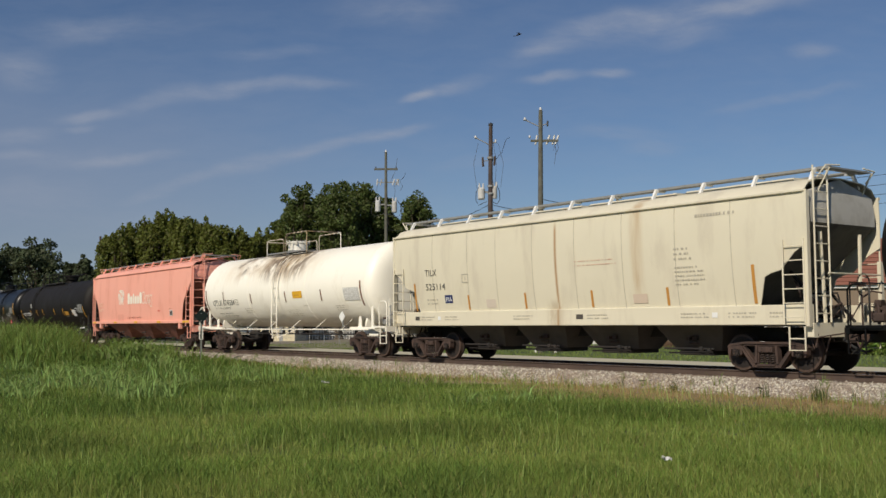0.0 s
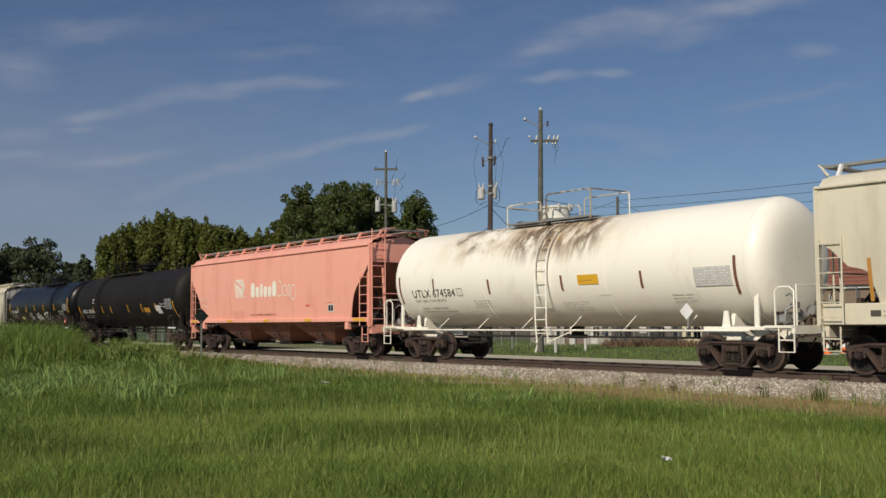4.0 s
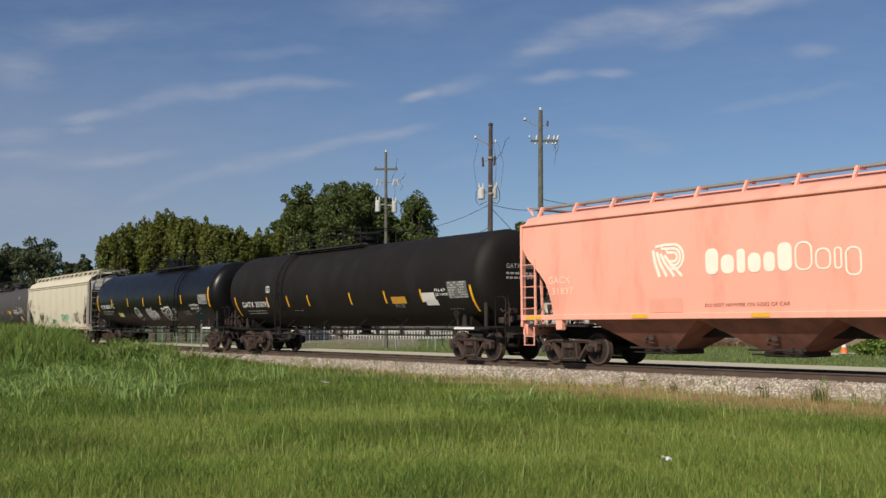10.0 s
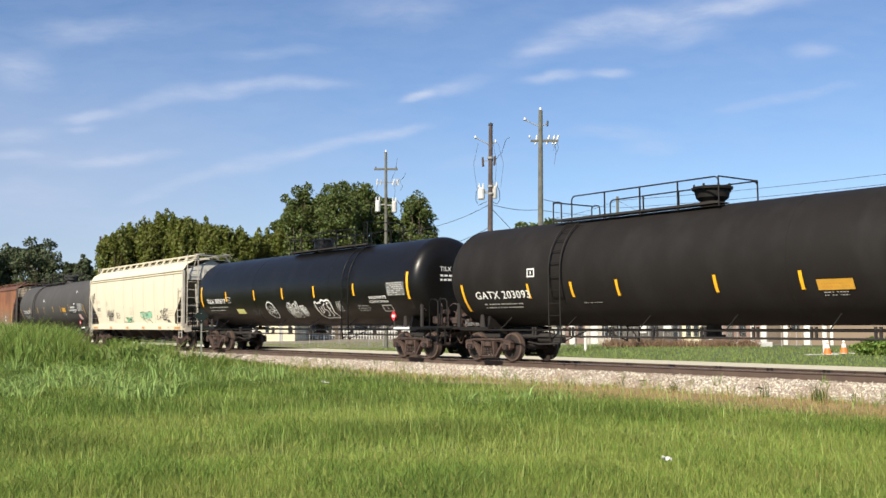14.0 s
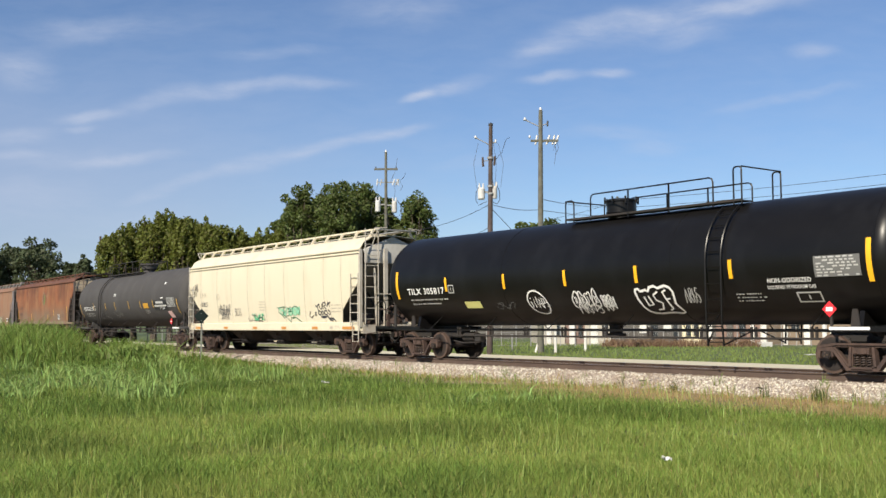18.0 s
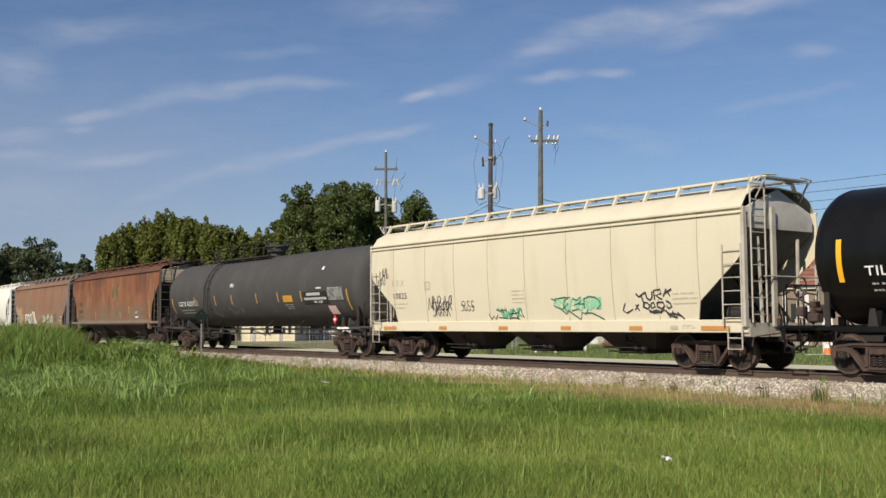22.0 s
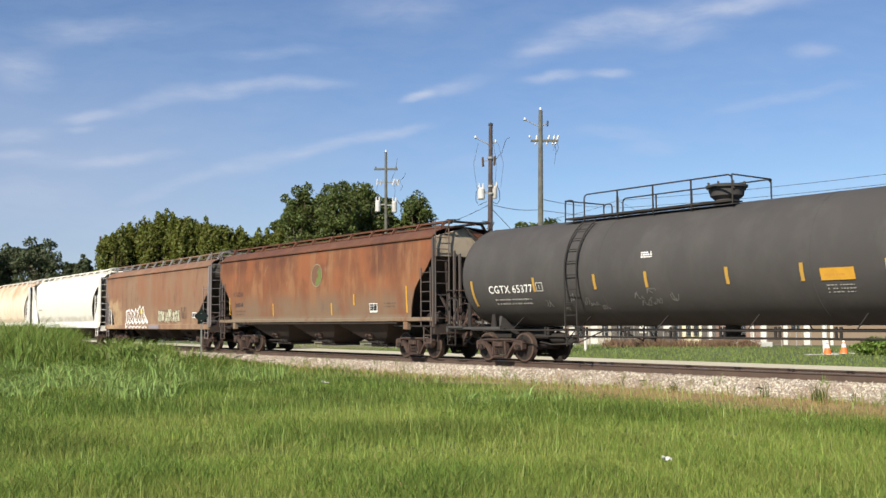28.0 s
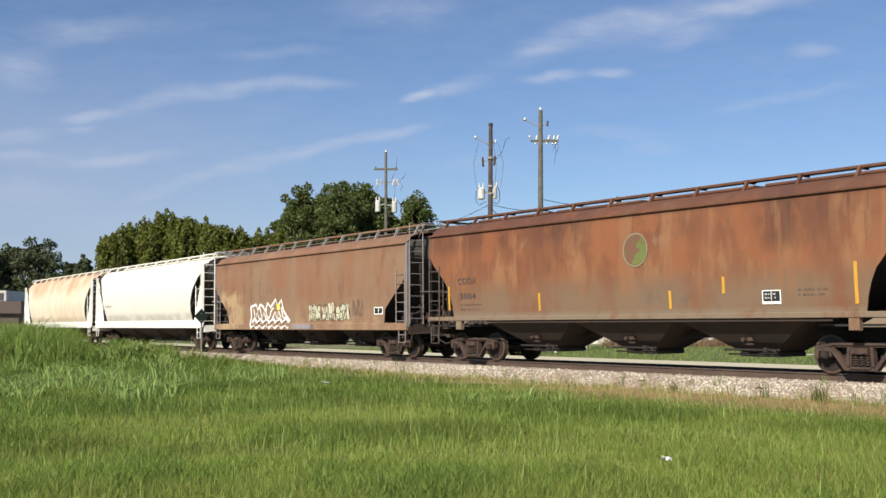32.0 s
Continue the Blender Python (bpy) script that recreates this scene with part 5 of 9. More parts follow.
        # running boards on brackets
        for side in (-1, 1):
            part("running_board", Shape().box((0, side * 0.62, walk_z), (L + 0.3, 0.30, 0.035)), walk_mat, car)
            part("board_edge", Shape().box((0, side * 0.785, walk_z + 0.005), (L + 0.3, 0.03, 0.06)), edge_mat or walk_mat, car)
            for i in range(brackets):
                x = -hl + 0.25 + (L - 0.5) * i / (brackets - 1)
                part("board_bracket", Shape().prism([(side * 0.5, walk_z - 0.02), (side * 0.80, walk_z + 0.02), (side * 0.86, walk_z + 0.02), (side * 1.10, top - 0.20), (side * 1.02, top - 0.20), (side * 0.80, walk_z - 0.06), (side * 0.5, walk_z - 0.06)], "x", x - 0.035, x + 0.035), bracket_mat, car)
        for x in seams:
            s = Shape()
            s.slab([[(x - 0.012, -self.y_at(z) - 0.006, z), (x + 0.012, -self.y_at(z) - 0.006, z)] for z in np.linspace(max(sill[1], low(x)), eave - 0.02, 9)], (0, 0.02, 0))
            part("weld_seam", s, {M_CREAM: M_SEAM, M_GREY: M_SEAM1}.get(paint, paint), car)
        add_trucks(car, (-TC / 2, TC / 2))

    def bays(self, n, xb, zt, mat, slim):
        car = self.car
        step = 2 * xb / n
        for i in range(n):
            xc = -xb + step * (i + 0.5)
            a, b = step / 2 - 0.02, 0.48
            yt, yb = self.half - 0.08, 0.62
            s = Shape()
            ar, yr = (1.12, 0.90) if slim else (a, yt)
            if slim:
                b, yb = 0.74, 0.46
            up = 0.6 if slim else 0.3
            top = [(xc - a, -yt, zt + up), (xc + a, -yt, zt + up), (xc + a, yt, zt + up), (xc - a, yt, zt + up)]
            rim = [(xc - ar, -yr, zt - 0.02), (xc + ar, -yr, zt - 0.02), (xc + ar, yr, zt - 0.02), (xc - ar, yr, zt - 0.02)]
            bot = [(xc - b, -yb, 0.46), (xc + b, -yb, 0.46), (xc + b, yb, 0.46), (xc - b, yb, 0.46)]
            s.grid([top, rim, bot], wrap=True)
            s.add(bot, [(0, 1, 2, 3)])
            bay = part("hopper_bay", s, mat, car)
            g = Shape().cbox((xc, 0, 0.40), (1.1, 1.2, 0.12), 0.02)
            g.tube([(xc - 0.75, -0.8, 0.40), (xc + 0.75, -0.8, 0.40)], 0.025, 5)
            part("outlet_gate", g, M_UNDER, bay)
            yc = -yr * 0.80 if slim else -1.02
            part("gate_capstan", Shape().cyl((xc - 0.05, yc, 0.78), (xc - 0.05, yc - 0.16, 0.78), 0.05, 8).cbox((xc + 0.10, yc - 0.03, 0.80), (0.16, 0.10, 0.12), 0.01).cbox((xc, yc + 0.02, 0.66), (0.30, 0.05, 0.05), 0.01), M_FRAME, bay, "dusty gate capstan")
            part("gate_shaft", Shape().tube([(xc - 0.8, -0.92, 0.52), (xc + 0.85, -0.92, 0.52)], 0.028, 6).cbox((xc + 0.45, -0.92, 0.52), (0.12, 0.12, 0.12), 0.02).cbox((xc + 0.72, -0.92, 0.50), (0.10, 0.14, 0.10), 0.02), M_UNDER, bay)
        part("center_sill", Shape().cbox((0, 0, 0.95), (2 * xb, 0.40, 0.30), 0.02), M_UNDER, car)

    def y_at(self, z):
        if self.rnd:
            zc = 2.75
            k = (z - zc) / (1.75 if z > zc else 1.9)
            return self.half * (1.02 - 0.30 * abs(k) ** 2.2)
        u = (z - self.sill[1]) / (self.eave - self.sill[1])
        u = min(1, max(0, u))
        if self.bow > 0.1:
            return self.half + self.bow * (1 - (1 - u) ** 2.4) - 0.25 * self.bow * u ** 4
        return self.half + self.bow * math.sin(math.pi * u)

    def put(self, u, v):
        """A point just proud of the sunlit side: u along the car, v up."""
        y = self.y_at(v) if v > self.sill[1] else self.half + 0.07
        return (u, -y - 0.012, v)

    def mark(self, name, shape, mat, label=""):
        ob = part(name, shape, mat, self.car, label)
        if name in ("graffiti_tag", "graffiti_fill", "lettering", "stencil_box"):
            ob["kind"] = "stuff"
        return ob


class Tank:
    """A tank car with stub sills."""

    def __init__(self, name, label, p, L, TC, R, zc, paint, fit_mat=None, ladder_x=-4.0, plat=(-4.2, 1.2), dome_x=-0.5, rail_mat=None, bar_rail=True, head=0.56, rails=None, drum=False, trim=0.0):
        self.car = car = thing(name, label, "tank car", group="cars of the freight train")
        CARS.append((car, p))
        self.L, self.R, self.zc, self.head, self.nose = L, R, zc, head, L / 2 - trim
        fm = fit_mat or paint
        rail_mat = rail_mat or fm
        hl = L / 2
        n = 40
        xs = [(-hl + head * (1 - math.cos(a)), math.sin(a) ** 0.46) for a in np.linspace(0.004, math.pi / 2, 17)]
        ring = xs + [(x, 1.0) for x in np.linspace(-hl + head, hl - trim - head, 14)[1:-1]] + [(-x - trim, r) for x, r in xs[::-1]]
        sh = Shape()
        sh.grid([[(x, R * r * math.cos(2 * math.pi * k / n), zc + R * r * math.sin(2 * math.pi * k / n)) for k in range(n)] for x, r in ring], wrap=True)
        sh.add([(ring[0][0], R * ring[0][1] * math.cos(2 * math.pi * k / n), zc + R * ring[0][1] * math.sin(2 * math.pi * k / n)) for k in range(n)], [tuple(range(n))])
        sh.add([(ring[-1][0], R * ring[-1][1] * math.cos(2 * math.pi * k / n), zc + R * ring[-1][1] * math.sin(2 * math.pi * k / n)) for k in range(n)], [tuple(range(n))])
        part("tank_shell", sh, paint, car)
        # jacket bands and the head's seam
        for x in (-hl + head, hl - trim - head, -L * 0.17, L * 0.17):
            b = Shape()
            b.grid([[(x + dx, (R + dr) * math.cos(a), zc + (R + dr) * math.sin(a)) for a in np.linspace(0, 2 * math.pi, n, endpoint=False)] for dx, dr in ((-0.03, 0.0), (-0.025, 0.008), (0.025, 0.008), (0.03, 0.0))], wrap=True)
            part("jacket_band", b, paint, car)
        for e in (-1, 1):
            xt = e * TC / 2
            # saddle, stub sill, end platform and coupler
            sd = Shape().prism([(-1.0, zc - R * 0.80), (-0.6, zc - R * 0.95), (0.6, zc - R * 0.95), (1.0, zc - R * 0.80), (1.08, 1.12), (0.4, 0.86), (-0.4, 0.86), (-1.08, 1.12)], "x", xt - 0.06, xt + 0.06)
            part("saddle", sd, fm, car)
            part("stub_sill", Shape().cbox((e * (hl - 1.0), 0, 0.90), (3.6, 0.46, 0.36), 0.03), fm if fm is M_WHITE else M_UNDER, car)
            part("end_platform", Shape().box((e * (hl + 0.28), 0, 1.10), (0.85, 2.9, 0.06)).cbox((e * (hl + 0.66), 0, 1.03), (0.10, 2.9, 0.2), 0.01), fm, car)
            for side in (-1, 1):
                part("side_bolster", Shape().cbox((e * (hl - 0.65), side * 1.32, 1.06), (2.7, 0.16, 0.09), 0.01), fm, car)
                part("saddle_web", Shape().prism([(e * TC / 2 + 0.12, 1.1), (e * TC / 2 - 0.12, 1.1), (e * TC / 2 - 0.06, 1.5), (e * TC / 2 + 0.06, 1.5)], "y", side * 1.28, side * 1.32), M_UNDER if fm is not M_WHITE else fm, car)
            # valve gear on the end platform
            g = Shape().tube([(e * (hl + 0.15), -1.0, 1.15), (e * (hl + 0.15), -1.0, 1.5), (e * (hl + 0.3), -0.8, 1.65)], 0.035, 6).cbox((e * (hl + 0.1), -1.0, 1.30), (0.28, 0.25, 0.22), 0.04)
            g.cyl((e * (hl + 0.35), -0.9, 1.35), (e * (hl + 0.35), -0.55, 1.35), 0.1, 10)
            g.tube([(e * (hl + 0.48), -1.1, 1.13), (e * (hl + 0.48), -1.1, 1.75), (e * (hl + 0.30), -1.0, 1.9), (e * (hl + 0.1), -0.9, 1.85)], 0.022, 5)
            g.cyl((e * (hl + 0.45), -0.4, 1.5), (e * (hl + 0.45), 0.2, 1.5), 0.13, 12)
            g.cbox((e * (hl + 0.25), -0.75, 1.62), (0.16, 0.2, 0.16), 0.03)
            part("brake_valve", g, M_GALV if fm is M_WHITE else M_FRAME, car)
            pl = Shape().cbox((e * (hl - 0.42), -1.33, 1.48), (0.13, 0.05, 0.82), 0.01)
            part("head_brace", pl, fm if fm is M_WHITE else M_UNDER, car)
            hw = Shape().tube([(e * (hl + 0.58), 0.5 + 0.26 * math.cos(a), 1.75 + 0.26 * math.sin(a)) for a in np.linspace(0, 6.0, 16)], 0.02, 5, closed=True)
            hw.tube([(e * (hl + 0.58), 0.5, 1.13), (e * (hl + 0.58), 0.5, 1.75)], 0.05, 6)
            if e > 0:
                part("hand_brake_wheel", hw, M_FRAME, car)
            add_coupler(car, e * (hl + 0.72), e)
            piping(car, e * (hl + 0.35), e, int(p * 10) + e, high=1.75)
            for side in (-1, 1):
                g = Shape()
                x0 = e * (hl + 0.66)
                g.tube([(x0, side * 1.40, 1.1), (x0, side * 1.40, 1.95), (x0 - e * 0.12, side * 1.40, 2.05), (x0 - e * 0.42, side * 1.40, 2.05), (x0 - e * 0.52, side * 1.40, 1.95), (x0 - e * 0.52, side * 1.40, 1.1)], 0.022, 6)
                part("corner_handrail", g, rail_mat, car)
                st = Shape()
                st.tube([(x0, side * 1.42, 1.1), (x0, side * 1.42, 0.5), (x0 - e * 0.42, side * 1.42, 0.5), (x0 - e * 0.42, side * 1.42, 1.1)], 0.022, 5)
                st.tube([(x0, side * 1.42, 0.78), (x0 - e * 0.42, side * 1.42, 0.78)], 0.018, 5)
                part("sill_step", st, rail_mat, car)
            part("end_handrail", Shape().tube([(e * (hl + 0.66), -1.3, 1.1), (e * (hl + 0.66), -1.3, 2.1), (e * (hl + 0.66), 1.3, 2.1), (e * (hl + 0.66), 1.3, 1.1)], 0.02, 5), rail_mat, car)
        # long grab rail low on each side, on slanting brackets
        if bar_rail:
            for side in (-1, 1):
                yr = side * 1.42
                part("side_rail", Shape().tube([(-hl + 0.6, yr, 1.0), (hl - 0.6, yr, 1.0)], 0.026, 6), rail_mat, car)
                k = 6
                for i in range(k):
                    x = -hl + 2.6 + (L - 5.2) * i / (k - 1)
                    a = -0.97
                    part("rail_bracket", Shape().tube([(x, yr, 1.0), (x + 0.02, side * (R * math.cos(a)), zc + R * math.sin(a))], 0.016, 5), rail_mat, car)
                if side < 0:
                    part("pipe_run", Shape().tube([(-TC / 2 + 0.6, -0.55, 0.80), (TC / 2 - 0.6, -0.55, 0.80)], 0.03, 6), M_UNDER, car)
                    for i in range(9):
                        x = -TC / 2 + 1.6 + (TC - 3.2) * i / 8
                        part("pipe_hanger", Shape().box((x, -0.55, 0.93), (0.06, 0.05, 0.32)).box((x + 0.13, -0.55, 0.93), (0.06, 0.05, 0.32)), M_UNDER, car)
        part("outlet_valve", Shape().cyl((0, 0, zc - R + 0.03), (0, 0, zc - R - 0.25), 0.2, 14).cbox((0, 0, zc - R - 0.3), (0.5, 0.34, 0.12), 0.02), M_UNDER, car)
        gear = Shape().cyl((-TC / 2 + 1.75, -0.35, 0.74), (-TC / 2 + 2.35, -0.35, 0.74), 0.15, 12).cbox((-TC / 2 + 2.65, -0.42, 0.72), (0.30, 0.24, 0.26), 0.03)
        gear.tube([(-TC / 2 + 1.3, -0.5, 0.62), (-TC / 2 + 1.9, -0.55, 0.55), (-TC / 2 + 2.7, -0.5, 0.58)], 0.025, 5).tube([(-TC / 2 + 2.3, -0.3, 0.95), (-TC / 2 + 2.5, -0.5, 0.5)], 0.03, 5)
        part("brake_gear", gear, M_UNDER, car, "dark brake cylinder and levers")
        # manway and platform
        zt = zc + R
        prof = ((-0.12, 0.40), (0.10, 0.40), (0.11, 0.46), (0.15, 0.46), (0.16, 0.44), (0.44, 0.44), (0.45, 0.48), (0.50, 0.48), (0.53, 0.40)) if drum else ((-0.12, 0.34), (0.12, 0.32), (0.17, 0.38), (0.22, 0.44), (0.42, 0.48), (0.44, 0.55), (0.50, 0.56), (0.53, 0.46), (0.55, 0.2))
        mw = part("manway", Shape().tube([(dome_x, 0, zt + h) for h, r in prof], [r for h, r in prof], 24), M_PALE if fm is M_WHITE else fm, car, "round manway housing")
        bolt = Shape().cyl((0, 0, -0.10), (0, 0, 0.10), 0.03, 6).mesh("lid_bolt", M_PALE if fm is M_WHITE else fm)
        for k in range(8):
            a = k * math.pi / 4 + 0.2
            part("lid_bolt", bolt, None, mw, at=pose(dome_x + 0.5 * math.cos(a), 0.5 * math.sin(a), zt + 0.48))
        x0, x1 = plat
        pf = Shape()
        for side in (-1, 1):
            pf.box(((x0 + x1) / 2, side * 0.62, zt - 0.02), (x1 - x0, 0.42, 0.03))
            pf.box(((x0 + x1) / 2, side * 0.84, zt - 0.01), (x1 - x0, 0.03, 0.055))
        part("walkway", pf, M_UNDER if fm is not M_WHITE else M_GALV, car)
        for side in (-1, 1):
            y = side * 0.84
            for a, b, h in rails or ((x0, (x0 + x1) / 2 - 0.25, 0.60), ((x0 + x1) / 2 - 0.05, x1, 0.80)):
                r = Shape()
                c = min(0.12, (b - a) * 0.3)
                r.tube([(a, y, zt - 0.12), (a, y, zt + h - c), (a + c * 0.3, y, zt + h - c * 0.3), (a + c, y, zt + h), (b - c, y, zt + h), (b - c * 0.3, y, zt + h - c * 0.3), (b, y, zt + h - c), (b, y, zt - 0.12)], 0.022, 6)
                for k in range(1, max(1, round((b - a) / 1.4))):
                    xm = a + (b - a) * k / round((b - a) / 1.4)
                    r.tube([(xm, y, zt - 0.14), (xm, y, zt + h)], 0.026, 5)
                part("handrail", r, rail_mat, car)
        top_h = rails[-1][2] if rails else 0.80
        for x in (x0, x1):
            part("end_rail", Shape().tube([(x, -0.84, zt), (x, -0.84, zt + (0.55 if x == x0 else top_h)), (x, 0.84, zt + (0.55 if x == x0 else top_h)), (x, 0.84, zt)], 0.022, 6), rail_mat, car)
        # ladder over the shell
        for side in (-1, 1):
            def at(a, off):
                return (0, side * (R + off) * math.cos(a), zc + (R + off) * math.sin(a))
            path = [at(a, 0.09) for a in np.linspace(1.02, 0.0, 9)] + [(0, side * (R + 0.09), 1.9), (0, side * (R + 0.09), 1.2), (0, side * (R + 0.03), 0.62)]
            lad = Shape()
            for dx in (-0.24, 0.24):
                lad.tube([(ladder_x + dx, q[1], q[2]) for q in path], 0.026, 6)
            Ld = part("ladder", lad, rail_mat, car)
            dense = []
            for q0, q1 in zip(path, path[1:]):
                for j in range(6):
                    dense.append(Vector(q0).lerp(Vector(q1), j / 6))
            acc, last = 0.3, dense[0]
            for q in dense[1:]:
                acc += (q - last).length
                last = q
                if acc >= 0.33:
                    acc = 0
                    part("rung", Shape().tube([(ladder_x - 0.24, q.y, q.z), (ladder_x + 0.24, q.y, q.z)], 0.015, 5), rail_mat, Ld)
            for dx in (-0.24, 0.24):
                part("ladder_stay", Shape().tube([(ladder_x + dx, side * (R + 0.06), 0.64), (ladder_x + dx * 2.6, side * 0.9, 1.02)], 0.02, 5), rail_mat, car)
        add_trucks(car, (-TC / 2, TC / 2))

    def put(self, u, v):
        """A point just proud of the sunlit side: u along the car, v up (arc height over the axis)."""
        a = (v - self.zc) / self.R
        return (u, -(self.R + 0.012) * math.cos(a), self.zc + (self.R + 0.012) * math.sin(a))

    def put_head(self, u, v):
        """A point just proud of the leading head: u across from the axis, v up."""
        q = math.sqrt(max(0.0, 1 - ((u * u + (v - self.zc) ** 2) / self.R ** 2) ** 2.17))
        return (self.nose - self.head * (1 - q) + 0.015, u, v)

    def mark(self, name, shape, mat, label=""):
        ob = part(name, shape, mat, self.car, label)
        if name in ("graffiti_tag", "graffiti_fill", "lettering", "stencil_box"):
            ob["kind"] = "stuff"
        return ob


def head_letters(tank, words, v, lines, mat):
    """The reporting mark and rows of small print on a tank's leading head."""
    tank.mark("lettering", text_shape(words, 0.22, -0.62, v, tank.put_head, True), mat)
    rng = random.Random(len(words))
    s = Shape()
    for i in range(lines):
        x = -0.62
        while x < 0.55:
            w = rng.uniform(0.07, 0.2)
            bars(s, tank.put_head, [(x, v - 0.20 - 0.15 * i, w, 0.07)])
            x += w + 0.05
    tank.mark("stencilling", s, mat)["kind"] = "stuff"


def ticks(car, us, v, w, h, mat, name="reflector"):
    for u in us:
        car.mark(name, bars(Shape(), car.put, [(u - w / 2, v, w, h)]), mat)


def letters(car, words, u, v, width, cap, mat, bold=False, label=""):
    """A line of stencilled letters: baseline start (u, v), overall width and capital height."""
    s = text_shape(words, cap / 0.70, u, v, car.put, bold, 1.0)
    x = [p[0] for p in s.v]
    k = width / max(0.01, max(x) - u)
    s.v = [(u + (p[0] - u) * k, p[1], p[2]) for p in s.v]
    return car.mark("lettering", s, mat, label)


def small_print(car, u, v, width, lines, mat, gap=0.11, h=0.045, seed=1):
    """Rows of unreadable small stencilling, as plain bars."""
    rng = random.Random(seed)
    s = Shape()
    for i in range(lines):
        x = u
        end = u + width * rng.uniform(0.7, 1.0)
        while x < end:
            w = min(rng.uniform(0.03, 0.09), end - x)
            bars(s, car.put, [(x, v - i * gap, w, h * 0.8)])
            x += w + (0.025 if rng.random() < 0.75 else 0.08)
    ob = car.mark("stencilling", s, mat)
    ob["kind"] = "stuff"
    return ob


def panel(car, name, u0, v0, u1, v1, mat, label="", proud=0.004):
    def put(u, v):
        p = Vector(car.put(u, v))
        return (p.x, p.y - proud, p.z)
    return car.mark(name, bars(Shape(), put, [(u0, v0, u1 - u0, v1 - v0)]), mat, label)


def outline_box(car, u0, v0, u1, v1, w, mat):
    s = bars(Shape(), car.put, [(u0, v0, u1 - u0, w), (u0, v1 - w, u1 - u0, w), (u0, v0, w, v1 - v0), (u1 - w, v0, w, v1 - v0)])
    bars(s, car.put, [((u0 + u1) / 2 - w / 2, v0 + (v1 - v0) * 0.3, w, (v1 - v0) * 0.4)])
    return car.mark("stencil_box", s, mat)


def bubble(s, put, u, v, w, h, n, seed, width=0.045):
    """Plump closed shapes side by side, drawn as outlines."""
    rng = random.Random(seed)
    for i in range(n):
        cx, cy = u + w * (i + 0.5) / n, v + h / 2
        rx, ry = w / n * 0.46, h * rng.uniform(0.34, 0.42)
        k1, k2, a1 = rng.uniform(0.12, 0.3), rng.choice((2, 3, 3, 4)), rng.uniform(0, 6.28)
        pts = []
        for j in range(25):
            a = 2 * math.pi * j / 24
            q = 1 + k1 * math.sin(k2 * a + a1)
            pts.append((cx + rx * q * math.cos(a), cy + ry * q * math.sin(a)))
        ribbon(s, put, pts, width)
        ribbon(s, put, [(cx - rx * 0.25, cy + ry * 0.45), (cx - rx * 0.1, cy), (cx - rx * 0.3, cy - ry * 0.5)], width * 0.8)
        if rng.random() < 0.6:
            ribbon(s, put, [(cx + rx * 0.2, cy + ry * 0.4), (cx + rx * 0.35, cy + ry * 0.1), (cx + rx * 0.15, cy - ry * 0.35)], width * 0.8)
    return s


def zigzag(s, put, u, v, w, h, n, seed, width=0.05):
    """Overlapping slanted strokes, hooks and arcs."""
    rng = random.Random(seed)
    d = w / n
    for i in range(n):
        x = u + d * i
        lean = rng.uniform(-0.3, 0.5)
        at = lambda p, q: (min(u + w, max(u, x + d * (p + lean * q))), v + h * q)
        kind = rng.choice("hsanr")
        if kind == "h":
            pts = [at(0.1, 0.95), at(0.15, 0.1), at(0.5, 0.0), at(0.8, 0.2), at(0.7, 0.45)]
        elif kind == "s":
            pts = [at(0.9, 0.9), at(0.5, 1.0), at(0.2, 0.8), at(0.4, 0.55), at(0.8, 0.45), at(0.85, 0.15), at(0.4, 0.0), at(0.1, 0.12)]
        elif kind == "a":
            pts = [at(0.0, 0.0), at(0.3, 0.6), at(0.5, 1.0), at(0.75, 0.5), at(0.9, 0.0)]
        elif kind == "n":
            pts = [at(0.05, 0.05), at(0.15, 0.9), at(0.55, 0.3), at(0.75, 0.15), at(0.9, 1.0)]
        else:
            pts = [at(0.1, 0.0), at(0.15, 0.9), at(0.5, 1.0), at(0.8, 0.8), at(0.55, 0.5), at(0.3, 0.45), at(0.9, 0.0)]
        ribbon(s, put, pts, width)
        if rng.random() < 0.5:
            ribbon(s, put, [at(0.0, rng.uniform(0.3, 0.6)), at(0.5, rng.uniform(0.3, 0.7)), at(1.1, rng.uniform(0.3, 0.7))], width * 0.8)
    return s


def data_panel(car, u0, v0, u1, v1, mat, dark, seed):
    """A stencilled data panel: pale field with rows of dark bars."""
    p = panel(car, "data_panel", u0, v0, u1, v1, mat, "grey stencilled data panel")
    rng = random.Random(seed)
    s = Shape()
    put = lambda u, v: tuple(Vector(car.put(u, v)) + Vector((0, -0.008, 0)))
    rows = 7
    for i in range(rows):
        v = v0 + (v1 - v0) * (i + 0.25) / rows
        x = u0 + 0.06
        while x < u1 - 0.12:
            w = rng.uniform(0.05, 0.16)
            if rng.random() < 0.75:
                bars(s, put, [(x, v, min(w, u1 - 0.05 - x), (v1 - v0) / rows * 0.5)])
            x += w + 0.05
    part("panel_rows", s, dark, p)["kind"] = "stuff"


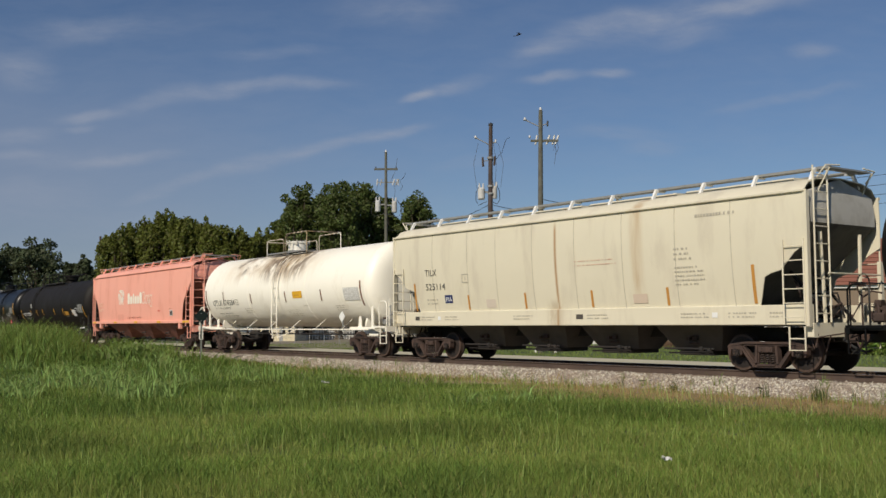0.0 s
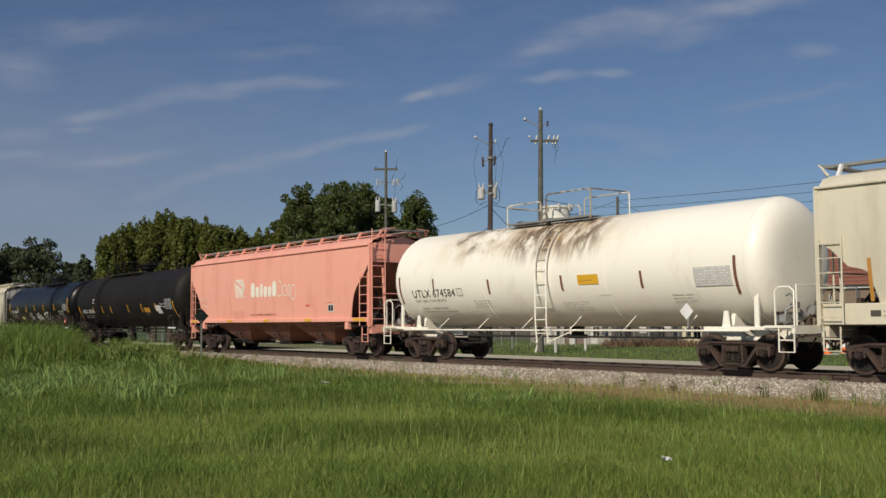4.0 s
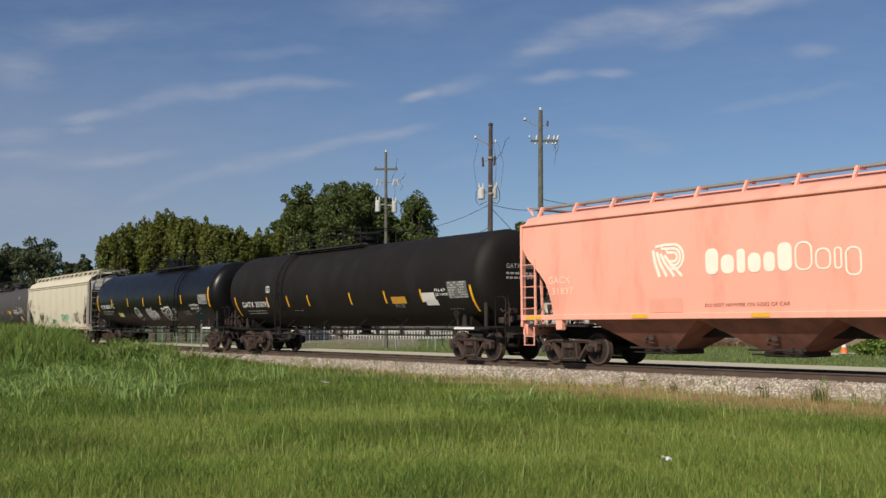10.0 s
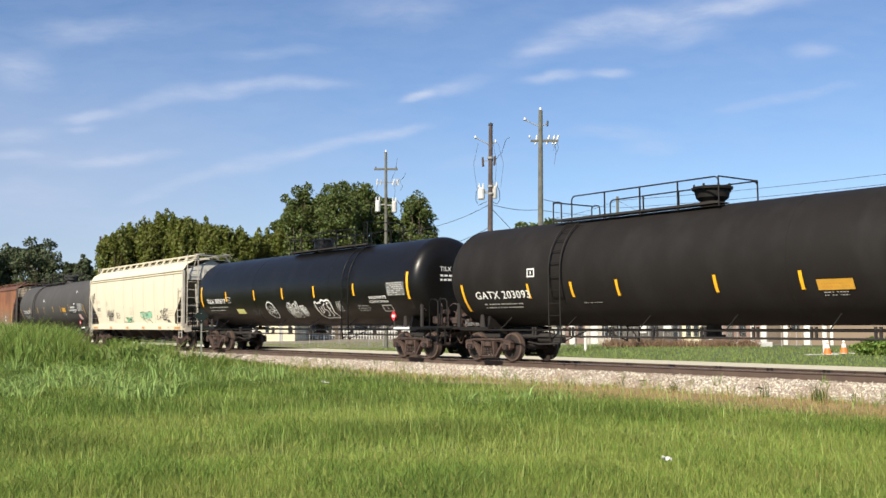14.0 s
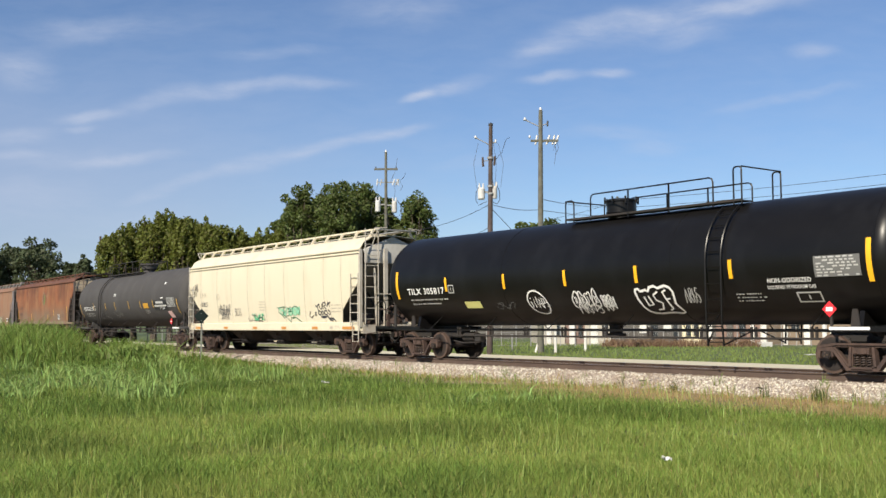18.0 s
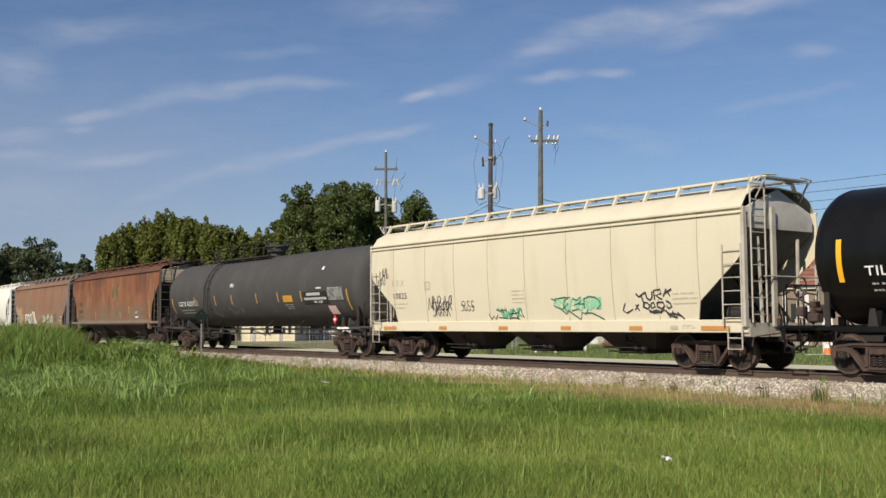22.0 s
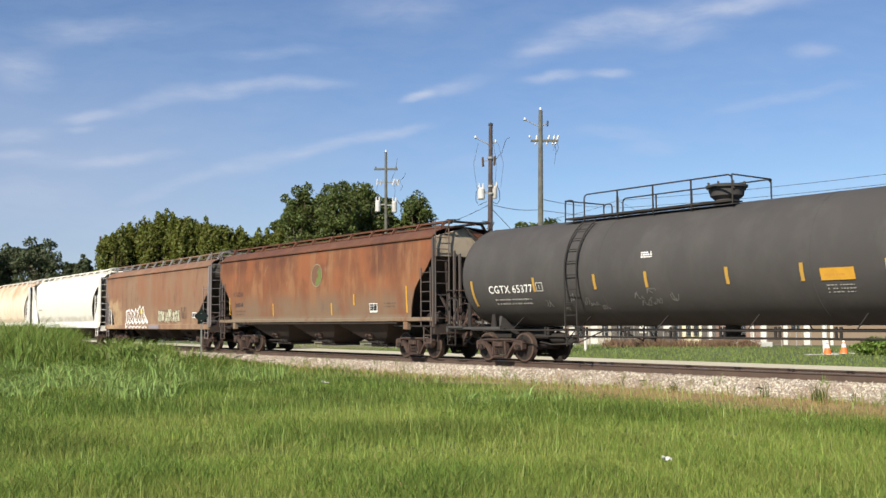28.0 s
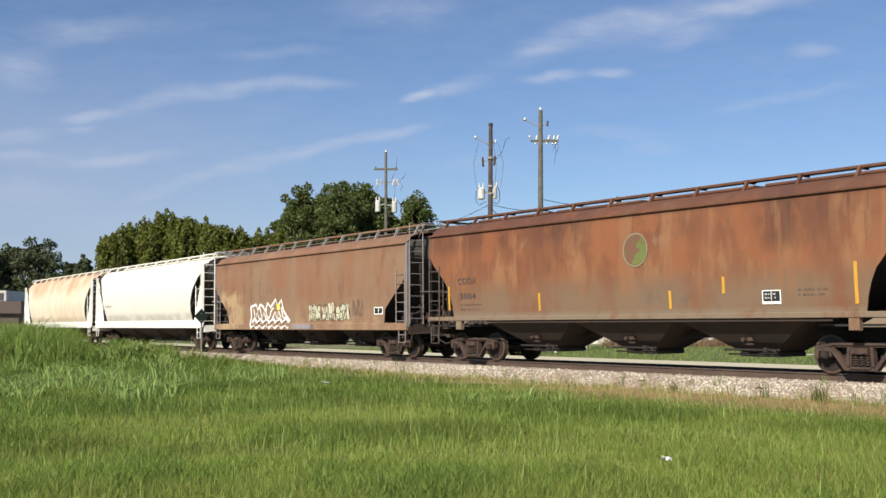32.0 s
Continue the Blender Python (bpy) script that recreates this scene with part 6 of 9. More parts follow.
def placard(car, x, z0, z1, w, face, mark=None):
    """A diamond placard on a holder post beside the tank's end."""
    y = -1.44
    zc = (z0 + z1) / 2
    h = (z1 - z0) / 2
    holder = car.mark("placard_holder", Shape().cbox((x + 0.02, y + 0.03, zc - h * 0.6), (0.06, 0.04, 2 * h), 0.008), M_GALV if face is M_WHTPAINT else M_UNDER)
    part("placard", Shape().prism([(x - w, zc), (x, zc - w), (x + w, zc), (x, zc + w)], "y", y - 0.012, y), face, holder, "diamond-shaped hazard placard")
    if mark:
        part("placard_mark", Shape().box((x, y - 0.016, zc), (w * 0.9, 0.006, w * 0.5)), mark, holder)


def build_train():
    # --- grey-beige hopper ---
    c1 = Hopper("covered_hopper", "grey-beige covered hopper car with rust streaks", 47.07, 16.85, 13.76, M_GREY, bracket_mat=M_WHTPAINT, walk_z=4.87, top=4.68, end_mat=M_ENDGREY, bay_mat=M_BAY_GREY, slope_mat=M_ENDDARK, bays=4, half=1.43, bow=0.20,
                seams=(-6.1, -4.19, -2.75, -1.03, 0.79, 2.65, 4.52, 6.29))
    letters(c1, "TILX", -6.53, 2.84, 0.66, 0.22, M_BLKPAINT)
    letters(c1, "525114", -6.53, 2.36, 1.10, 0.22, M_BLKPAINT)
    panel(c1, "inspection_panel", -5.50, 1.90, -5.08, 2.17, M_NAVY, "navy panel with white letters", 0.0)
    letters(c1, "PIA", -5.45, 1.95, 0.34, 0.15, M_WHTPAINT).location.y = -0.004
    small_print(c1, -6.50, 2.00, 0.85, 2, M_FADED, 0.13, 0.06)
    outline_box(c1, -4.49, 2.55, -4.16, 2.84, 0.025, M_FADED)
    ticks(c1, (-4.23, -1.45, 1.39, 4.17), 1.66, 0.085, 0.48, M_OCHRE)
    ticks(c1, (-7.17, 6.89), 1.66, 0.09, 0.95, M_OCHRE)
    small_print(c1, 4.47, 3.10, 0.62, 3, M_FADED, 0.13, 0.06, 4)
    small_print(c1, 4.47, 2.62, 1.0, 5, M_FADED, 0.11, 0.05, 14)
    small_print(c1, 0.78, 2.97, 1.7, 2, material("faint_red_stencil", (0.56, 0.36, 0.27), 0.7), 0.12, 0.035, 5)
    small_print(c1, 5.2, 3.9, 1.3, 1, M_FADED, 0.1, 0.09, 6)
    panel(c1, "paint_patch", -3.33, 1.71, -2.87, 1.98, material("pinkish_faded_patch", (0.60, 0.52, 0.43), 0.7))
    panel(c1, "paint_patch", 2.95, 1.74, 3.46, 1.99, material("brown_faded_patch", (0.58, 0.47, 0.37), 0.7))
    for u, w, m in ((-7.2, 0.3, M_BAY_GREY), (-6.9, 0.9, M_FADED), (-5.9, 0.2, M_WHTPAINT), (-5.5, 0.9, M_FADED), (-2.0, 0.9, M_FADED), (0.75, 0.35, M_BAY_GREY), (1.2, 0.9, M_FADED), (4.6, 0.9, M_FADED), (5.6, 0.22, M_WHTPAINT), (6.1, 1.0, M_FADED), (7.3, 0.5, M_FADED)):
        if m is M_FADED:
            small_print(c1, u, 1.42, w, 2, m, 0.09, 0.04, int(u * 10))
        else:
            panel(c1, "tag_plate", u, 1.33, u + w * 0.8, 1.46, m)

    # --- white tank car ---
    c2 = Tank("tank_car", "white tank car stained brown below its hatch", 29.32, 15.9, 13.18, 1.65, 2.75, M_WHITE, M_WHITE, ladder_x=0.2, plat=(-2.3, 1.45), dome_x=-0.9, drum=True)
    letters(c2, "UTLX 674584", -6.60, 2.11, 2.42, 0.27, M_BLKPAINT)
    letters(c2, "THE TANK CAR PEOPLE", -6.52, 1.93, 1.75, 0.09, material("soft_black_stencil", (0.16, 0.15, 0.13), 0.6))
    small_print(c2, -6.3, 1.66, 1.9, 2, M_FADED, 0.16, 0.06, 3)
    outline_box(c2, -4.08, 2.12, -3.78, 2.38, 0.025, M_FADED)
    maroon = material("dark_maroon_tape", (0.20, 0.085, 0.055), 0.5)
    ticks(c2, (-2.38, 0.97, 4.06), 2.14, 0.085, 0.47, maroon)
    ticks(c2, (-5.3,), 2.30, 0.075, 0.44, maroon)
    ticks(c2, (-7.28, 7.13), 1.88, 0.09, 0.98, maroon)
    panel(c2, "notice_panel", 1.65, 2.31, 2.47, 2.59, M_YELLOW, "orange-yellow notice panel")
    small_print(c2, 1.72, 2.40, 0.65, 2, M_OCHRE, 0.09, 0.05, 7)
    data_panel(c2, 5.85, 2.12, 7.00, 2.62, material("pale_grey_data_panel", (0.58, 0.57, 0.54), 0.6), M_WHTPAINT, 8)
    for u, v, w, n in ((-3.3, 1.9, 0.9, 3), (0.8, 1.75, 1.2, 4), (2.4, 1.95, 0.5, 1), (5.0, 1.9, 0.8, 3)):
        small_print(c2, u, v, w, n, material("faint_grey_stencil", (0.64, 0.60, 0.51), 0.7), 0.1, 0.045, int(u * 7))
    placard(c2, 5.45, 1.25, 1.75, 0.22, M_WHTPAINT)

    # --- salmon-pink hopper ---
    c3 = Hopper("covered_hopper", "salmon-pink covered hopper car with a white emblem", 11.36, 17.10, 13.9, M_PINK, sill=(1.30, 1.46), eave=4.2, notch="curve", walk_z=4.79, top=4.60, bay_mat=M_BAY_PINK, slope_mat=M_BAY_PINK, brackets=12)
    # emblem: fanned stripes under a rounded arch, then plain blocks for the wordmark
    cream = material("cream_emblem_paint", (0.86, 0.80, 0.68), 0.6)
    e = Shape()
    for k in range(4):
        ribbon(e, c3.put, [(-3.27 + 0.13 * k, 3.14 - 0.05 * k), (-3.20 + 0.16 * k, 2.8), (-3.06 + 0.25 * k, 2.42)], 0.10 - 0.006 * k)
    for k in range(3):
        r = 0.33 - 0.105 * k
        ribbon(e, c3.put, [(-3.20 + 0.20 * k, 3.22 - 0.05 * k), (-2.9 + 0.06 * k, 2.93 + r)] + [(-2.58 + r * math.cos(a), 2.93 + r * math.sin(a)) for a in np.linspace(1.5, -1.35, 12)] + [(-2.72, 2.93 - r * 0.9)], 0.075)
    c3.mark("emblem", e, cream, "cream emblem of fanned stripes")
    def lozenge(s, u, v, w, h, thick=0.0):
        """A plain rounded bar, filled, or drawn as a thin loop."""
        r = min(w, h) * 0.42
        pts = [(u + w / 2 + sx * (w / 2 - r) + r * math.cos(a), v + h / 2 + sy * (h / 2 - r) + r * math.sin(a)) for sx, sy, a0 in ((1, 1, 0), (-1, 1, 1), (-1, -1, 2), (1, -1, 3)) for a in np.linspace(a0 * math.pi / 2, (a0 + 1) * math.pi / 2, 5)]
        if thick:
            ribbon(s, c3.put, pts + pts[:1], thick)
        else:
            s.add([c3.put(p, q) for p, q in pts], [tuple(range(len(pts)))])

    wb = Shape()
    x = -1.55
    for w, h in ((0.40, 0.66), (0.40, 0.48), (0.25, 0.60), (0.37, 0.48), (0.32, 0.48), (0.39, 0.68)):
        lozenge(wb, x, 2.42, w, h)
        x += w + 0.075
    for w, h, lo in ((0.46, 0.64, 0), (0.40, 0.46, 0), (0.20, 0.46, 0), (0.40, 0.62, -0.17)):
        lozenge(wb, x + 0.02, 2.43 + lo, w - 0.04, h, 0.045)
        x += w + 0.075
    ob = c3.mark("wordmark", wb, cream, "row of plain cream blocks")
    ob["kind"] = "stuff"
    faint = material("faint_pale_stencil", (0.90, 0.66, 0.50), 0.6)
    letters(c3, "GACX", -7.34, 2.38, 0.92, 0.2, faint)
    letters(c3, "31837", -7.20, 2.05, 0.90, 0.2, faint)
    letters(c3, "DO NOT HAMMER ON SIDES OF CAR", -1.63, 1.60, 2.48, 0.09, material("dark_red_stencil", (0.25, 0.06, 0.04), 0.7))
    for u0, u1 in ((-4.03, -3.49), (-0.2, 0.32), (3.56, 4.13), (-8.30, -7.65), (7.45, 8.35)):
        panel(c3, "reflector", u0, 1.335, u1, 1.435, M_YELLOW)
    panel(c3, "paint_patch", -3.46, 1.48, -2.34, 1.85, material("paler_salmon_patch", (0.80, 0.36, 0.27), 0.5))
    data = panel(c3, "data_plate", 5.44, 1.71, 5.89, 2.0, M_WHTPAINT, "small white-edged black plate")
    panel(c3, "plate_half", 5.48, 1.74, 5.65, 1.97, M_BLKPAINT, proud=0.008)
    panel(c3, "plate_half", 5.68, 1.74, 5.85, 1.97, M_BLKPAINT, proud=0.008)
    small_print(c3, 3.59, 1.95, 0.4, 1, M_RED, 0.1, 0.08, 3)
    small_print(c3, 5.35, 2.06, 0.6, 1, material("dull_red_stencil", (0.4, 0.12, 0.08), 0.7), 0.1, 0.04, 4)

    # --- matt black tank car ---
    c4 = Tank("tank_car", "matt black tank car with amber markers", -8.48, 19.6, 16.4, 1.62, 2.74, M_BLACK, M_BLACK, ladder_x=-4.4, plat=(-5.3, 0.9), dome_x=0.05, rails=((-5.3, -4.95, 0.55), (-4.5, 0.9, 0.66)), trim=0.25)
    letters(c4, "GATX 203093", -8.30, 1.97, 2.60, 0.25, M_WHTPAINT, True)
    small_print(c4, -8.0, 1.75, 1.9, 2, M_GREYDECAL, 0.13, 0.055, 2)
    outline_box(c4, -5.69, 2.61, -5.36, 2.87, 0.04, M_WHTPAINT)
    ticks(c4, (-5.72, -3.86, -2.07, 1.26, 3.71, 6.02), 1.94, 0.095, 0.47, M_AMBER)
    ticks(c4, (-8.9, 8.88), 1.50, 0.11, 0.97, M_AMBER)
    panel(c4, "notice_panel", 4.09, 1.91, 5.01, 2.18, M_AMBER3, "amber notice panel")
    small_print(c4, 4.2, 2.05, 0.7, 2, M_OCHRE, 0.08, 0.05, 7)
    small_print(c4, 4.2, 1.84, 0.8, 2, M_GREYDECAL, 0.08, 0.03, 8)
    panel(c4, "pasted_sheet", 6.05, 1.95, 6.82, 2.28, M_PAPER, "white pasted sheet")
    panel(c4, "pasted_sheet", 6.20, 1.80, 6.90, 2.0, M_PAPER, "white pasted sheet", 0.006)
    letters(c4, "FRA AIP", 6.87, 2.30, 0.62, 0.10, M_WHTPAINT, True)
    letters(c4, "SR 13450", 6.87, 2.15, 0.72, 0.10, M_WHTPAINT, True)
    data_panel(c4, 7.62, 2.04, 8.70, 2.62, M_PANELDK, M_GREYDECAL, 9)
    small_print(c4, -3.54, 1.73, 1.0, 1, M_GREYDECAL, 0.1, 0.025, 4)
    small_print(c4, 7.4, 1.62, 0.8, 1, M_GREYDECAL, 0.1, 0.03, 5)
    placard(c4, 7.95, 1.30, 1.80, 0.2, M_BLACK)
    head_letters(c4, "GATX 203093", 3.02, 2, M_GREYDECAL)
    c4.mark("edge_sign", Shape().box((8.3, -1.41, 1.06), (1.1, 0.012, 0.07)), M_WHTPAINT)

    # --- glossy black tank car ---
    c5 = Tank("tank_car", "glossy black tank car with white spray-painted tags", -29.53, 20.0, 17.0, 1.60, 2.74, M_BLACK2, M_BLACK2, ladder_x=4.9, plat=(-1.2, 5.2), dome_x=0.3, drum=True, rails=((-1.2, -0.85, 0.55), (-0.15, 4.3, 0.66), (4.95, 5.2, 0.85)), trim=0.30)
    letters(c5, "TILX 305817", -8.51, 2.22, 2.12, 0.22, M_WHTPAINT, True)
    small_print(c5, -8.4, 2.0, 2.2, 2, M_GREYDECAL, 0.16, 0.06, 2)
    outline_box(c5, -6.15, 2.22, -5.85, 2.50, 0.03, M_GREYDECAL)
    ticks(c5, (-6.25, -3.27, -0.54, 2.23, 5.34), 2.29, 0.11, 0.47, M_AMBER)
    ticks(c5, (-9.1, 9.04), 2.08, 0.13, 0.98, M_AMBER)
    panel(c5, "notice_panel", -5.48, 1.64, -4.68, 1.90, material("pale_yellow_panel", (0.62, 0.60, 0.22), 0.6), "pale yellow notice panel")
    s = Shape()
    ribbon(s, c5.put, [(-1.95 + 0.42 * math.cos(a) - 0.05 * math.sin(a), 1.76 + 0.43 * math.sin(a)) for a in np.linspace(0, 6.283, 25)], 0.05)
    for pts in ([(-2.24, 1.62), (-2.24, 1.84)], [(-2.24, 1.92), (-2.21, 1.96)], [(-2.12, 1.60), (-2.10, 1.98), (-2.00, 1.64), (-1.97, 2.0)], [(-1.95, 1.60), (-1.87, 1.96), (-1.80, 1.60)], [(-1.93, 1.74), (-1.80, 1.74)],
                [(-1.77, 1.58), (-1.76, 1.94), (-1.65, 1.90), (-1.66, 1.76), (-1.76, 1.74)], [(-1.60, 1.62), (-1.57, 1.66)], [(-1.60, 1.76), (-1.57, 1.80)]):
        ribbon(s, c5.put, pts, 0.042)
    c5.mark("graffiti_tag", s, M_WHTPAINT, "white spray-painted tag in an oval")
    s = bubble(Shape(), c5.put, -0.42, 1.50, 1.05, 0.68, 4, 2, 0.04)
    zigzag(s, c5.put, -0.35, 1.32, 0.95, 0.45, 4, 9, 0.035)
    c5.mark("graffiti_tag", s, M_WHTPAINT, "dense white spray-painted tag")
    s = bubble(Shape(), c5.put, 0.72, 1.50, 0.45, 0.52, 2, 6, 0.04)
    zigzag(s, c5.put, 0.75, 1.42, 0.45, 0.5, 2, 3, 0.04)
    c5.mark("graffiti_tag", s, M_WHTPAINT, "small white spray-painted tag")
    s = Shape()
    ribbon(s, c5.put, [(2.08, 2.02), (2.10, 1.80), (2.16, 1.55), (2.26, 1.38), (2.42, 1.29), (2.65, 1.27), (2.90, 1.30), (3.15, 1.30), (3.35, 1.27), (3.46, 1.32), (3.40, 1.48), (3.32, 1.62), (3.36, 1.80), (3.38, 2.00), (3.30, 2.13), (3.15, 2.18), (3.00, 2.14), (2.90, 2.12), (2.78, 2.18), (2.62, 2.15), (2.54, 2.04), (2.46, 2.08), (2.36, 2.06), (2.28, 2.04), (2.20, 2.12), (2.11, 2.10), (2.08, 2.02)], 0.075)
    ribbon(s, c5.put, [(2.34, 1.88), (2.38, 1.58), (2.55, 1.62), (2.50, 1.90)], 0.06)
    ribbon(s, c5.put, [(2.86, 2.02), (2.68, 1.92), (2.72, 1.76), (2.90, 1.66), (2.80, 1.45), (2.62, 1.42)], 0.06)
    ribbon(s, c5.put, [(3.16, 2.06), (3.02, 2.0), (3.08, 1.75), (3.14, 1.45), (3.02, 1.40)], 0.06)
    ribbon(s, c5.put, [(3.06, 1.78), (3.22, 1.80)], 0.05)
    c5.mark("graffiti_tag", s, M_WHTPAINT, "large rounded white spray-painted tag")
    c5.mark("graffiti_tag", zigzag(Shape(), c5.put, 3.72, 1.65, 0.5, 0.45, 4, 5, 0.028), M_GREYDECAL, "grey spray-painted tag")
    c5.mark("graffiti_tag", scrawl(Shape(), c5.put, -4.0, 1.55, 0.9, 0.3, 6, 3, 0.025), material("dim_grey_spray", (0.10, 0.10, 0.10), 0.6), "dim grey spray-painted scrawl")
    letters(c5, "NON-ODORIZED", 6.35, 2.14, 1.2, 0.11, M_WHTPAINT, True)
    letters(c5, "LIQUEFIED PETROLEUM GAS", 6.33, 1.98, 1.3, 0.09, M_WHTPAINT, True)
    data_panel(c5, 7.67, 2.23, 8.83, 2.72, M_PANELDK, M_GREYDECAL, 10)
    outline_box(c5, 7.05, 1.58, 7.70, 1.88, 0.04, M_GREYDECAL)
    small_print(c5, 5.35, 1.85, 0.9, 3, M_GREYDECAL, 0.1, 0.04, 9)
    placard(c5, 7.95, 1.25, 1.75, 0.185, M_RED, M_WHTPAINT)
    c5.mark("edge_sign", Shape().box((8.4, -1.41, 1.06), (1.0, 0.012, 0.07)), M_WHTPAINT)
    head_letters(c5, "TILX 305817", 3.08, 2, M_WHTPAINT)

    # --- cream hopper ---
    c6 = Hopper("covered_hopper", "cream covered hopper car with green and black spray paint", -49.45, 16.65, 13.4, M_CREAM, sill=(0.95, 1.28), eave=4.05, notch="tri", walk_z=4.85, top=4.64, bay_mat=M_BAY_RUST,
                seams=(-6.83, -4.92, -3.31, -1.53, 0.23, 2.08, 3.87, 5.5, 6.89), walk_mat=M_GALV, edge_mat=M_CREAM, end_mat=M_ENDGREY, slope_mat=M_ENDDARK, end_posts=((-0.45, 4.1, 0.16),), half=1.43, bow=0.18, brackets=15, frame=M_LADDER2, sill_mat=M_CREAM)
    letters(c6, "L E X", -6.94, 2.57, 0.75, 0.2, M_FADED)
    letters(c6, "10825", -6.95, 2.10, 0.88, 0.21, M_GRAPH)
    small_print(c6, -6.9, 1.9, 0.9, 2, M_FADED, 0.14, 0.05, 2)
    c6.mark("graffiti_tag", zigzag(zigzag(Shape(), c6.put, -7.95, 2.62, 0.62, 0.48, 3, 31, 0.035), c6.put, -7.55, 2.85, 0.4, 0.4, 3, 47, 0.025), M_GRAPH, "black spray-painted scrawl")
    c6.mark("graffiti_tag", zigzag(zigzag(Shape(), c6.put, -4.83, 1.66, 1.35, 0.5, 5, 38, 0.04), c6.put, -4.6, 1.46, 1.0, 0.5, 5, 33, 0.035), M_GRAPH, "black spray-painted scrawl")
    c6.mark("graffiti_tag", zigzag(Shape(), c6.put, -3.02, 1.62, 0.72, 0.34, 4, 53, 0.028), M_GRAPH, "thin black scrawl")
    up6 = lambda k: (lambda u, v: tuple(Vector(c6.put(u, v)) + Vector((0, -0.004 * k, 0))))
    dgreen = material("dark_green_spray", (0.03, 0.14, 0.08), 0.6)
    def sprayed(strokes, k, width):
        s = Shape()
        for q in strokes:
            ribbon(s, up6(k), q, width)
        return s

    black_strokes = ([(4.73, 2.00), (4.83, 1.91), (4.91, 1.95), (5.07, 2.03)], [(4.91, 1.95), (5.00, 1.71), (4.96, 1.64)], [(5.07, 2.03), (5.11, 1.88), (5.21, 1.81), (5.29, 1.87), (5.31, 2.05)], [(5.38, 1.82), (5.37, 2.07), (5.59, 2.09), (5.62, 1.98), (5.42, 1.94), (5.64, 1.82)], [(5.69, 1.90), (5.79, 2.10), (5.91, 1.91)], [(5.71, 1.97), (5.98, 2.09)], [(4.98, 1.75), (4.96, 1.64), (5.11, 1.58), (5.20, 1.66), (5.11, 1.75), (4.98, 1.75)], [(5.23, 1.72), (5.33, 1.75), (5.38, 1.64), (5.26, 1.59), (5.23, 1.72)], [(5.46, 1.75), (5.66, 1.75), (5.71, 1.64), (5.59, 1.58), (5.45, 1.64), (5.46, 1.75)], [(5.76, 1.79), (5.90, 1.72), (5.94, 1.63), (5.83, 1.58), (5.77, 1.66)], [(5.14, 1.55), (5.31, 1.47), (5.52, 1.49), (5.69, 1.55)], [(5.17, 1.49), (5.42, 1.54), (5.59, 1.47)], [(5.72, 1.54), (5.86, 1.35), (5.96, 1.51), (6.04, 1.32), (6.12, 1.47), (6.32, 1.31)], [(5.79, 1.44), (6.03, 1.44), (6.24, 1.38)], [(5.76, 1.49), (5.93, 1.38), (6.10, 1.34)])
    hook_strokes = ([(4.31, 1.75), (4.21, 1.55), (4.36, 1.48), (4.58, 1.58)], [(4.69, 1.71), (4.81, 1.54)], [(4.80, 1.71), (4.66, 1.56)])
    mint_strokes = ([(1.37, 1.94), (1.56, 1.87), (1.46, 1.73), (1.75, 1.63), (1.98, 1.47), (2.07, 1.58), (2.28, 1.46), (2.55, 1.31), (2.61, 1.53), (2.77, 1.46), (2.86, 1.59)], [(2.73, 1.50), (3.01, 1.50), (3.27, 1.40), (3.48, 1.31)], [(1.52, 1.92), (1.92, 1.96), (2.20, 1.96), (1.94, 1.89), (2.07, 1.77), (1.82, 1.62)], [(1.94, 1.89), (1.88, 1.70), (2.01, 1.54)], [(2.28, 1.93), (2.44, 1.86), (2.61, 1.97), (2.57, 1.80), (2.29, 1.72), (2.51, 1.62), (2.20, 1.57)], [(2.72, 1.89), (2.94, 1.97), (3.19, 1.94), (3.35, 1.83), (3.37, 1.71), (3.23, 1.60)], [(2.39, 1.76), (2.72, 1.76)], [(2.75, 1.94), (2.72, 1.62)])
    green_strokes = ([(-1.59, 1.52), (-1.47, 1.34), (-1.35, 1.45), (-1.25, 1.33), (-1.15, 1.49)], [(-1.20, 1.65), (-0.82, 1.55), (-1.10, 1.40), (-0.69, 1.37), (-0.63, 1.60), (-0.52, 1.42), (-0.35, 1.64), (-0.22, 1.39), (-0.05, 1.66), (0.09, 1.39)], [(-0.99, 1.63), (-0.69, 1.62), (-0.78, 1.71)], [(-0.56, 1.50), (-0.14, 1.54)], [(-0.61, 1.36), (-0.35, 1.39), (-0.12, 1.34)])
    c6.mark("graffiti_fill", scrawl(Shape(), up6(1), -1.05, 1.40, 1.05, 0.30, 35, 7, 0.055), M_GREEN, "green spray paint")
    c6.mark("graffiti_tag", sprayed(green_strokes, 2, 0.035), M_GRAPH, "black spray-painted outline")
    c6.mark("graffiti_fill", scrawl(scrawl(Shape(), up6(1), 1.62, 1.56, 1.25, 0.36, 36, 7, 0.06), up6(1), 2.75, 1.60, 0.66, 0.36, 45, 9, 0.05), material("mint_spray_paint", (0.24, 0.52, 0.34), 0.6), "mint green spray paint")
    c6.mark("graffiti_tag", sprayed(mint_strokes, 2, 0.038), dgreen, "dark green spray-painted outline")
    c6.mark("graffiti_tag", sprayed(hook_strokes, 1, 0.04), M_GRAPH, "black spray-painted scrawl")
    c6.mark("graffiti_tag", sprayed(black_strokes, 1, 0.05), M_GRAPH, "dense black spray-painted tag")
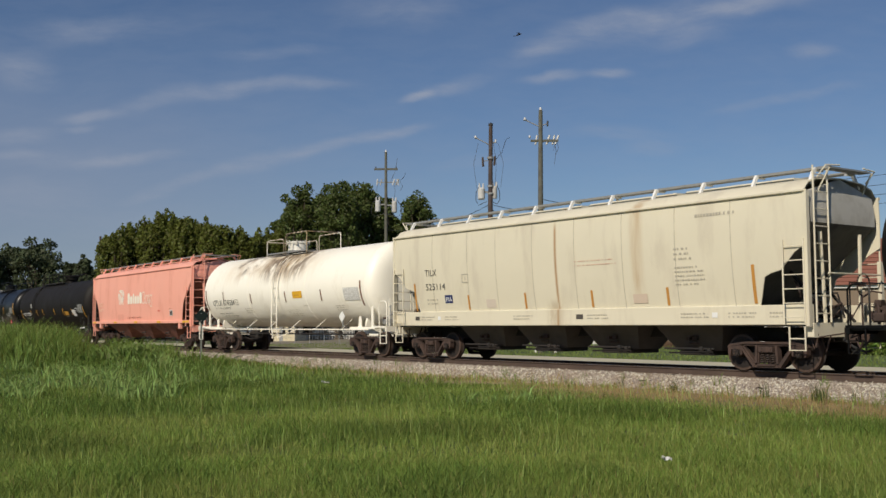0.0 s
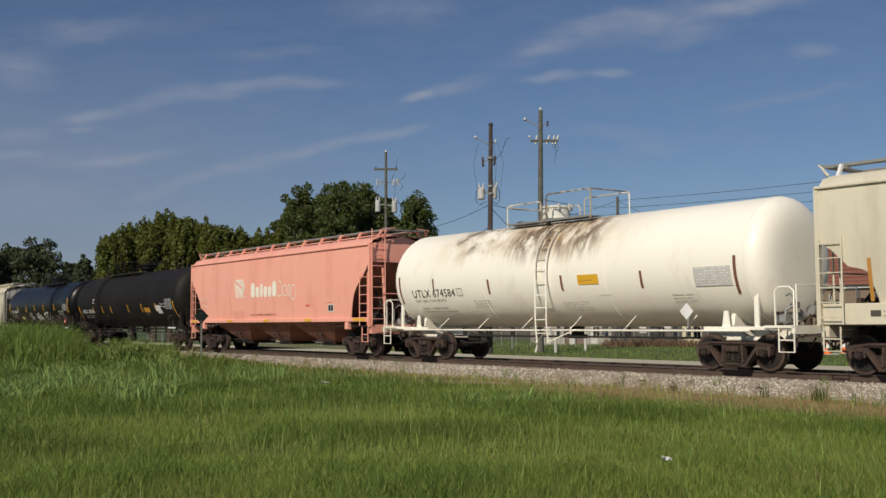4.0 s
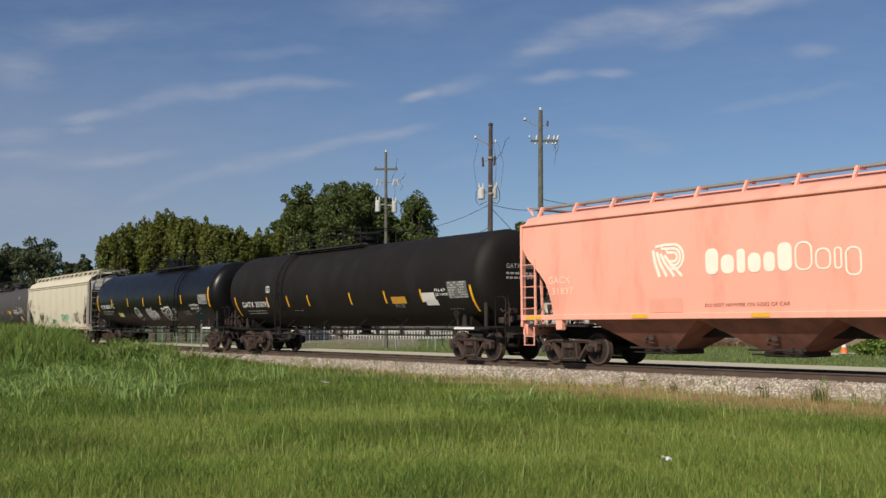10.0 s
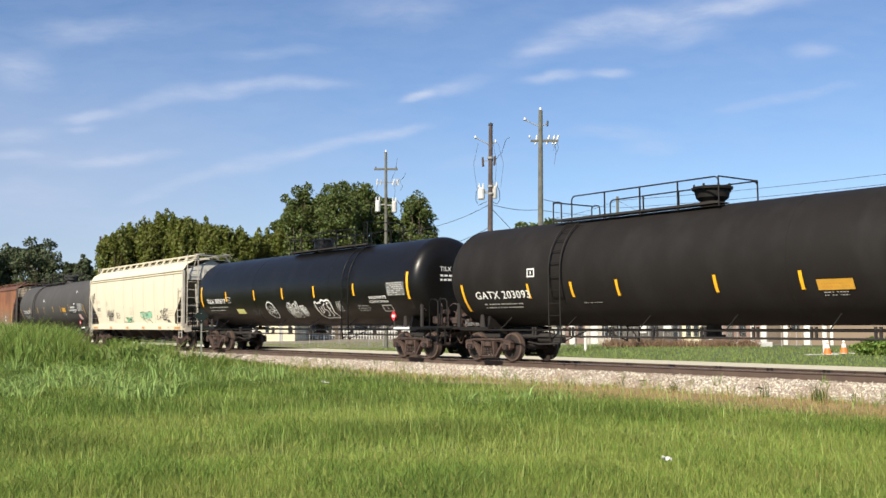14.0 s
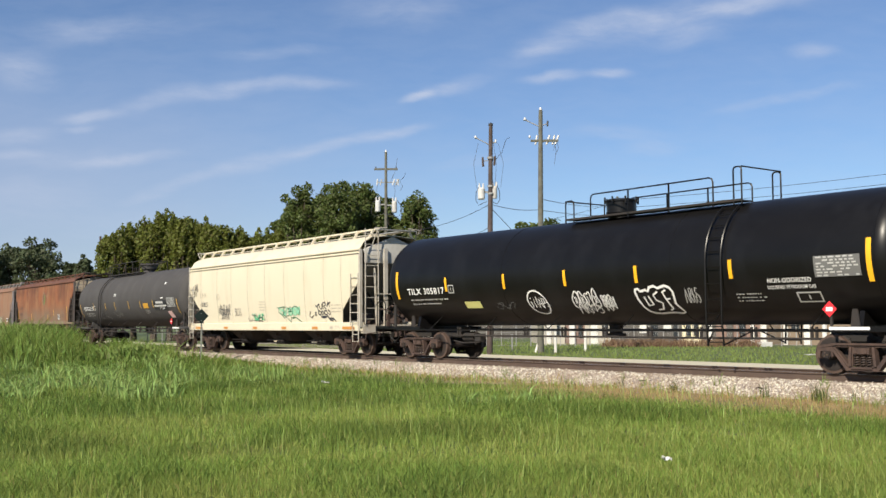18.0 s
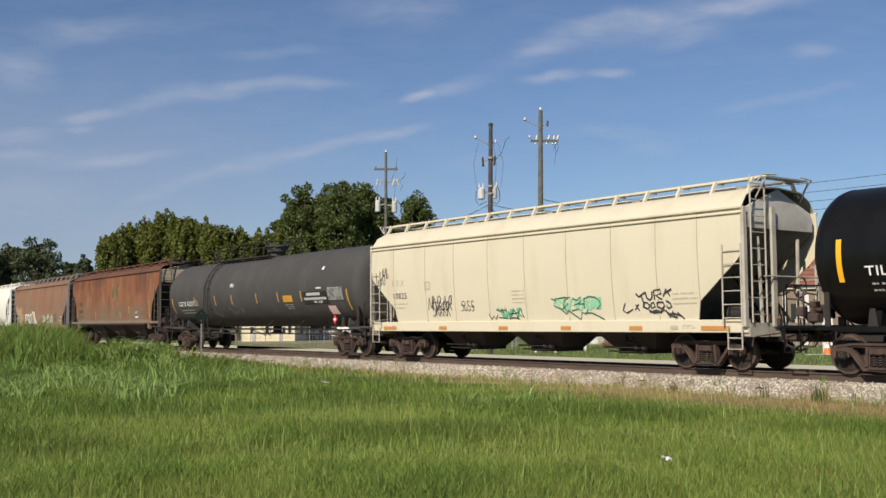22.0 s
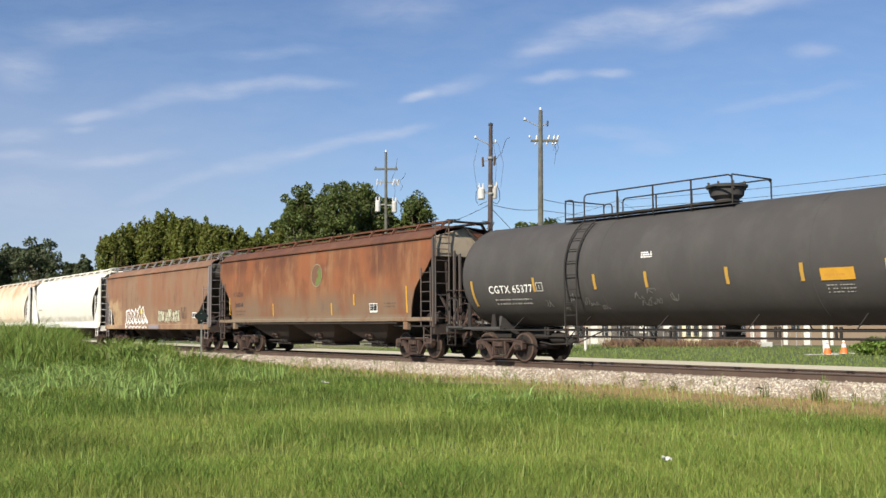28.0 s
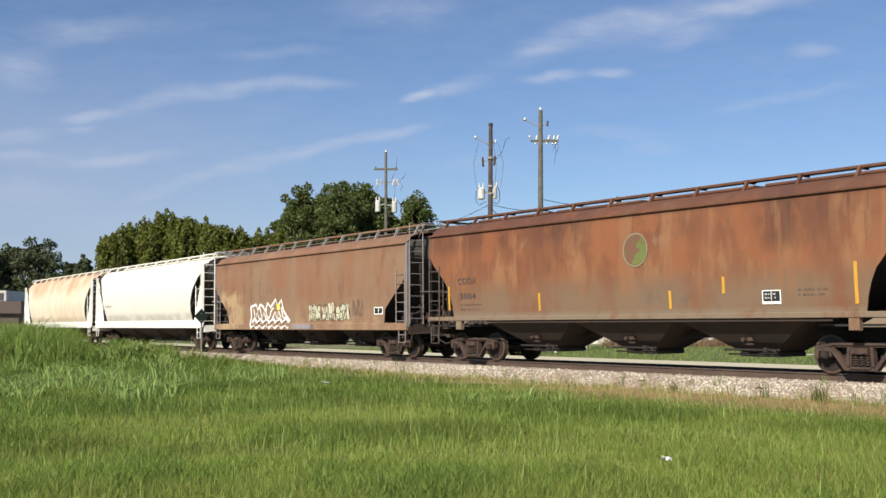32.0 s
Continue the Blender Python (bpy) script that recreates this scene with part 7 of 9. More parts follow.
    for u0, u1 in ((-7.58, -6.77), (-4.21, -3.79), (-1.08, -0.64), (1.75, 2.17), (4.45, 4.92), (6.9, 7.8)):
        panel(c6, "reflector", u0, 1.01, u1, 1.12, material("orange_sill_tape", (0.48, 0.215, 0.05), 0.5) if "orange_sill_tape" not in bpy.data.materials else bpy.data.materials["orange_sill_tape"])
    outline_box(c6, -4.97, 2.39, -4.66, 2.66, 0.025, M_FADED)
    small_print(c6, -0.4, 2.2, 0.7, 4, M_FADED, 0.12, 0.04, 41)
    small_print(c6, 6.0, 1.95, 0.9, 3, M_FADED, 0.13, 0.05, 42)
    panel(c6, "tag_plate", 5.9, 1.03, 6.15, 1.13, M_FADED)
    small_print(c6, 6.3, 1.12, 0.5, 2, M_FADED, 0.06, 0.03, 43)
    for z in (4.05, 3.92):
        c6.mark("eave_strip", Shape().cbox((0, -c6.y_at(z) - 0.03, z), (16.6, 0.05, 0.05), 0.012), M_CREAM)

    # --- charcoal tank car ---
    c7 = Tank("tank_car", "faded charcoal-grey tank car with amber markers", -68.45, 19.7, 16.5, 1.62, 2.74, M_DGREY, M_DGREY, ladder_x=-4.35, plat=(-5.4, 0.7), dome_x=-0.1, rail_mat=M_UNDER, rails=((-5.4, -5.05, 0.55), (-4.6, 0.7, 0.66)))
    letters(c7, "CGTX 65377", -8.19, 2.15, 2.05, 0.24, M_WHTPAINT, True)
    small_print(c7, -8.0, 1.90, 1.7, 2, M_GREYDECAL, 0.15, 0.06, 2)
    outline_box(c7, -5.98, 2.16, -5.68, 2.44, 0.03, M_GREYDECAL)
    ticks(c7, (-6.06, -3.53, -1.62, 1.02, 3.13, 5.25), 2.15, 0.10, 0.44, M_AMBER2)
    ticks(c7, (-9.0, 9.0), 1.71, 0.11, 0.87, M_AMBER2)
    panel(c7, "notice_panel", 3.6, 2.15, 4.45, 2.44, M_AMBER3, "yellow notice panel")
    small_print(c7, 3.7, 2.25, 0.65, 2, M_OCHRE, 0.09, 0.06, 7)
    small_print(c7, 3.7, 2.02, 0.9, 3, M_GREYDECAL, 0.09, 0.03, 8)
    small_print(c7, -1.75, 3.08, 0.45, 3, M_WHTPAINT, 0.06, 0.05, 9)
    panel(c7, "black_panel", 5.42, 2.02, 7.45, 2.55, M_BLKPAINT, "black painted panel")
    panel(c7, "stripe_plate", 5.75, 2.38, 6.9, 2.50, M_GREYDECAL, proud=0.008)
    panel(c7, "stripe_plate", 5.50, 2.20, 7.35, 2.30, M_GREYDECAL, proud=0.008)
    data_panel(c7, 7.48, 2.15, 8.7, 2.68, M_PANELDK, M_GREYDECAL, 11)
    letters(c7, "SR 13450", 6.3, 2.06, 0.7, 0.1, M_WHTPAINT, True).location.y = -0.008
    small_print(c7, 6.6, 2.64, 0.5, 1, M_WHTPAINT, 0.1, 0.08, 12)
    c7.mark("warning_sheet", bars(Shape(), c7.put, [(7.25, 1.50, 0.62, 0.42)]), material("faded_red_sheet", (0.74, 0.50, 0.48), 0.6), "faded red and white warning sheet")
    placard(c7, 7.85, 1.15, 1.65, 0.175, M_RED, M_WHTPAINT)
    c7.mark("edge_sign", Shape().box((8.4, -1.41, 1.06), (0.9, 0.012, 0.07)), M_WHTPAINT)
    panel(c7, "paint_spot", 6.85, 3.42, 7.02, 3.56, M_WHTPAINT)
    chalk = material("pale_chalk_smear", (0.15, 0.15, 0.145), 0.8)
    rng = random.Random(51)
    for _ in range(11):
        u, v = rng.uniform(-5.9, -0.8), rng.uniform(1.45, 2.1)
        ob = c7.mark("chalk_smear", scrawl(Shape(), c7.put, u, v, rng.uniform(0.12, 0.4), rng.uniform(0.12, 0.32), rng.randint(0, 999), 3, 0.022), chalk, "pale chalky smear")
        ob["kind"] = "stuff"

    # --- rusted brown hopper ---
    c8 = Hopper("covered_hopper", "heavily rusted brown covered hopper car", -88.40, 17.5, 13.9, M_RUST, sill=(1.30, 1.44), eave=4.2, notch="curve", bay_mat=M_BAY_RUST, frame=M_LADDERDK, post=0.07, flange=M_RUST, edge_mat=M_RUST, bracket_mat=M_RUST, sill_mat=M_RUST, under=M_BAY_RUST, walk_mat=M_UNDER, end_mat=M_ENDTAN, slope_mat=M_BAY_RUST, end_posts=((-0.62, 3.75, 0.07), (-0.38, 3.65, 0.07)), brackets=12)
    letters(c8, "CGOX", -7.13, 2.50, 1.0, 0.2, M_GRAPH)
    letters(c8, "3004", -7.04, 2.01, 0.85, 0.2, M_GRAPH)
    small_print(c8, -7.0, 1.8, 1.1, 2, material("brown_black_stencil", (0.10, 0.07, 0.05), 0.8), 0.15, 0.06, 2)
    disc = [(0.71 + 0.44 * math.cos(a), 3.19 + 0.46 * math.sin(a)) for a in np.linspace(0, 6.283, 29)[:-1]]
    s = Shape()
    s.add([tuple(Vector(c8.put(u, v))) for u, v in disc], [tuple(range(len(disc)))])
    em = c8.mark("round_emblem", s, material("weathered_green_brown_emblem", (0.15, 0.075, 0.045), 0.8, dirt=(0.11, 0.12, 0.04), dirt_amt=0.3, dirt_scale=2.2), "weathered green and brown round emblem")
    lift = lambda k: (lambda u, v: tuple(Vector(c8.put(u, v)) + Vector((0, -0.004 * k, 0))))
    s = ribbon(Shape(), lift(2), [(0.71 + 0.43 * math.cos(a), 3.19 + 0.45 * math.sin(a)) for a in np.linspace(0, 6.283, 33)], 0.035)
    part("emblem_ring", s, material("faded_pale_ring_paint", (0.25, 0.21, 0.15), 0.8), em)
    half = [(0.71 + 0.40 * math.cos(a), 3.19 + 0.42 * math.sin(a)) for a in np.linspace(-1.9, 1.0, 15)] + [(0.72, 3.30), (0.88, 3.18), (0.70, 3.05)]
    s = Shape()
    s.add([lift(1)(u, v) for u, v in half], [tuple(range(len(half)))])
    part("emblem_field", s, material("faded_lime_paint", (0.12, 0.155, 0.04), 0.8, var=0.3, scale=6, dirt=(0.15, 0.09, 0.05), dirt_amt=0.4, dirt_scale=4), em)
    for u, v, h in ((-3.17, 1.58, 0.54), (1.87, 1.57, 0.48), (3.59, 1.93, 0.42), (-7.6, 1.65, 0.8), (7.18, 1.61, 0.95)):
        ticks(c8, (u,), v, 0.09, h, M_AMBER3)
    panel(c8, "data_plate", 4.71, 1.64, 5.24, 1.98, M_WHTPAINT, "white-edged black data plate")
    panel(c8, "plate_half", 4.745, 1.71, 4.965, 1.95, M_BLKPAINT, proud=0.008)
    panel(c8, "plate_half", 4.985, 1.71, 5.205, 1.95, M_BLKPAINT, proud=0.008)
    small_print(c8, 4.79, 1.86, 0.36, 2, M_GREYDECAL, 0.09, 0.05, 12).location.y = -0.012
    c8.mark("lower_rail", Shape().tube([(-6.6, -1.58, 1.24), (6.6, -1.58, 1.24)], 0.025, 6), M_BAY_RUST)
    small_print(c8, 5.7, 1.95, 0.9, 2, material("dim_stencil", (0.11, 0.08, 0.06), 0.8), 0.12, 0.05, 5)

    # --- rusted tan hopper ---
    c9 = Hopper("covered_hopper", "rusted tan covered hopper car with white spray paint", -106.7, 16.5, 13.4, M_RUST2, sill=(0.98, 1.25), eave=4.1, notch="tri", bay_mat=M_BAY_RUST, frame=M_LADDER, sill_mat=M_RUST2, under=M_BAY_RUST, end_mat=M_BAY_GREY, walk_mat=M_GALV, edge_mat=M_RUST2, bracket_mat=M_GALV, top=4.55, brackets=13)
    s = Shape()
    over = lambda k: (lambda u, v: tuple(Vector(c9.put(u, v)) + Vector((0, -0.004 * k, 0))))
    top = [(-4.3, 2.0), (-3.75, 2.1), (-3.6, 1.85), (-3.35, 2.1), (-3.05, 2.0), (-2.9, 1.8), (-2.6, 2.15), (-2.35, 1.95), (-1.85, 2.3), (-1.7, 2.0), (-1.3, 2.25), (-1.15, 1.8), (-0.85, 1.55), (-0.6, 1.35)]
    ribbon(s, over(1), top, 0.12)
    ribbon(s, over(1), [(-4.3, 2.0), (-4.25, 1.6), (-4.3, 1.2), (-4.2, 1.02)], 0.12)
    for k, y0 in ((0, 1.30), (1, 1.05)):
        ribbon(s, over(1), [(-4.25 + 0.30 * q, y0 + (0.17 if q % 2 else 0.0)) for q in range(13)], 0.11)
    for pts in ([(-4.0, 1.9), (-3.9, 1.45), (-3.65, 1.75), (-3.5, 1.45)], [(-3.4, 1.95), (-3.2, 1.5), (-3.0, 1.75), (-2.85, 1.45)], [(-2.75, 1.95), (-2.8, 1.6), (-2.5, 1.5), (-2.3, 1.8), (-2.05, 1.95)], [(-2.2, 1.45), (-1.95, 1.75), (-1.75, 1.45), (-1.6, 1.8), (-1.4, 1.5)], [(-1.35, 1.95), (-1.2, 1.5), (-0.95, 1.5), (-0.75, 1.3)]):
        ribbon(s, over(1), pts, 0.09)
    c9.mark("graffiti_tag", s, M_WHTPAINT, "angular white outlined spray-painted tag")
    c9.mark("graffiti_fill", bars(Shape(), over(2), [(-1.75, 1.85, 0.28, 0.25)]), material("pale_yellow_spray", (0.75, 0.68, 0.15), 0.7))
    pg = material("pale_green_spray", (0.50, 0.50, 0.36), 0.7, var=0.3, scale=5)
    s = Shape()
    for k, (u0, w, h) in enumerate(((1.05, 0.56, 0.66), (1.62, 0.48, 0.56), (2.12, 0.62, 0.58), (2.72, 0.50, 0.68), (3.22, 0.60, 0.56), (3.82, 0.55, 0.62))):
        lean, b = 0.07 * (-1) ** k, 1.36 + 0.03 * (k % 2)
        q = [over(1)(u0 + w * x + lean * y, b + h * y) for x, y in ((0.06, 0.0), (0.40, 0.05), (0.50, 0.34), (0.62, 0.02), (0.97, 0.0), (0.90, 0.52), (1.0, 0.96), (0.64, 1.0), (0.5, 0.72), (0.36, 0.98), (0.0, 0.92), (0.10, 0.5))]
        s.add(q, [tuple(range(12))])
    c9.mark("graffiti_fill", s, pg, "pale green spray-painted letters")["kind"] = "stuff"
    c9.mark("graffiti_tag", zigzag(zigzag(Shape(), over(2), 1.05, 1.36, 3.3, 0.66, 6, 62, 0.04), over(2), 1.15, 1.38, 3.3, 0.64, 7, 64, 0.035), material("brown_outline_spray", (0.12, 0.09, 0.07), 0.8), "dark spray-painted outlines")
    c9.mark("graffiti_tag", zigzag(Shape(), over(1), 4.5, 1.55, 0.8, 0.6, 5, 63, 0.04), material("dim_grey_brown_spray", (0.17, 0.12, 0.09), 0.8), "dim brown scrawl")
    c9.mark("graffiti_fill", bars(Shape(), over(1), [(-0.3, 1.02, 1.6, 0.2)]), material("faint_blue_smear", (0.24, 0.22, 0.24), 0.8, var=0.3), "faint blue-grey smear")
    panel(c9, "data_plate", 6.08, 1.56, 6.69, 1.84, M_WHTPAINT)
    panel(c9, "plate_half", 6.13, 1.60, 6.36, 1.80, M_BLKPAINT, proud=0.008)
    panel(c9, "plate_half", 6.41, 1.60, 6.64, 1.80, M_BLKPAINT, proud=0.008)

    # --- round-sided white hoppers, and the car ahead of the grey one ---
    c10 = Hopper("covered_hopper", "bright white round-sided covered hopper car", -125.2, 17.6, 14.4, M_PALE, sill=(1.05, 1.45), eave=4.2, rnd=True, half=1.6, bay_mat=M_BAY_RUST, edge_mat=M_PALE, bracket_mat=M_PALE, sill_mat=M_PALESILL, frame=M_PALESILL, end_mat=M_BAY_GREY)
    small_print(c10, -6.9, 2.3, 1.6, 1, M_FADED, 0.1, 0.14, 71)
    Hopper("covered_hopper", "white round-sided covered hopper car stained by rust", -144.6, 18.4, 14.4, M_PEACH, sill=(1.05, 1.45), eave=4.2, rnd=True, half=1.6, bay_mat=M_BAY_RUST, edge_mat=M_PALE, bracket_mat=M_PALE, frame=M_PALESILL, end_mat=M_BAY_GREY)
    c0 = Tank("tank_car", "black tank car with an amber end marker", 66.28, 18.6, 15.5, 1.60, 2.74, M_BLACK2, M_BLACK2)
    ticks(c0, (-8.5,), 2.0, 0.13, 0.98, M_AMBER)


build_train()


# ================= the far side: road, poles, wires, yard =================
def build_road():
    solid("gravel_road", sweep([(-6.4, -0.375), (-10.8, -0.375), (-10.9, -0.46), (-6.3, -0.46)], -150, 60, 2.5), M_ROAD, "pale gravel service road along the track", "road", kind="structure")


def span(name, a, b, sag, parent, r=0.014, label=""):
    a, b = Vector(a), Vector(b)
    pts = [a.lerp(b, k / 14) - Vector((0, 0, sag * 4 * (k / 14) * (1 - k / 14))) for k in range(15)]
    return part(name, Shape().tube(pts, r, 5), M_WIRE, parent, label)


def pole(label, x, y, top, wood, r=0.15, z0=-0.5, lean=(0, 0)):
    p = thing("utility_pole", label, "utility pole", at=pose(x, y, z0), group="utility poles")
    part("pole_shaft", Shape().tube([(0, 0, 0), (lean[0] * 0.5, lean[1] * 0.5, (top - z0) * 0.5), (lean[0], lean[1], top - z0)], [r * 1.1, r * 0.94, r * 0.68], 12), wood, p)
    return p


RIGHT = Vector((math.cos(YAW), math.sin(YAW), 0))


def insulator(p, c, name="insulator", r=0.06, h=0.16):
    c = Vector(c)
    part(name, Shape().tube([c, c + Vector((0, 0, h * 0.25)), c + Vector((0, 0, h * 0.5)), c + Vector((0, 0, h))], [r * 0.5, r, r * 0.8, r * 0.45], 10), M_CERAM, p, "pale porcelain insulator")


def transformer(p, side, z, h=0.66, r=0.17):
    c = RIGHT * side
    t = part("transformer", Shape().tube([c + Vector((0, 0, z)), c + Vector((0, 0, z + 0.04)), c + Vector((0, 0, z + h)), c + Vector((0, 0, z + h + 0.08))], [r * 0.8, r, r, r * 0.5], 16), M_CAN, p, "light grey transformer can")
    for k in (-1, 1):
        b = c + RIGHT * (0.1 * k) + Vector((0, 0, z + h + 0.05))
        part("bushing", Shape().tube([b, b + Vector((0, 0, 0.10)), b + Vector((0, 0, 0.26))], [0.05, 0.06, 0.03], 8), M_CERAM, t)
    part("transformer_bracket", Shape().tube([Vector((0, 0, z + h * 0.7)), c + Vector((0, 0, z + h * 0.7))], 0.05, 6), M_GALV, p)
    part("drop_lead", Shape().tube([c * 1.3 + Vector((0, 0, z + h + 0.15)), c * 1.75 + Vector((0, 0, z + h * 0.7)), c * 1.8 + Vector((0, 0, z - 0.05)), c * 1.4 + Vector((0, 0, z - 0.3)), c * 0.2 + Vector((0, 0, z - 0.1))], 0.018, 5), M_WIRE, p)


def build_poles():
    out = {}
    # grey pole with a cross-arm and two transformers, before the tall trees
    x, y = polar(683, 66)
    p = pole("weathered grey utility pole with cross-arm and transformers", x, y, 12.2, M_POLE, 0.118)
    h = 12.7
    part("cross_arm", Shape().box((0, 0, 0), (1.5, 0.10, 0.12), Matrix.Rotation(YAW, 3, "Z")), M_POLE, p, at=pose(0, 0, h - 1.1))
    insulator(p, (0, 0, h - 0.02), r=0.09, h=0.16)
    for k in (-0.65, 0.65):
        part("pin", Shape().tube([RIGHT * k + Vector((0, 0, h - 1.06)), RIGHT * k + Vector((0, 0, h - 0.92))], 0.035, 6), M_WIRE, p)
    for k, b, d in ((0.3, 0.75, 1.5), (0.9, 1.25, 0.6)):
        part("jumper", Shape().tube([RIGHT * k + Vector((0, 0, h - 1.9)), RIGHT * (k + b) * 0.55 + Vector((0, 0, h - 1.75 + d * 0.3)), RIGHT * b + Vector((0, 0, h - 1.9 + d))], 0.012, 4), M_WIRE, p)
    part("cutout_bar", Shape().tube([RIGHT * -0.62 + Vector((0, 0, h - 1.95)), RIGHT * 0.85 + Vector((0, 0, h - 1.95))], 0.03, 6), M_GALV, p)
    for k, tilt, m in ((-0.58, 0.04, M_CAN), (-0.36, 0.10, M_GALV), (0.42, 0.14, M_CAN), (0.62, 0.22, M_GALV), (0.80, -0.08, M_CAN)):
        part("fuse_cutout", Shape().tube([RIGHT * k + Vector((0, 0, h - 2.15)), RIGHT * (k + tilt) + Vector((0, 0, h - 1.75))], 0.045, 6), m, p, "pale fuse cutout")
    for k, d in ((0.9, 0.5), (-0.5, 0.9), (0.5, 1.0)):
        part("drop_lead", Shape().tube([RIGHT * k + Vector((0, 0, h - 1.9)), RIGHT * (k * 1.2) + Vector((0, 0, h - 1.9 - d * 0.6)), RIGHT * (k * 1.0) + Vector((0, 0, h - 1.9 - d * 1.2))], 0.012, 4), M_WIRE, p)
    transformer(p, -0.52, h - 3.85)
    transformer(p, 0.54, h - 3.9)
    out["a"] = Vector((x, y, 0))
    # dark pole by the road
    x, y = polar(865, 54.2)
    p = pole("dark brown creosoted utility pole with two transformers", x, y, 11.65, M_POLE2, 0.15, lean=(0.14, 0.1))
    h = 12.1
    part("bracket_arm", Shape().tube([RIGHT * 0.02 + Vector((0, 0, h - 0.95)), RIGHT * -0.62 + Vector((0, 0, h - 0.62))], 0.03, 6), M_GALV, p)
    insulator(p, RIGHT * -0.64 + Vector((0, 0, h - 0.66)), r=0.09, h=0.16)
    part("bracket_arm", Shape().tube([RIGHT * 0.02 + Vector((0, 0, h - 1.0)), RIGHT * 0.38 + Vector((0, 0, h - 0.85))], 0.03, 6), M_GALV, p)
    insulator(p, RIGHT * 0.42 + Vector((0, 0, h - 0.9)), r=0.06, h=0.2)
    for k, z in ((0.34, h - 2.1), (-0.25, h - 2.15)):
        part("fuse_cutout", Shape().tube([RIGHT * k + Vector((0, 0, z)), RIGHT * (k * 1.1) + Vector((0, 0, z + 0.5))], 0.06, 6), M_POLE2, p)
        part("cutout_bracket", Shape().tube([Vector((0, 0, z + 0.3)), RIGHT * k + Vector((0, 0, z + 0.3))], 0.025, 5), M_GALV, p)
    transformer(p, -0.36, h - 3.9, 0.55, 0.19)
    transformer(p, 0.34, h - 3.85, 0.58, 0.13)
    for k in (-0.5, 0.3, 0.55):
        part("drop_lead", Shape().tube([RIGHT * k + Vector((0, 0, h - 0.9)), RIGHT * (k * 1.5) + Vector((0, 0, h - 2.0)), RIGHT * (k * 1.2) + Vector((0, 0, h - 3.3))], 0.012, 4), M_WIRE, p)
    part("pole_cap", Shape().tube([(0.14, 0.1, h + 0.03), (0.14, 0.1, h + 0.12), (0.14, 0.1, h + 0.18)], [0.13, 0.12, 0.04], 10), M_WIRE, p, "small black pole cap")
    part("jumper", Shape().tube([RIGHT * 0.35 + Vector((0, 0, h - 1.85)), RIGHT * 0.75 + Vector((0, 0, h - 1.4)), RIGHT * 0.95 + Vector((0, 0, h - 0.75)), RIGHT * 1.15 + Vector((0, 0, h - 0.6))], 0.013, 4), M_WIRE, p)
    for z in (h - 1.75, h - 3.25, h - 3.65):
        part("pole_band", Shape().tube([(0.11, 0.08, z), (0.11, 0.08, z + 0.10)], 0.165, 10), M_GALV, p)
    out["b"] = Vector((x, y, 0))
    # tall pale pole behind it
    x, y = polar(955, 55.8)
    p = pole("tall weathered pale utility pole with fuse cutouts", x, y, 12.7, M_POLE, 0.165, lean=(0.12, 0.1))
    h = 13.2
    insulator(p, (0.12, 0.1, h), r=0.09, h=0.18)
    part("bracket_arm", Shape().tube([Vector((0.1, 0.1, h - 0.9)), RIGHT * -0.68 + Vector((0, 0, h - 0.5))], 0.03, 6), M_GALV, p)
    insulator(p, RIGHT * -0.70 + Vector((0, 0, h - 0.54)), r=0.1, h=0.17)
    part("bracket_arm", Shape().tube([Vector((0.1, 0.1, h - 0.85)), RIGHT * 0.5 + Vector((0, 0, h - 0.7))], 0.03, 6), M_GALV, p)
    part("arrester", Shape().tube([RIGHT * 0.52 + Vector((0, 0, h - 0.85)), RIGHT * 0.54 + Vector((0, 0, h - 0.55))], 0.05, 6), M_WIRE, p)
    part("cross_arm", Shape().box((0, 0, 0), (1.5, 0.10, 0.12), Matrix.Rotation(YAW, 3, "Z")), M_POLE, p, at=Matrix.Translation(RIGHT * 0.25 + Vector((0.08, 0.06, h - 1.65))))
    for k, tilt in ((-0.15, 0.1), (0.45, 0.18), (0.78, 0.12), (0.92, 0.2)):
        part("fuse_cutout", Shape().tube([RIGHT * k + Vector((0, 0, h - 1.85)), RIGHT * (k + tilt) + Vector((0, 0, h - 1.35))], 0.055, 6), M_CAN, p, "pale fuse cutout")
    insulator(p, RIGHT * -0.45 + Vector((0, 0, h - 1.5)), r=0.07, h=0.15)
    for k, d in ((0.9, 0.9), (1.02, 0.5), (0.85, 0.35)):
        part("drop_lead", Shape().tube([RIGHT * k + Vector((0, 0, h - 1.7)), RIGHT * (k * 1.08) + Vector((0, 0, h - 1.7 - d * 0.6)), RIGHT * (k * 0.95) + Vector((0, 0, h - 1.7 - d * 1.4))], 0.014, 4), M_WIRE, p)
    out["c"] = Vector((x, y, 0))
    # far poles
    x, y = polar(1095, 110)
    p = pole("distant weathered utility pole carrying several wires", x, y, 14.4, M_POLE, 0.2)
    out["d"] = Vector((x, y, 0))
    x, y = polar(176, 120)
    p = pole("distant utility pole among trees", x, y, 11.0, M_POLE2, 0.16)
    # wires
    w = thing("overhead_wires", "black overhead wires slung between utility poles", "wire")
    d = out["d"]
    e = Vector((*polar(1900, 95), 0))
    for za, zb, sg in ((14.0, 14.6, 0.4), (13.2, 13.7, 0.4), (12.5, 12.9, 0.5), (11.7, 12.1, 0.5)):
        span("wire", d + Vector((0, 0, za)), e + Vector((0, 0, zb)), sg, w, 0.022)
    c, b, a = out["c"], out["b"], out["a"]
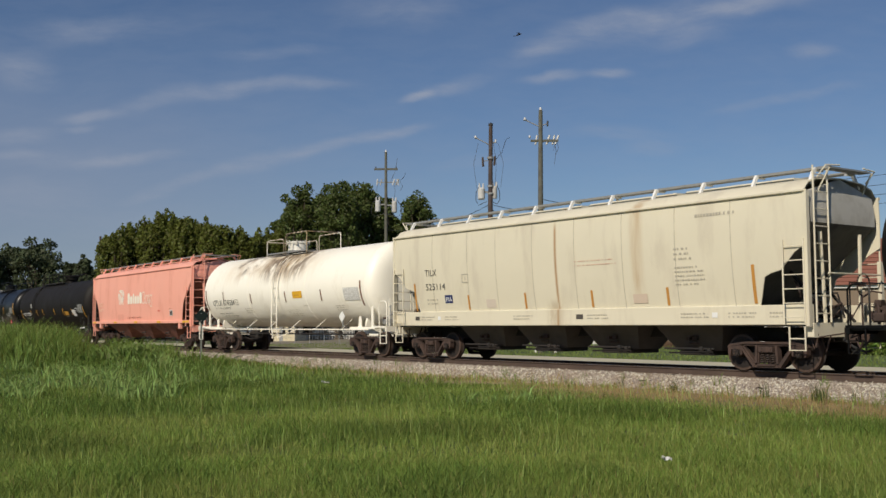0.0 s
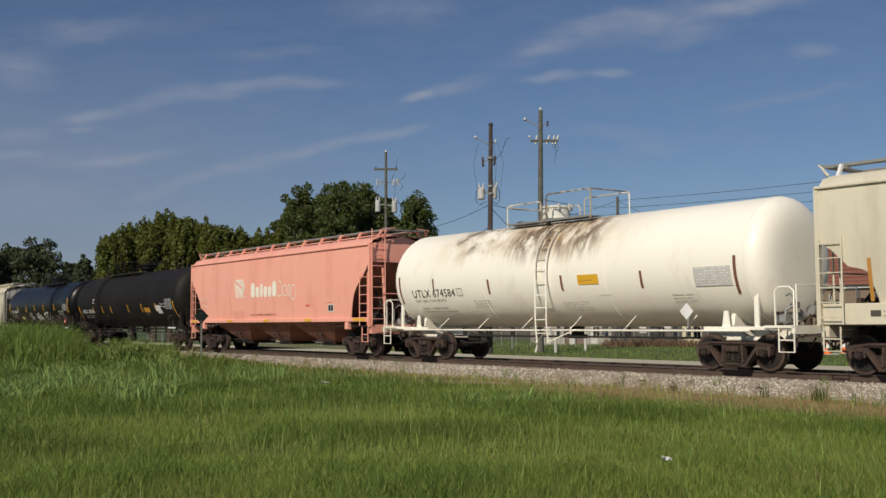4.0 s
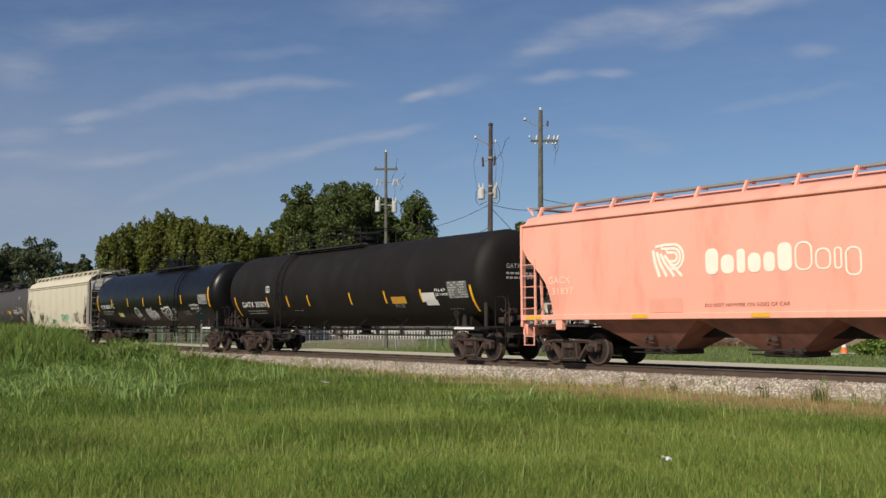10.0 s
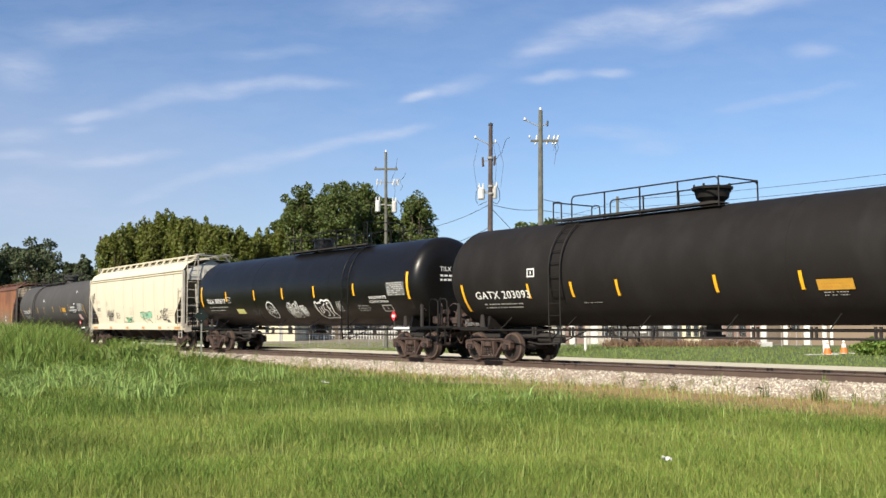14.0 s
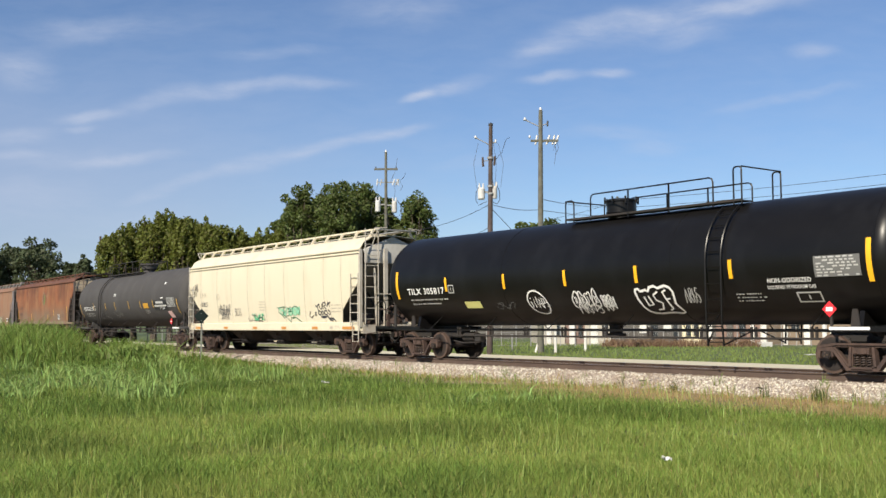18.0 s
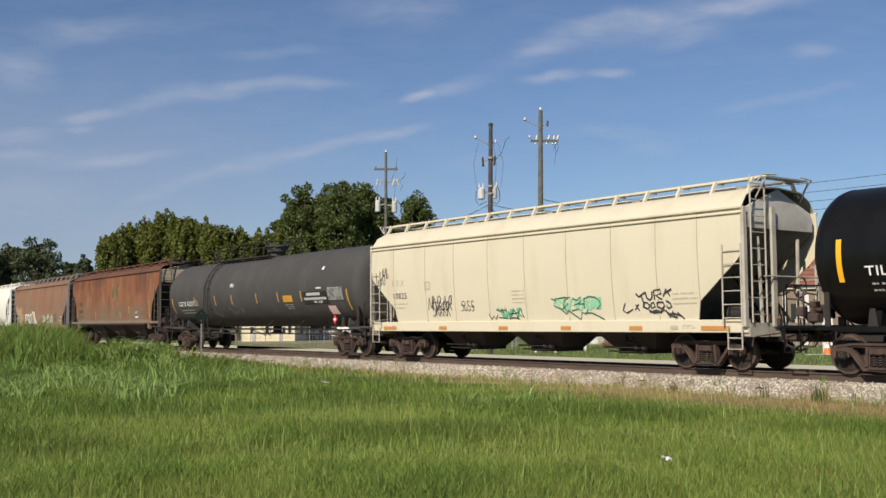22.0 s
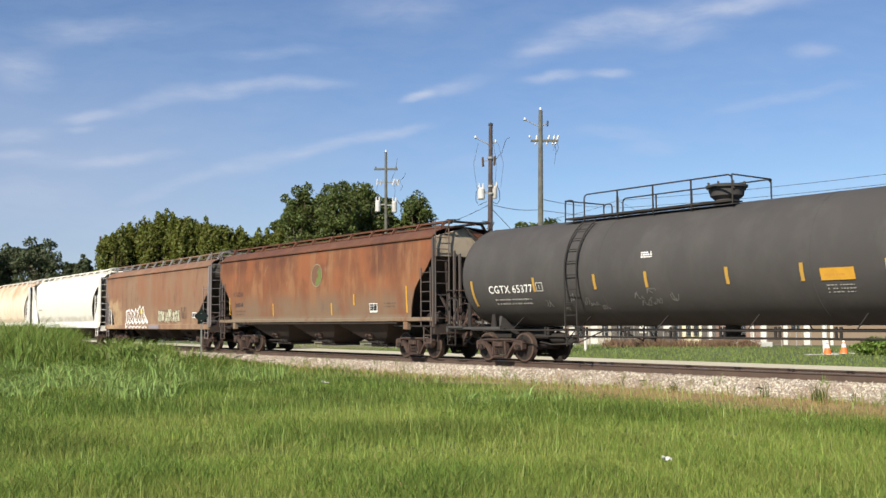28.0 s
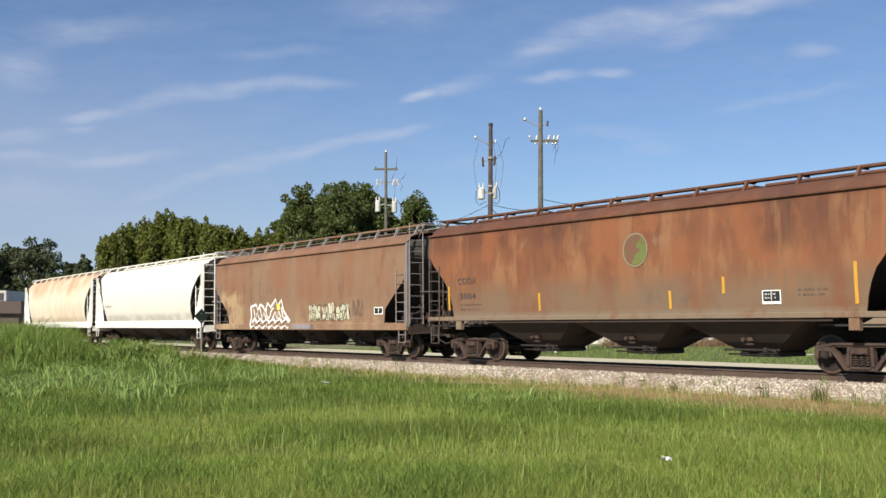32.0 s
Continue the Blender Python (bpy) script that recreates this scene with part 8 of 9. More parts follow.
    for za, zb, sg in ((7.9, 13.4, 0.25), (7.3, 12.6, 0.25)):
        span("wire", c + Vector((0, 0, za)), d + Vector((0, 0, zb)), sg, w, 0.018)
    span("wire", b + Vector((0, 0, 7.5)), c + Vector((0, 0, 7.3)), 0.15, w, 0.016)
    span("guy_wire", b + Vector((0, 0, 7.4)), b + RIGHT * 2.6 + Vector((0, 0, 4.6)), 0.0, w, 0.016)
    span("guy_wire", d + Vector((0, 0, 14.0)), d + RIGHT * 5.5 + Vector((0, 0, 11.0)), 0.0, w, 0.02)
    span("guy_wire", d + Vector((0, 0, 14.0)), d - RIGHT * 6.5 + Vector((0, 0, 12.2)), 0.2, w, 0.02)
    span("wire", a + Vector((0, 0, 7.2)), b + Vector((0, 0, 7.4)), 0.5, w, 0.014)
    span("wire", a + Vector((0, 0, 6.4)), b + Vector((0, 0, 6.2)), 0.7, w, 0.014)


def wall_box(name, c0, c1, dist, z0, z1, depth, mat, parent, label="", lift=0.0):
    """An upright block between two bearings at a distance."""
    a, b = Vector((*polar(c0, dist - lift), 0)), Vector((*polar(c1, dist - lift), 0))
    back = Vector((AHEAD.x, AHEAD.y, 0)).normalized() * depth
    s = Shape()
    vs = [a + Vector((0, 0, z0)), b + Vector((0, 0, z0)), b + back + Vector((0, 0, z0)), a + back + Vector((0, 0, z0))]
    vs += [v + Vector((0, 0, z1 - z0)) for v in vs]
    s.add(vs, [(0, 3, 2, 1), (4, 5, 6, 7), (0, 1, 5, 4), (1, 2, 6, 5), (2, 3, 7, 6), (3, 0, 4, 7)])
    return part(name, s, mat, parent, label)


def build_yard():
    # long low building with grey, white and dusty pink bays
    b = thing("warehouse", "low warehouse with grey, white and dusty pink wall bays", "building")
    bays = ((955, 998, M_PALEBAY, "pale stucco bay"), (998, 1034, M_PINKWALL, "dusty pink bay"), (1034, 1080, M_PALEBAY, "pale stucco bay"), (1080, 1122, M_GREYWALL, "grey block bay"), (1122, 1204, M_GREYWALL, "grey block bay"), (1204, 1240, M_CREAMWALL, "yellowish bay"),
            (1240, 1264, M_GREYWALL, "grey block bay"), (1264, 1344, M_PINKWALL, "dusty pink bay"), (1344, 1358, M_WHITEWALL, "white pier"), (1358, 1376, M_GREYWALL, "grey block bay"))
    for k, (c0, c1, m, words) in enumerate(bays):
        wall_box("wall", c0, c1, 78 + 0.15 * (k % 2), -0.6, 3.2, 9, m, b, words)
    wall_box("roof", 950, 1380, 77.4, 3.2, 3.7, 10, M_ROOF, b)
    for c0, c1, z0, z1, m, n in ((966, 974, -0.5, 2.4, M_WHITEWALL, "door"), (984, 990, 0.3, 2.0, M_DARKWIN, "window"), (1006, 1016, -0.5, 2.6, M_WHITEWALL, "door"), (1022, 1028, 0.2, 2.0, M_DARKWIN, "window"), (1044, 1056, -0.5, 2.6, M_WHITEWALL, "door"), (1064, 1074, 0.2, 1.9, M_DARKWIN, "window"),
                              (1090, 1097, 0.4, 2.0, M_DARKWIN, "window"), (1130, 1142, 0.4, 2.0, M_WHITEWALL, "window"), (1150, 1162, -0.5, 2.4, M_DARKWIN, "door"), (1172, 1186, 0.5, 2.0, M_WHITEWALL, "window"), (1190, 1198, -0.5, 2.4, M_DARKWIN, "door"),
                              (1212, 1219, 0.2, 1.8, M_DARKWIN, "window"), (1226, 1233, 0.2, 1.8, M_DARKWIN, "window"), (1252, 1258, -0.5, 2.9, M_WHITEWALL, "column"), (1284, 1294, -0.5, 2.4, M_GREYWALL, "door"), (1306, 1316, 0.3, 2.0, M_DARKWIN, "window"), (1326, 1332, -0.5, 2.9, M_WHITEWALL, "column")):
        wall_box(n, c0, c1, 78, z0, z1, 0.12, m, b, lift=0.1)
    # brick building with a steep red roof over a tan ground floor
    r = thing("brick_building", "brick building with steep red-brown roof and tan ground floor", "building")
    for c0, c1 in ((1384, 1391), (1420, 1430), (1466, 1471)):
        wall_box("pier", c0, c1, 75, -0.5, 3.0, 0.12, M_WHITEWALL, r, lift=0.25)
    wall_box("bay", 1432, 1464, 75, -0.5, 2.9, 0.1, M_PALEBAY, r, lift=0.06)
    wall_box("ground_floor", 1378, 1760, 75, -0.6, 3.4, 12, material("tan_render", (0.20, 0.15, 0.105), 0.85, 0, 0.1, 1.5), r)
    wall_box("ledge", 1374, 1764, 74.8, 3.4, 3.62, 12.4, M_WHITEWALL, r)
    back = Vector((AHEAD.x, AHEAD.y, 0)).normalized()
    lo = [Vector((*polar(1372, 74.6), 3.62)), Vector((*polar(1766, 74.6), 3.62))]
    hi = [Vector((*polar(1379, 75.8), 6.75)), Vector((*polar(1740, 75.8), 6.75))]
    s = Shape()
    s.add([lo[0], lo[1], lo[1] + back * 12.6, lo[0] + back * 12.6, hi[0], hi[1], hi[1] + back * 10, hi[0] + back * 10], [(0, 1, 5, 4), (1, 2, 6, 5), (2, 3, 7, 6), (3, 0, 4, 7), (4, 5, 6, 7)])
    part("roof", s, M_BRICK, r, "red-brown tiled roof")
    # tile courses on the roof's sunlit slope
    for k in range(1, 12):
        f = k / 12
        a, c = lo[0].lerp(hi[0], f), lo[1].lerp(hi[1], f)
        part("tile_course", Shape().tube([a - back * 0.02, c - back * 0.02], 0.025, 4), M_BRICK, r)
    for c0, c1, z0, z1, m, n in ((1398, 1412, 0.6, 2.4, M_DARKWIN, "window"), (1442, 1452, -0.5, 2.3, M_GREYWALL, "door"), (1490, 1508, 0.6, 2.4, M_DARKWIN, "window"), (1530, 1560, -0.5, 2.5, M_WHITEWALL, "door"), (1600, 1620, 0.6, 2.4, M_DARKWIN, "window")):
        wall_box(n, c0, c1, 75, z0, z1, 0.12, m, r, lift=0.1)
    silo = thing("steel_silo", "grey corrugated steel silo behind a brick building", "silo", at=pose(*polar(1406, 92), -0.5))
    ring = [(math.cos(a) * r, math.sin(a) * r) for k in range(60) for a, r in [(2 * math.pi * k / 60, 1.08 if k % 2 else 1.0)]]
    part("silo_wall", Shape().prism(ring, "z", 0.0, 10.4), M_GALV, silo)
    part("silo_roof", Shape().tube([(0, 0, 10.4), (0, 0, 10.75)], [1.12, 0.25], 24), M_GALV, silo)
    h = thing("house", "brown house with a pale gable among trees", "building")
    wall_box("wall", -90, 34, 128, -0.6, 2.6, 8, M_ROOF, h)
    wall_box("roof", -94, 38, 127.6, 2.6, 4.0, 9, M_ROOF, h)
    wall_box("gable", -60, 11, 131, 4.0, 5.3, 6, M_WHITEWALL, h, "pale upper gable")
    wall_box("window", -6, 5, 131, 4.2, 5.0, 0.1, M_GREYWALL, h, lift=0.1)
    # cream building beyond the field
    c = thing("cream_building", "low cream-sided building with a grey roof", "building")
    wall_box("wall", 428, 522, 98, -0.6, 2.6, 10, M_CREAMWALL, c)
    wall_box("roof", 424, 526, 97.4, 2.6, 3.1, 11, M_ROOF, c)
    for k, (c0, c1) in enumerate(((446, 452), (470, 476), (494, 500), (510, 515))):
        wall_box("window" if k % 2 else "door", c0, c1, 98, 0.3 if k % 2 else -0.5, 1.8, 0.1, M_DARKWIN if k % 2 else M_GREYDECAL, c, lift=0.08)
    g = thing("grey_shed", "long grey shed beyond the fence", "building")
    wall_box("wall", 526, 985, 110, -0.6, 2.6, 10, M_GREYWALL, g)
    wall_box("roof", 524, 989, 109.4, 2.6, 3.0, 11, M_ROOF, g)
    for k in range(9):
        wall_box("door" if k % 3 else "shutter", 655 + k * 36, 668 + k * 36, 110, -0.5, 1.7 + 0.2 * (k % 2), 0.1, (M_WHITEWALL, M_DARKWIN, M_CREAMWALL)[k % 3], g, lift=0.08)
    # white picket fence before the shed, and the bare lot
    pf = thing("picket_fence", "white-painted wooden picket fence", "fence")
    for col in range(528, 842, 5):
        x, y = polar(col, 106)
        part("picket", Shape().box((x, y, 0.12), (0.13, 0.05, 0.95), Matrix.Rotation(YAW, 3, "Z")), M_WHITEWALL, pf)
    for z in (0.0, 0.42):
        a, c = polar(526, 106.1), polar(842, 106.1)
        part("picket_rail", Shape().tube([(*a, z), ((a[0] + c[0]) / 2, (a[1] + c[1]) / 2, z), (*c, z)], 0.04, 4), M_WHITEWALL, pf)
    for col in (528, 684, 838):
        x, y = polar(col, 106)
        part("fence_post", Shape().box((x, y, 0.1), (0.16, 0.12, 1.2), Matrix.Rotation(YAW, 3, "Z")), M_WHITEWALL, pf)
    lot = Shape()
    lot.slab([[(*polar(c, d), -0.375) for c in range(420, 741, 40)] for d in (68, 80, 95, 108)], (0, 0, -0.03))
    solid("dirt_lot", lot, M_LOT, "bare brown dirt lot before low buildings", "ground", kind="structure")
    # chain-link fence
    f = thing("chain_link_fence", "galvanised chain-link fence with steel posts", "fence")
    cols = list(range(262, 1440, 26))
    last = None
    for i, col in enumerate(cols):
        x, y = polar(col, 72 if col > 640 else 84)
        z = -0.5
        part("fence_post", Shape().tube([(x, y, z), (x, y, z + 1.75)], 0.035, 6), M_GALV, f)
        if last:
            for h in (0.15, 0.6, 1.05, 1.7):
                part("fence_rail" if h > 1.5 else "fence_wire", Shape().tube([(last[0], last[1], z + h), (x, y, z + h)], 0.022 if h > 1.5 else 0.010, 4), M_GALV, f)
        last = (x, y)
    mesh = Shape()
    for i in range(len(cols) - 1):
        (x0, y0), (x1, y1) = polar(cols[i], 72 if cols[i] > 640 else 84), polar(cols[i + 1], 72 if cols[i + 1] > 640 else 84)
        for k in range(7):
            for a, b in ((k / 7, (k + 1) / 7 + 0.5), ((k + 1) / 7 + 0.5, k / 7)):
                if max(a, b) > 1.0:
                    continue
                mesh.tube([(x0 + (x1 - x0) * a, y0 + (y1 - y0) * a, -0.45), (x0 + (x1 - x0) * b, y0 + (y1 - y0) * b, 1.2)], 0.006, 3)
    part("fence_mesh", mesh, M_GALV, f)["kind"] = "stuff"
    # white posts, kerb blocks, cones, shrub
    for col, dist, h, lean, w in ((981, 57, 1.25, 0.0, 0.09), (945, 57, 1.0, 0.35, 0.08), (1034, 60, 1.2, 0.0, 0.08), (1456, 56, 1.9, 0.0, 0.12)):
        x, y = polar(col, dist)
        ps = thing("white_post", "white-painted wooden post in the grass", "post", at=pose(x, y, -0.5), group="white posts")
        part("post_shaft", Shape().tube([(0, 0, 0), (RIGHT.x * lean, RIGHT.y * lean, h)], w, 8), M_WHITEWALL, ps)
        part("post_cap", Shape().tube([(RIGHT.x * lean, RIGHT.y * lean, h), (RIGHT.x * lean, RIGHT.y * lean, h + 0.05)], [w * 1.05, w * 0.5], 8), M_WHITEWALL, ps)
    for col, dist in ((700, 62), (770, 64), (843, 60), (905, 63)):
        x, y = polar(col, dist)
        solid("marker_post", Shape().tube([(0, 0, 0), (0, 0, 1.0)], 0.05, 8), M_GALV, "thin grey marker post in the grass", "post", at=pose(x, y, -0.45), group="marker posts")
    for k in range(2):
        x, y = polar(1290 + 60 * k, 70)
        solid("kerb_block", Shape().cbox((0, 0, 0.16), (0.9, 0.3, 0.34), 0.05), M_GREYDECAL, "pale concrete kerb block on the verge", "kerb", at=Matrix.Translation((x, y, -0.45)) @ Matrix.Rotation(YAW, 4, "Z"), group="kerb blocks")
    for col, row_d in ((1460, 53.3), (1489, 55.3)):
        x, y = polar(col, row_d)
        cn = thing("traffic_cone", "tall orange traffic cone with white collars", "traffic cone", at=pose(x, y, -0.42, 0, 0, 51), group="traffic cones")
        part("cone_body", Shape().tube([(0, 0, 0.05), (0, 0, 0.34)], [0.19, 0.12], 18), M_CONE, cn)
        part("reflective_collar", Shape().tube([(0, 0, 0.34), (0, 0, 0.52)], [0.122, 0.08], 18), M_WHTPAINT, cn, "white reflective collar")
        part("cone_middle", Shape().tube([(0, 0, 0.52), (0, 0, 0.57)], [0.079, 0.068], 18), M_CONE, cn)
        part("reflective_collar", Shape().tube([(0, 0, 0.57), (0, 0, 0.72)], [0.069, 0.042], 18), M_WHTPAINT, cn, "white reflective collar")
        part("cone_tip", Shape().tube([(0, 0, 0.72), (0, 0, 0.78)], [0.04, 0.028], 12), M_CONE, cn)
        part("cone_base", Shape().cbox((-0.3, 0, 0.03), (1.5, 0.5, 0.05), 0.01), M_GREYDECAL, cn, "pale weighted base slab")
    shrub(*polar(1560, 54), 1.3, 0.85, 81)


def shrub(x, y, w, h, seed):
    rng = np.random.default_rng(seed)
    n = 2600
    t = thing("shrub", "low bushy green shrub on the verge", "shrub", at=pose(x, y, -0.5), group="shrubs")
    s = Shape()
    for k in range(7):
        a = rng.uniform(0, 6.28)
        s.tube([(0, 0, 0), (0.3 * w * math.cos(a), 0.3 * w * math.sin(a), h * 0.4), (0.6 * w * math.cos(a), 0.6 * w * math.sin(a), h * 0.75)], [0.03, 0.02, 0.008], 5)
    part("stems", s, M_BARK, t)
    d = rng.normal(size=(n, 3))
    d /= np.linalg.norm(d, axis=1)[:, None]
    r = rng.uniform(0.4, 1.05, n) ** 0.5 * (1 + 0.25 * np.sin(d[:, 0] * 7) * np.sin(d[:, 1] * 6))
    c = d * r[:, None] * np.array([w, w, h * 0.55]) + np.array([0, 0, h * 0.5])
    c[:, 2] = np.abs(c[:, 2])
    u = rng.normal(size=(n, 3))
    u /= np.linalg.norm(u, axis=1)[:, None]
    v = np.cross(u, rng.normal(size=(n, 3)))
    v /= np.linalg.norm(v, axis=1)[:, None]
    sz = rng.uniform(0.06, 0.14, n)[:, None]
    part("foliage", quads_mesh("foliage", np.stack([c - u * sz, c + v * sz * 0.5, c + u * sz, c - v * sz * 0.5], 1), M_WEED), None, t)


def build_far_grass():
    rng = np.random.default_rng(17)
    n = 36000
    s, o = rng.uniform(-75, -8, n), -11.2 - 22 * rng.random(n) ** 1.3
    near = rng.random(n) < 0.25
    o[near] = rng.uniform(-6.2, -3.3, near.sum())
    xy = np.array([on_line(a, b)[:2] for a, b in zip(s, o)])
    z = np.array([ground_z(x, y) for x, y in xy])
    blades("far_grass", np.stack([xy[:, 0], xy[:, 1], z], -1), rng.uniform(0.06, 0.17, n), np.full(n, 0.030), 0.5, M_FARGRASS, 18, "short green grass on the verge beyond the track")


def build_dead_weeds():
    rng = np.random.default_rng(29)
    P, H = [], []
    for _ in range(150):
        x, y = polar(rng.uniform(1075, 1330), rng.uniform(69, 71.6))
        size = rng.uniform(0.25, 0.7)
        for _ in range(40):
            q = (x + rng.normal() * 0.3, y + rng.normal() * 0.3)
            P.append((*q, ground_z(*q)))
            H.append(size * rng.uniform(0.4, 1.2))
    blades("dead_weeds", np.array(P), np.array(H), np.full(len(P), 0.035), 0.6, M_DRYWEED, 30, "dead reddish-brown weeds along a fence", "weeds")


def build_foreground():
    # diamond sign, seen from its dark green back
    x, y = polar(357, 46)
    s = thing("diamond_sign", "dark green diamond-shaped sign on a steel post", "sign", at=pose(x, y, -0.55, 0, 0, math.degrees(YAW)))
    part("sign_post", Shape().prism([(-0.035, -0.02), (0.035, -0.02), (0.035, -0.012), (0.008, 0.02), (-0.008, 0.02), (-0.035, -0.012)], "z", 0, 2.35), M_POST, s)
    part("sign_plate", Shape().prism([(-0.31, 2.14), (0, 1.81), (0.31, 2.14), (0, 2.47)], "y", -0.035, -0.025), M_SIGN, s)
    for z in (1.95, 2.25):
        part("bolt", Shape().cyl((0, -0.05, z), (0, -0.03, z), 0.015, 6), M_GALV, s)
    # litter in the grass
    for col, dist, w, seed in ((573, 26.0, 0.20, 1), (1168, 11.4, 0.11, 2)):
        rng = random.Random(seed)
        x, y = polar(col, dist)
        g = Shape()
        rows = [[(w * (i / 5 - 0.5), w * 0.45 * (j / 3 - 0.5), 0.20 + rng.uniform(-0.02, 0.025)) for i in range(6)] for j in range(4)]
        g.slab(rows, (0, 0, -0.004))
        solid("paper_litter", g, M_PAPER, "crumpled white paper caught in the grass", "litter", at=pose(x, y, ground_z(x, y), rng.uniform(-20, 10), 10, math.degrees(YAW)), group="litter")
    # sticks on the ballast
    for col, row_off, ln, turn, seed in ((1150, 2.2, 0.75, 10, 3), (1375, 2.0, 0.6, 0, 4), (1345, 2.35, 0.35, 30, 5), (480, 2.3, 1.1, 5, 6)):
        rng = random.Random(seed)
        a = YAW - math.atan((col - 784) / 1831)
        d = (DIST - row_off) / max(0.2, math.cos(a))
        for _ in range(12):
            px, py = -d * math.sin(a), d * math.cos(a)
            d += (side_of(px, py) - row_off) / max(0.2, math.cos(a - px / RADIUS))
        pts = [(ln * (k / 6 - 0.5), rng.uniform(-0.04, 0.04), rng.uniform(0, 0.06)) for k in range(7)]
        solid("fallen_stick", Shape().tube(pts, [0.008 + 0.012 * math.sin(0.4 + k * 0.4) for k in range(7)], 6), M_POLE2, "dark fallen stick lying on the ballast", "stick", at=pose(px, py, -0.27 - 0.25 * (row_off - 2), 0, 0, turn), group="fallen sticks")
    # stalks and tufts along the ballast's edge
    rng = np.random.default_rng(23)
    P, H = [], []
    for _ in range(150):
        s0, o0 = rng.uniform(-46, -9), rng.uniform(1.9, 3.9)
        k = int(rng.integers(4, 26))
        for _ in range(k):
            x, y, _a = on_line(s0 + rng.normal() * 0.07, o0 + rng.normal() * 0.07)
            P.append((x, y, -0.30 - 0.3 * max(0, o0 - 2.0) - 0.06))
            H.append(rng.uniform(0.12, 0.5))
    blades("ballast_weeds", np.array(P), np.array(H), np.full(len(P), 0.012), 0.35, M_WEED, 24, "sparse weeds and grass tufts growing in the ballast", "weeds")
    P, H = [], []
    for _ in range(420):
        s0, o0 = rng.uniform(-46, -8), 2.35 + 1.5 * rng.random() ** 0.6
        size = rng.uniform(0.08, 0.22)
        for _ in range(int(rng.integers(8, 34))):
            x, y, _a = on_line(s0 + rng.normal() * 0.16, o0 + rng.normal() * 0.12)
            P.append((x, y, max(ground_z(x, y), -0.17 - max(0, o0 - 1.85) * 0.36) - 0.03))
            H.append(size * rng.uniform(0.5, 1.4))
    P, H = np.array(P), np.array(H)
    # dark single weeds that stand up out of the stones
    SP, SH = [], []
    for col, off, tall, k in ((1188, 2.9, 0.50, 26), (1182, 2.8, 0.34, 16), (1348, 3.1, 0.46, 26), (1440, 3.4, 0.52, 60), (1446, 3.5, 0.36, 40), (942, 3.0, 0.34, 18), (1096, 2.6, 0.30, 14), (1010, 3.2, 0.28, 14), (660, 3.0, 0.4, 18), (1508, 3.0, 0.4, 18)):
        a = YAW - math.atan((col - 784) / 1831)
        d = (DIST - off) / math.cos(a)
        for _ in range(12):
            d += (side_of(-d * math.sin(a), d * math.cos(a)) - off) / max(0.2, math.cos(a))
        for _ in range(k):
            x, y = -d * math.sin(a) + rng.normal() * 0.07, d * math.cos(a) + rng.normal() * 0.07
            SP.append((x, y, max(ground_z(x, y), -0.17 - max(0, off - 1.85) * 0.36) - 0.03))
            SH.append(tall * rng.uniform(0.35, 1.1))
    blades("standing_weeds", np.array(SP), np.array(SH), np.full(len(SP), 0.014), 0.3, M_DARKWEED, 31, "dark green weeds standing at the ballast's edge", "weeds")
    pick = rng.random(len(P)) < 0.5
    blades("edge_tufts", P[pick], H[pick], np.full(pick.sum(), 0.011), 0.5, M_STRAW, 27, "dry tufts along the foot of the ballast", "grass")
    blades("edge_grass", P[~pick], H[~pick], np.full((~pick).sum(), 0.011), 0.5, M_GRASS, 28, "green tufts along the foot of the ballast", "grass")
    n = 900
    s0, o0 = rng.uniform(-50, -9, n), rng.uniform(2.4, 5.5, n)
    xy = np.array([on_line(a, b)[:2] for a, b in zip(s0, o0)])
    z = np.array([max(ground_z(x, y), -0.62) for x, y in xy])
    blades("seed_stalks", np.stack([xy[:, 0], xy[:, 1], z], -1), rng.uniform(0.2, 0.5, n), np.full(n, 0.010), 0.3, M_STRAW, 25, "tall dry seed stalks at the ballast's edge", "weeds")


build_road()
build_poles()
build_yard()
build_far_grass()
build_dead_weeds()
build_foreground()


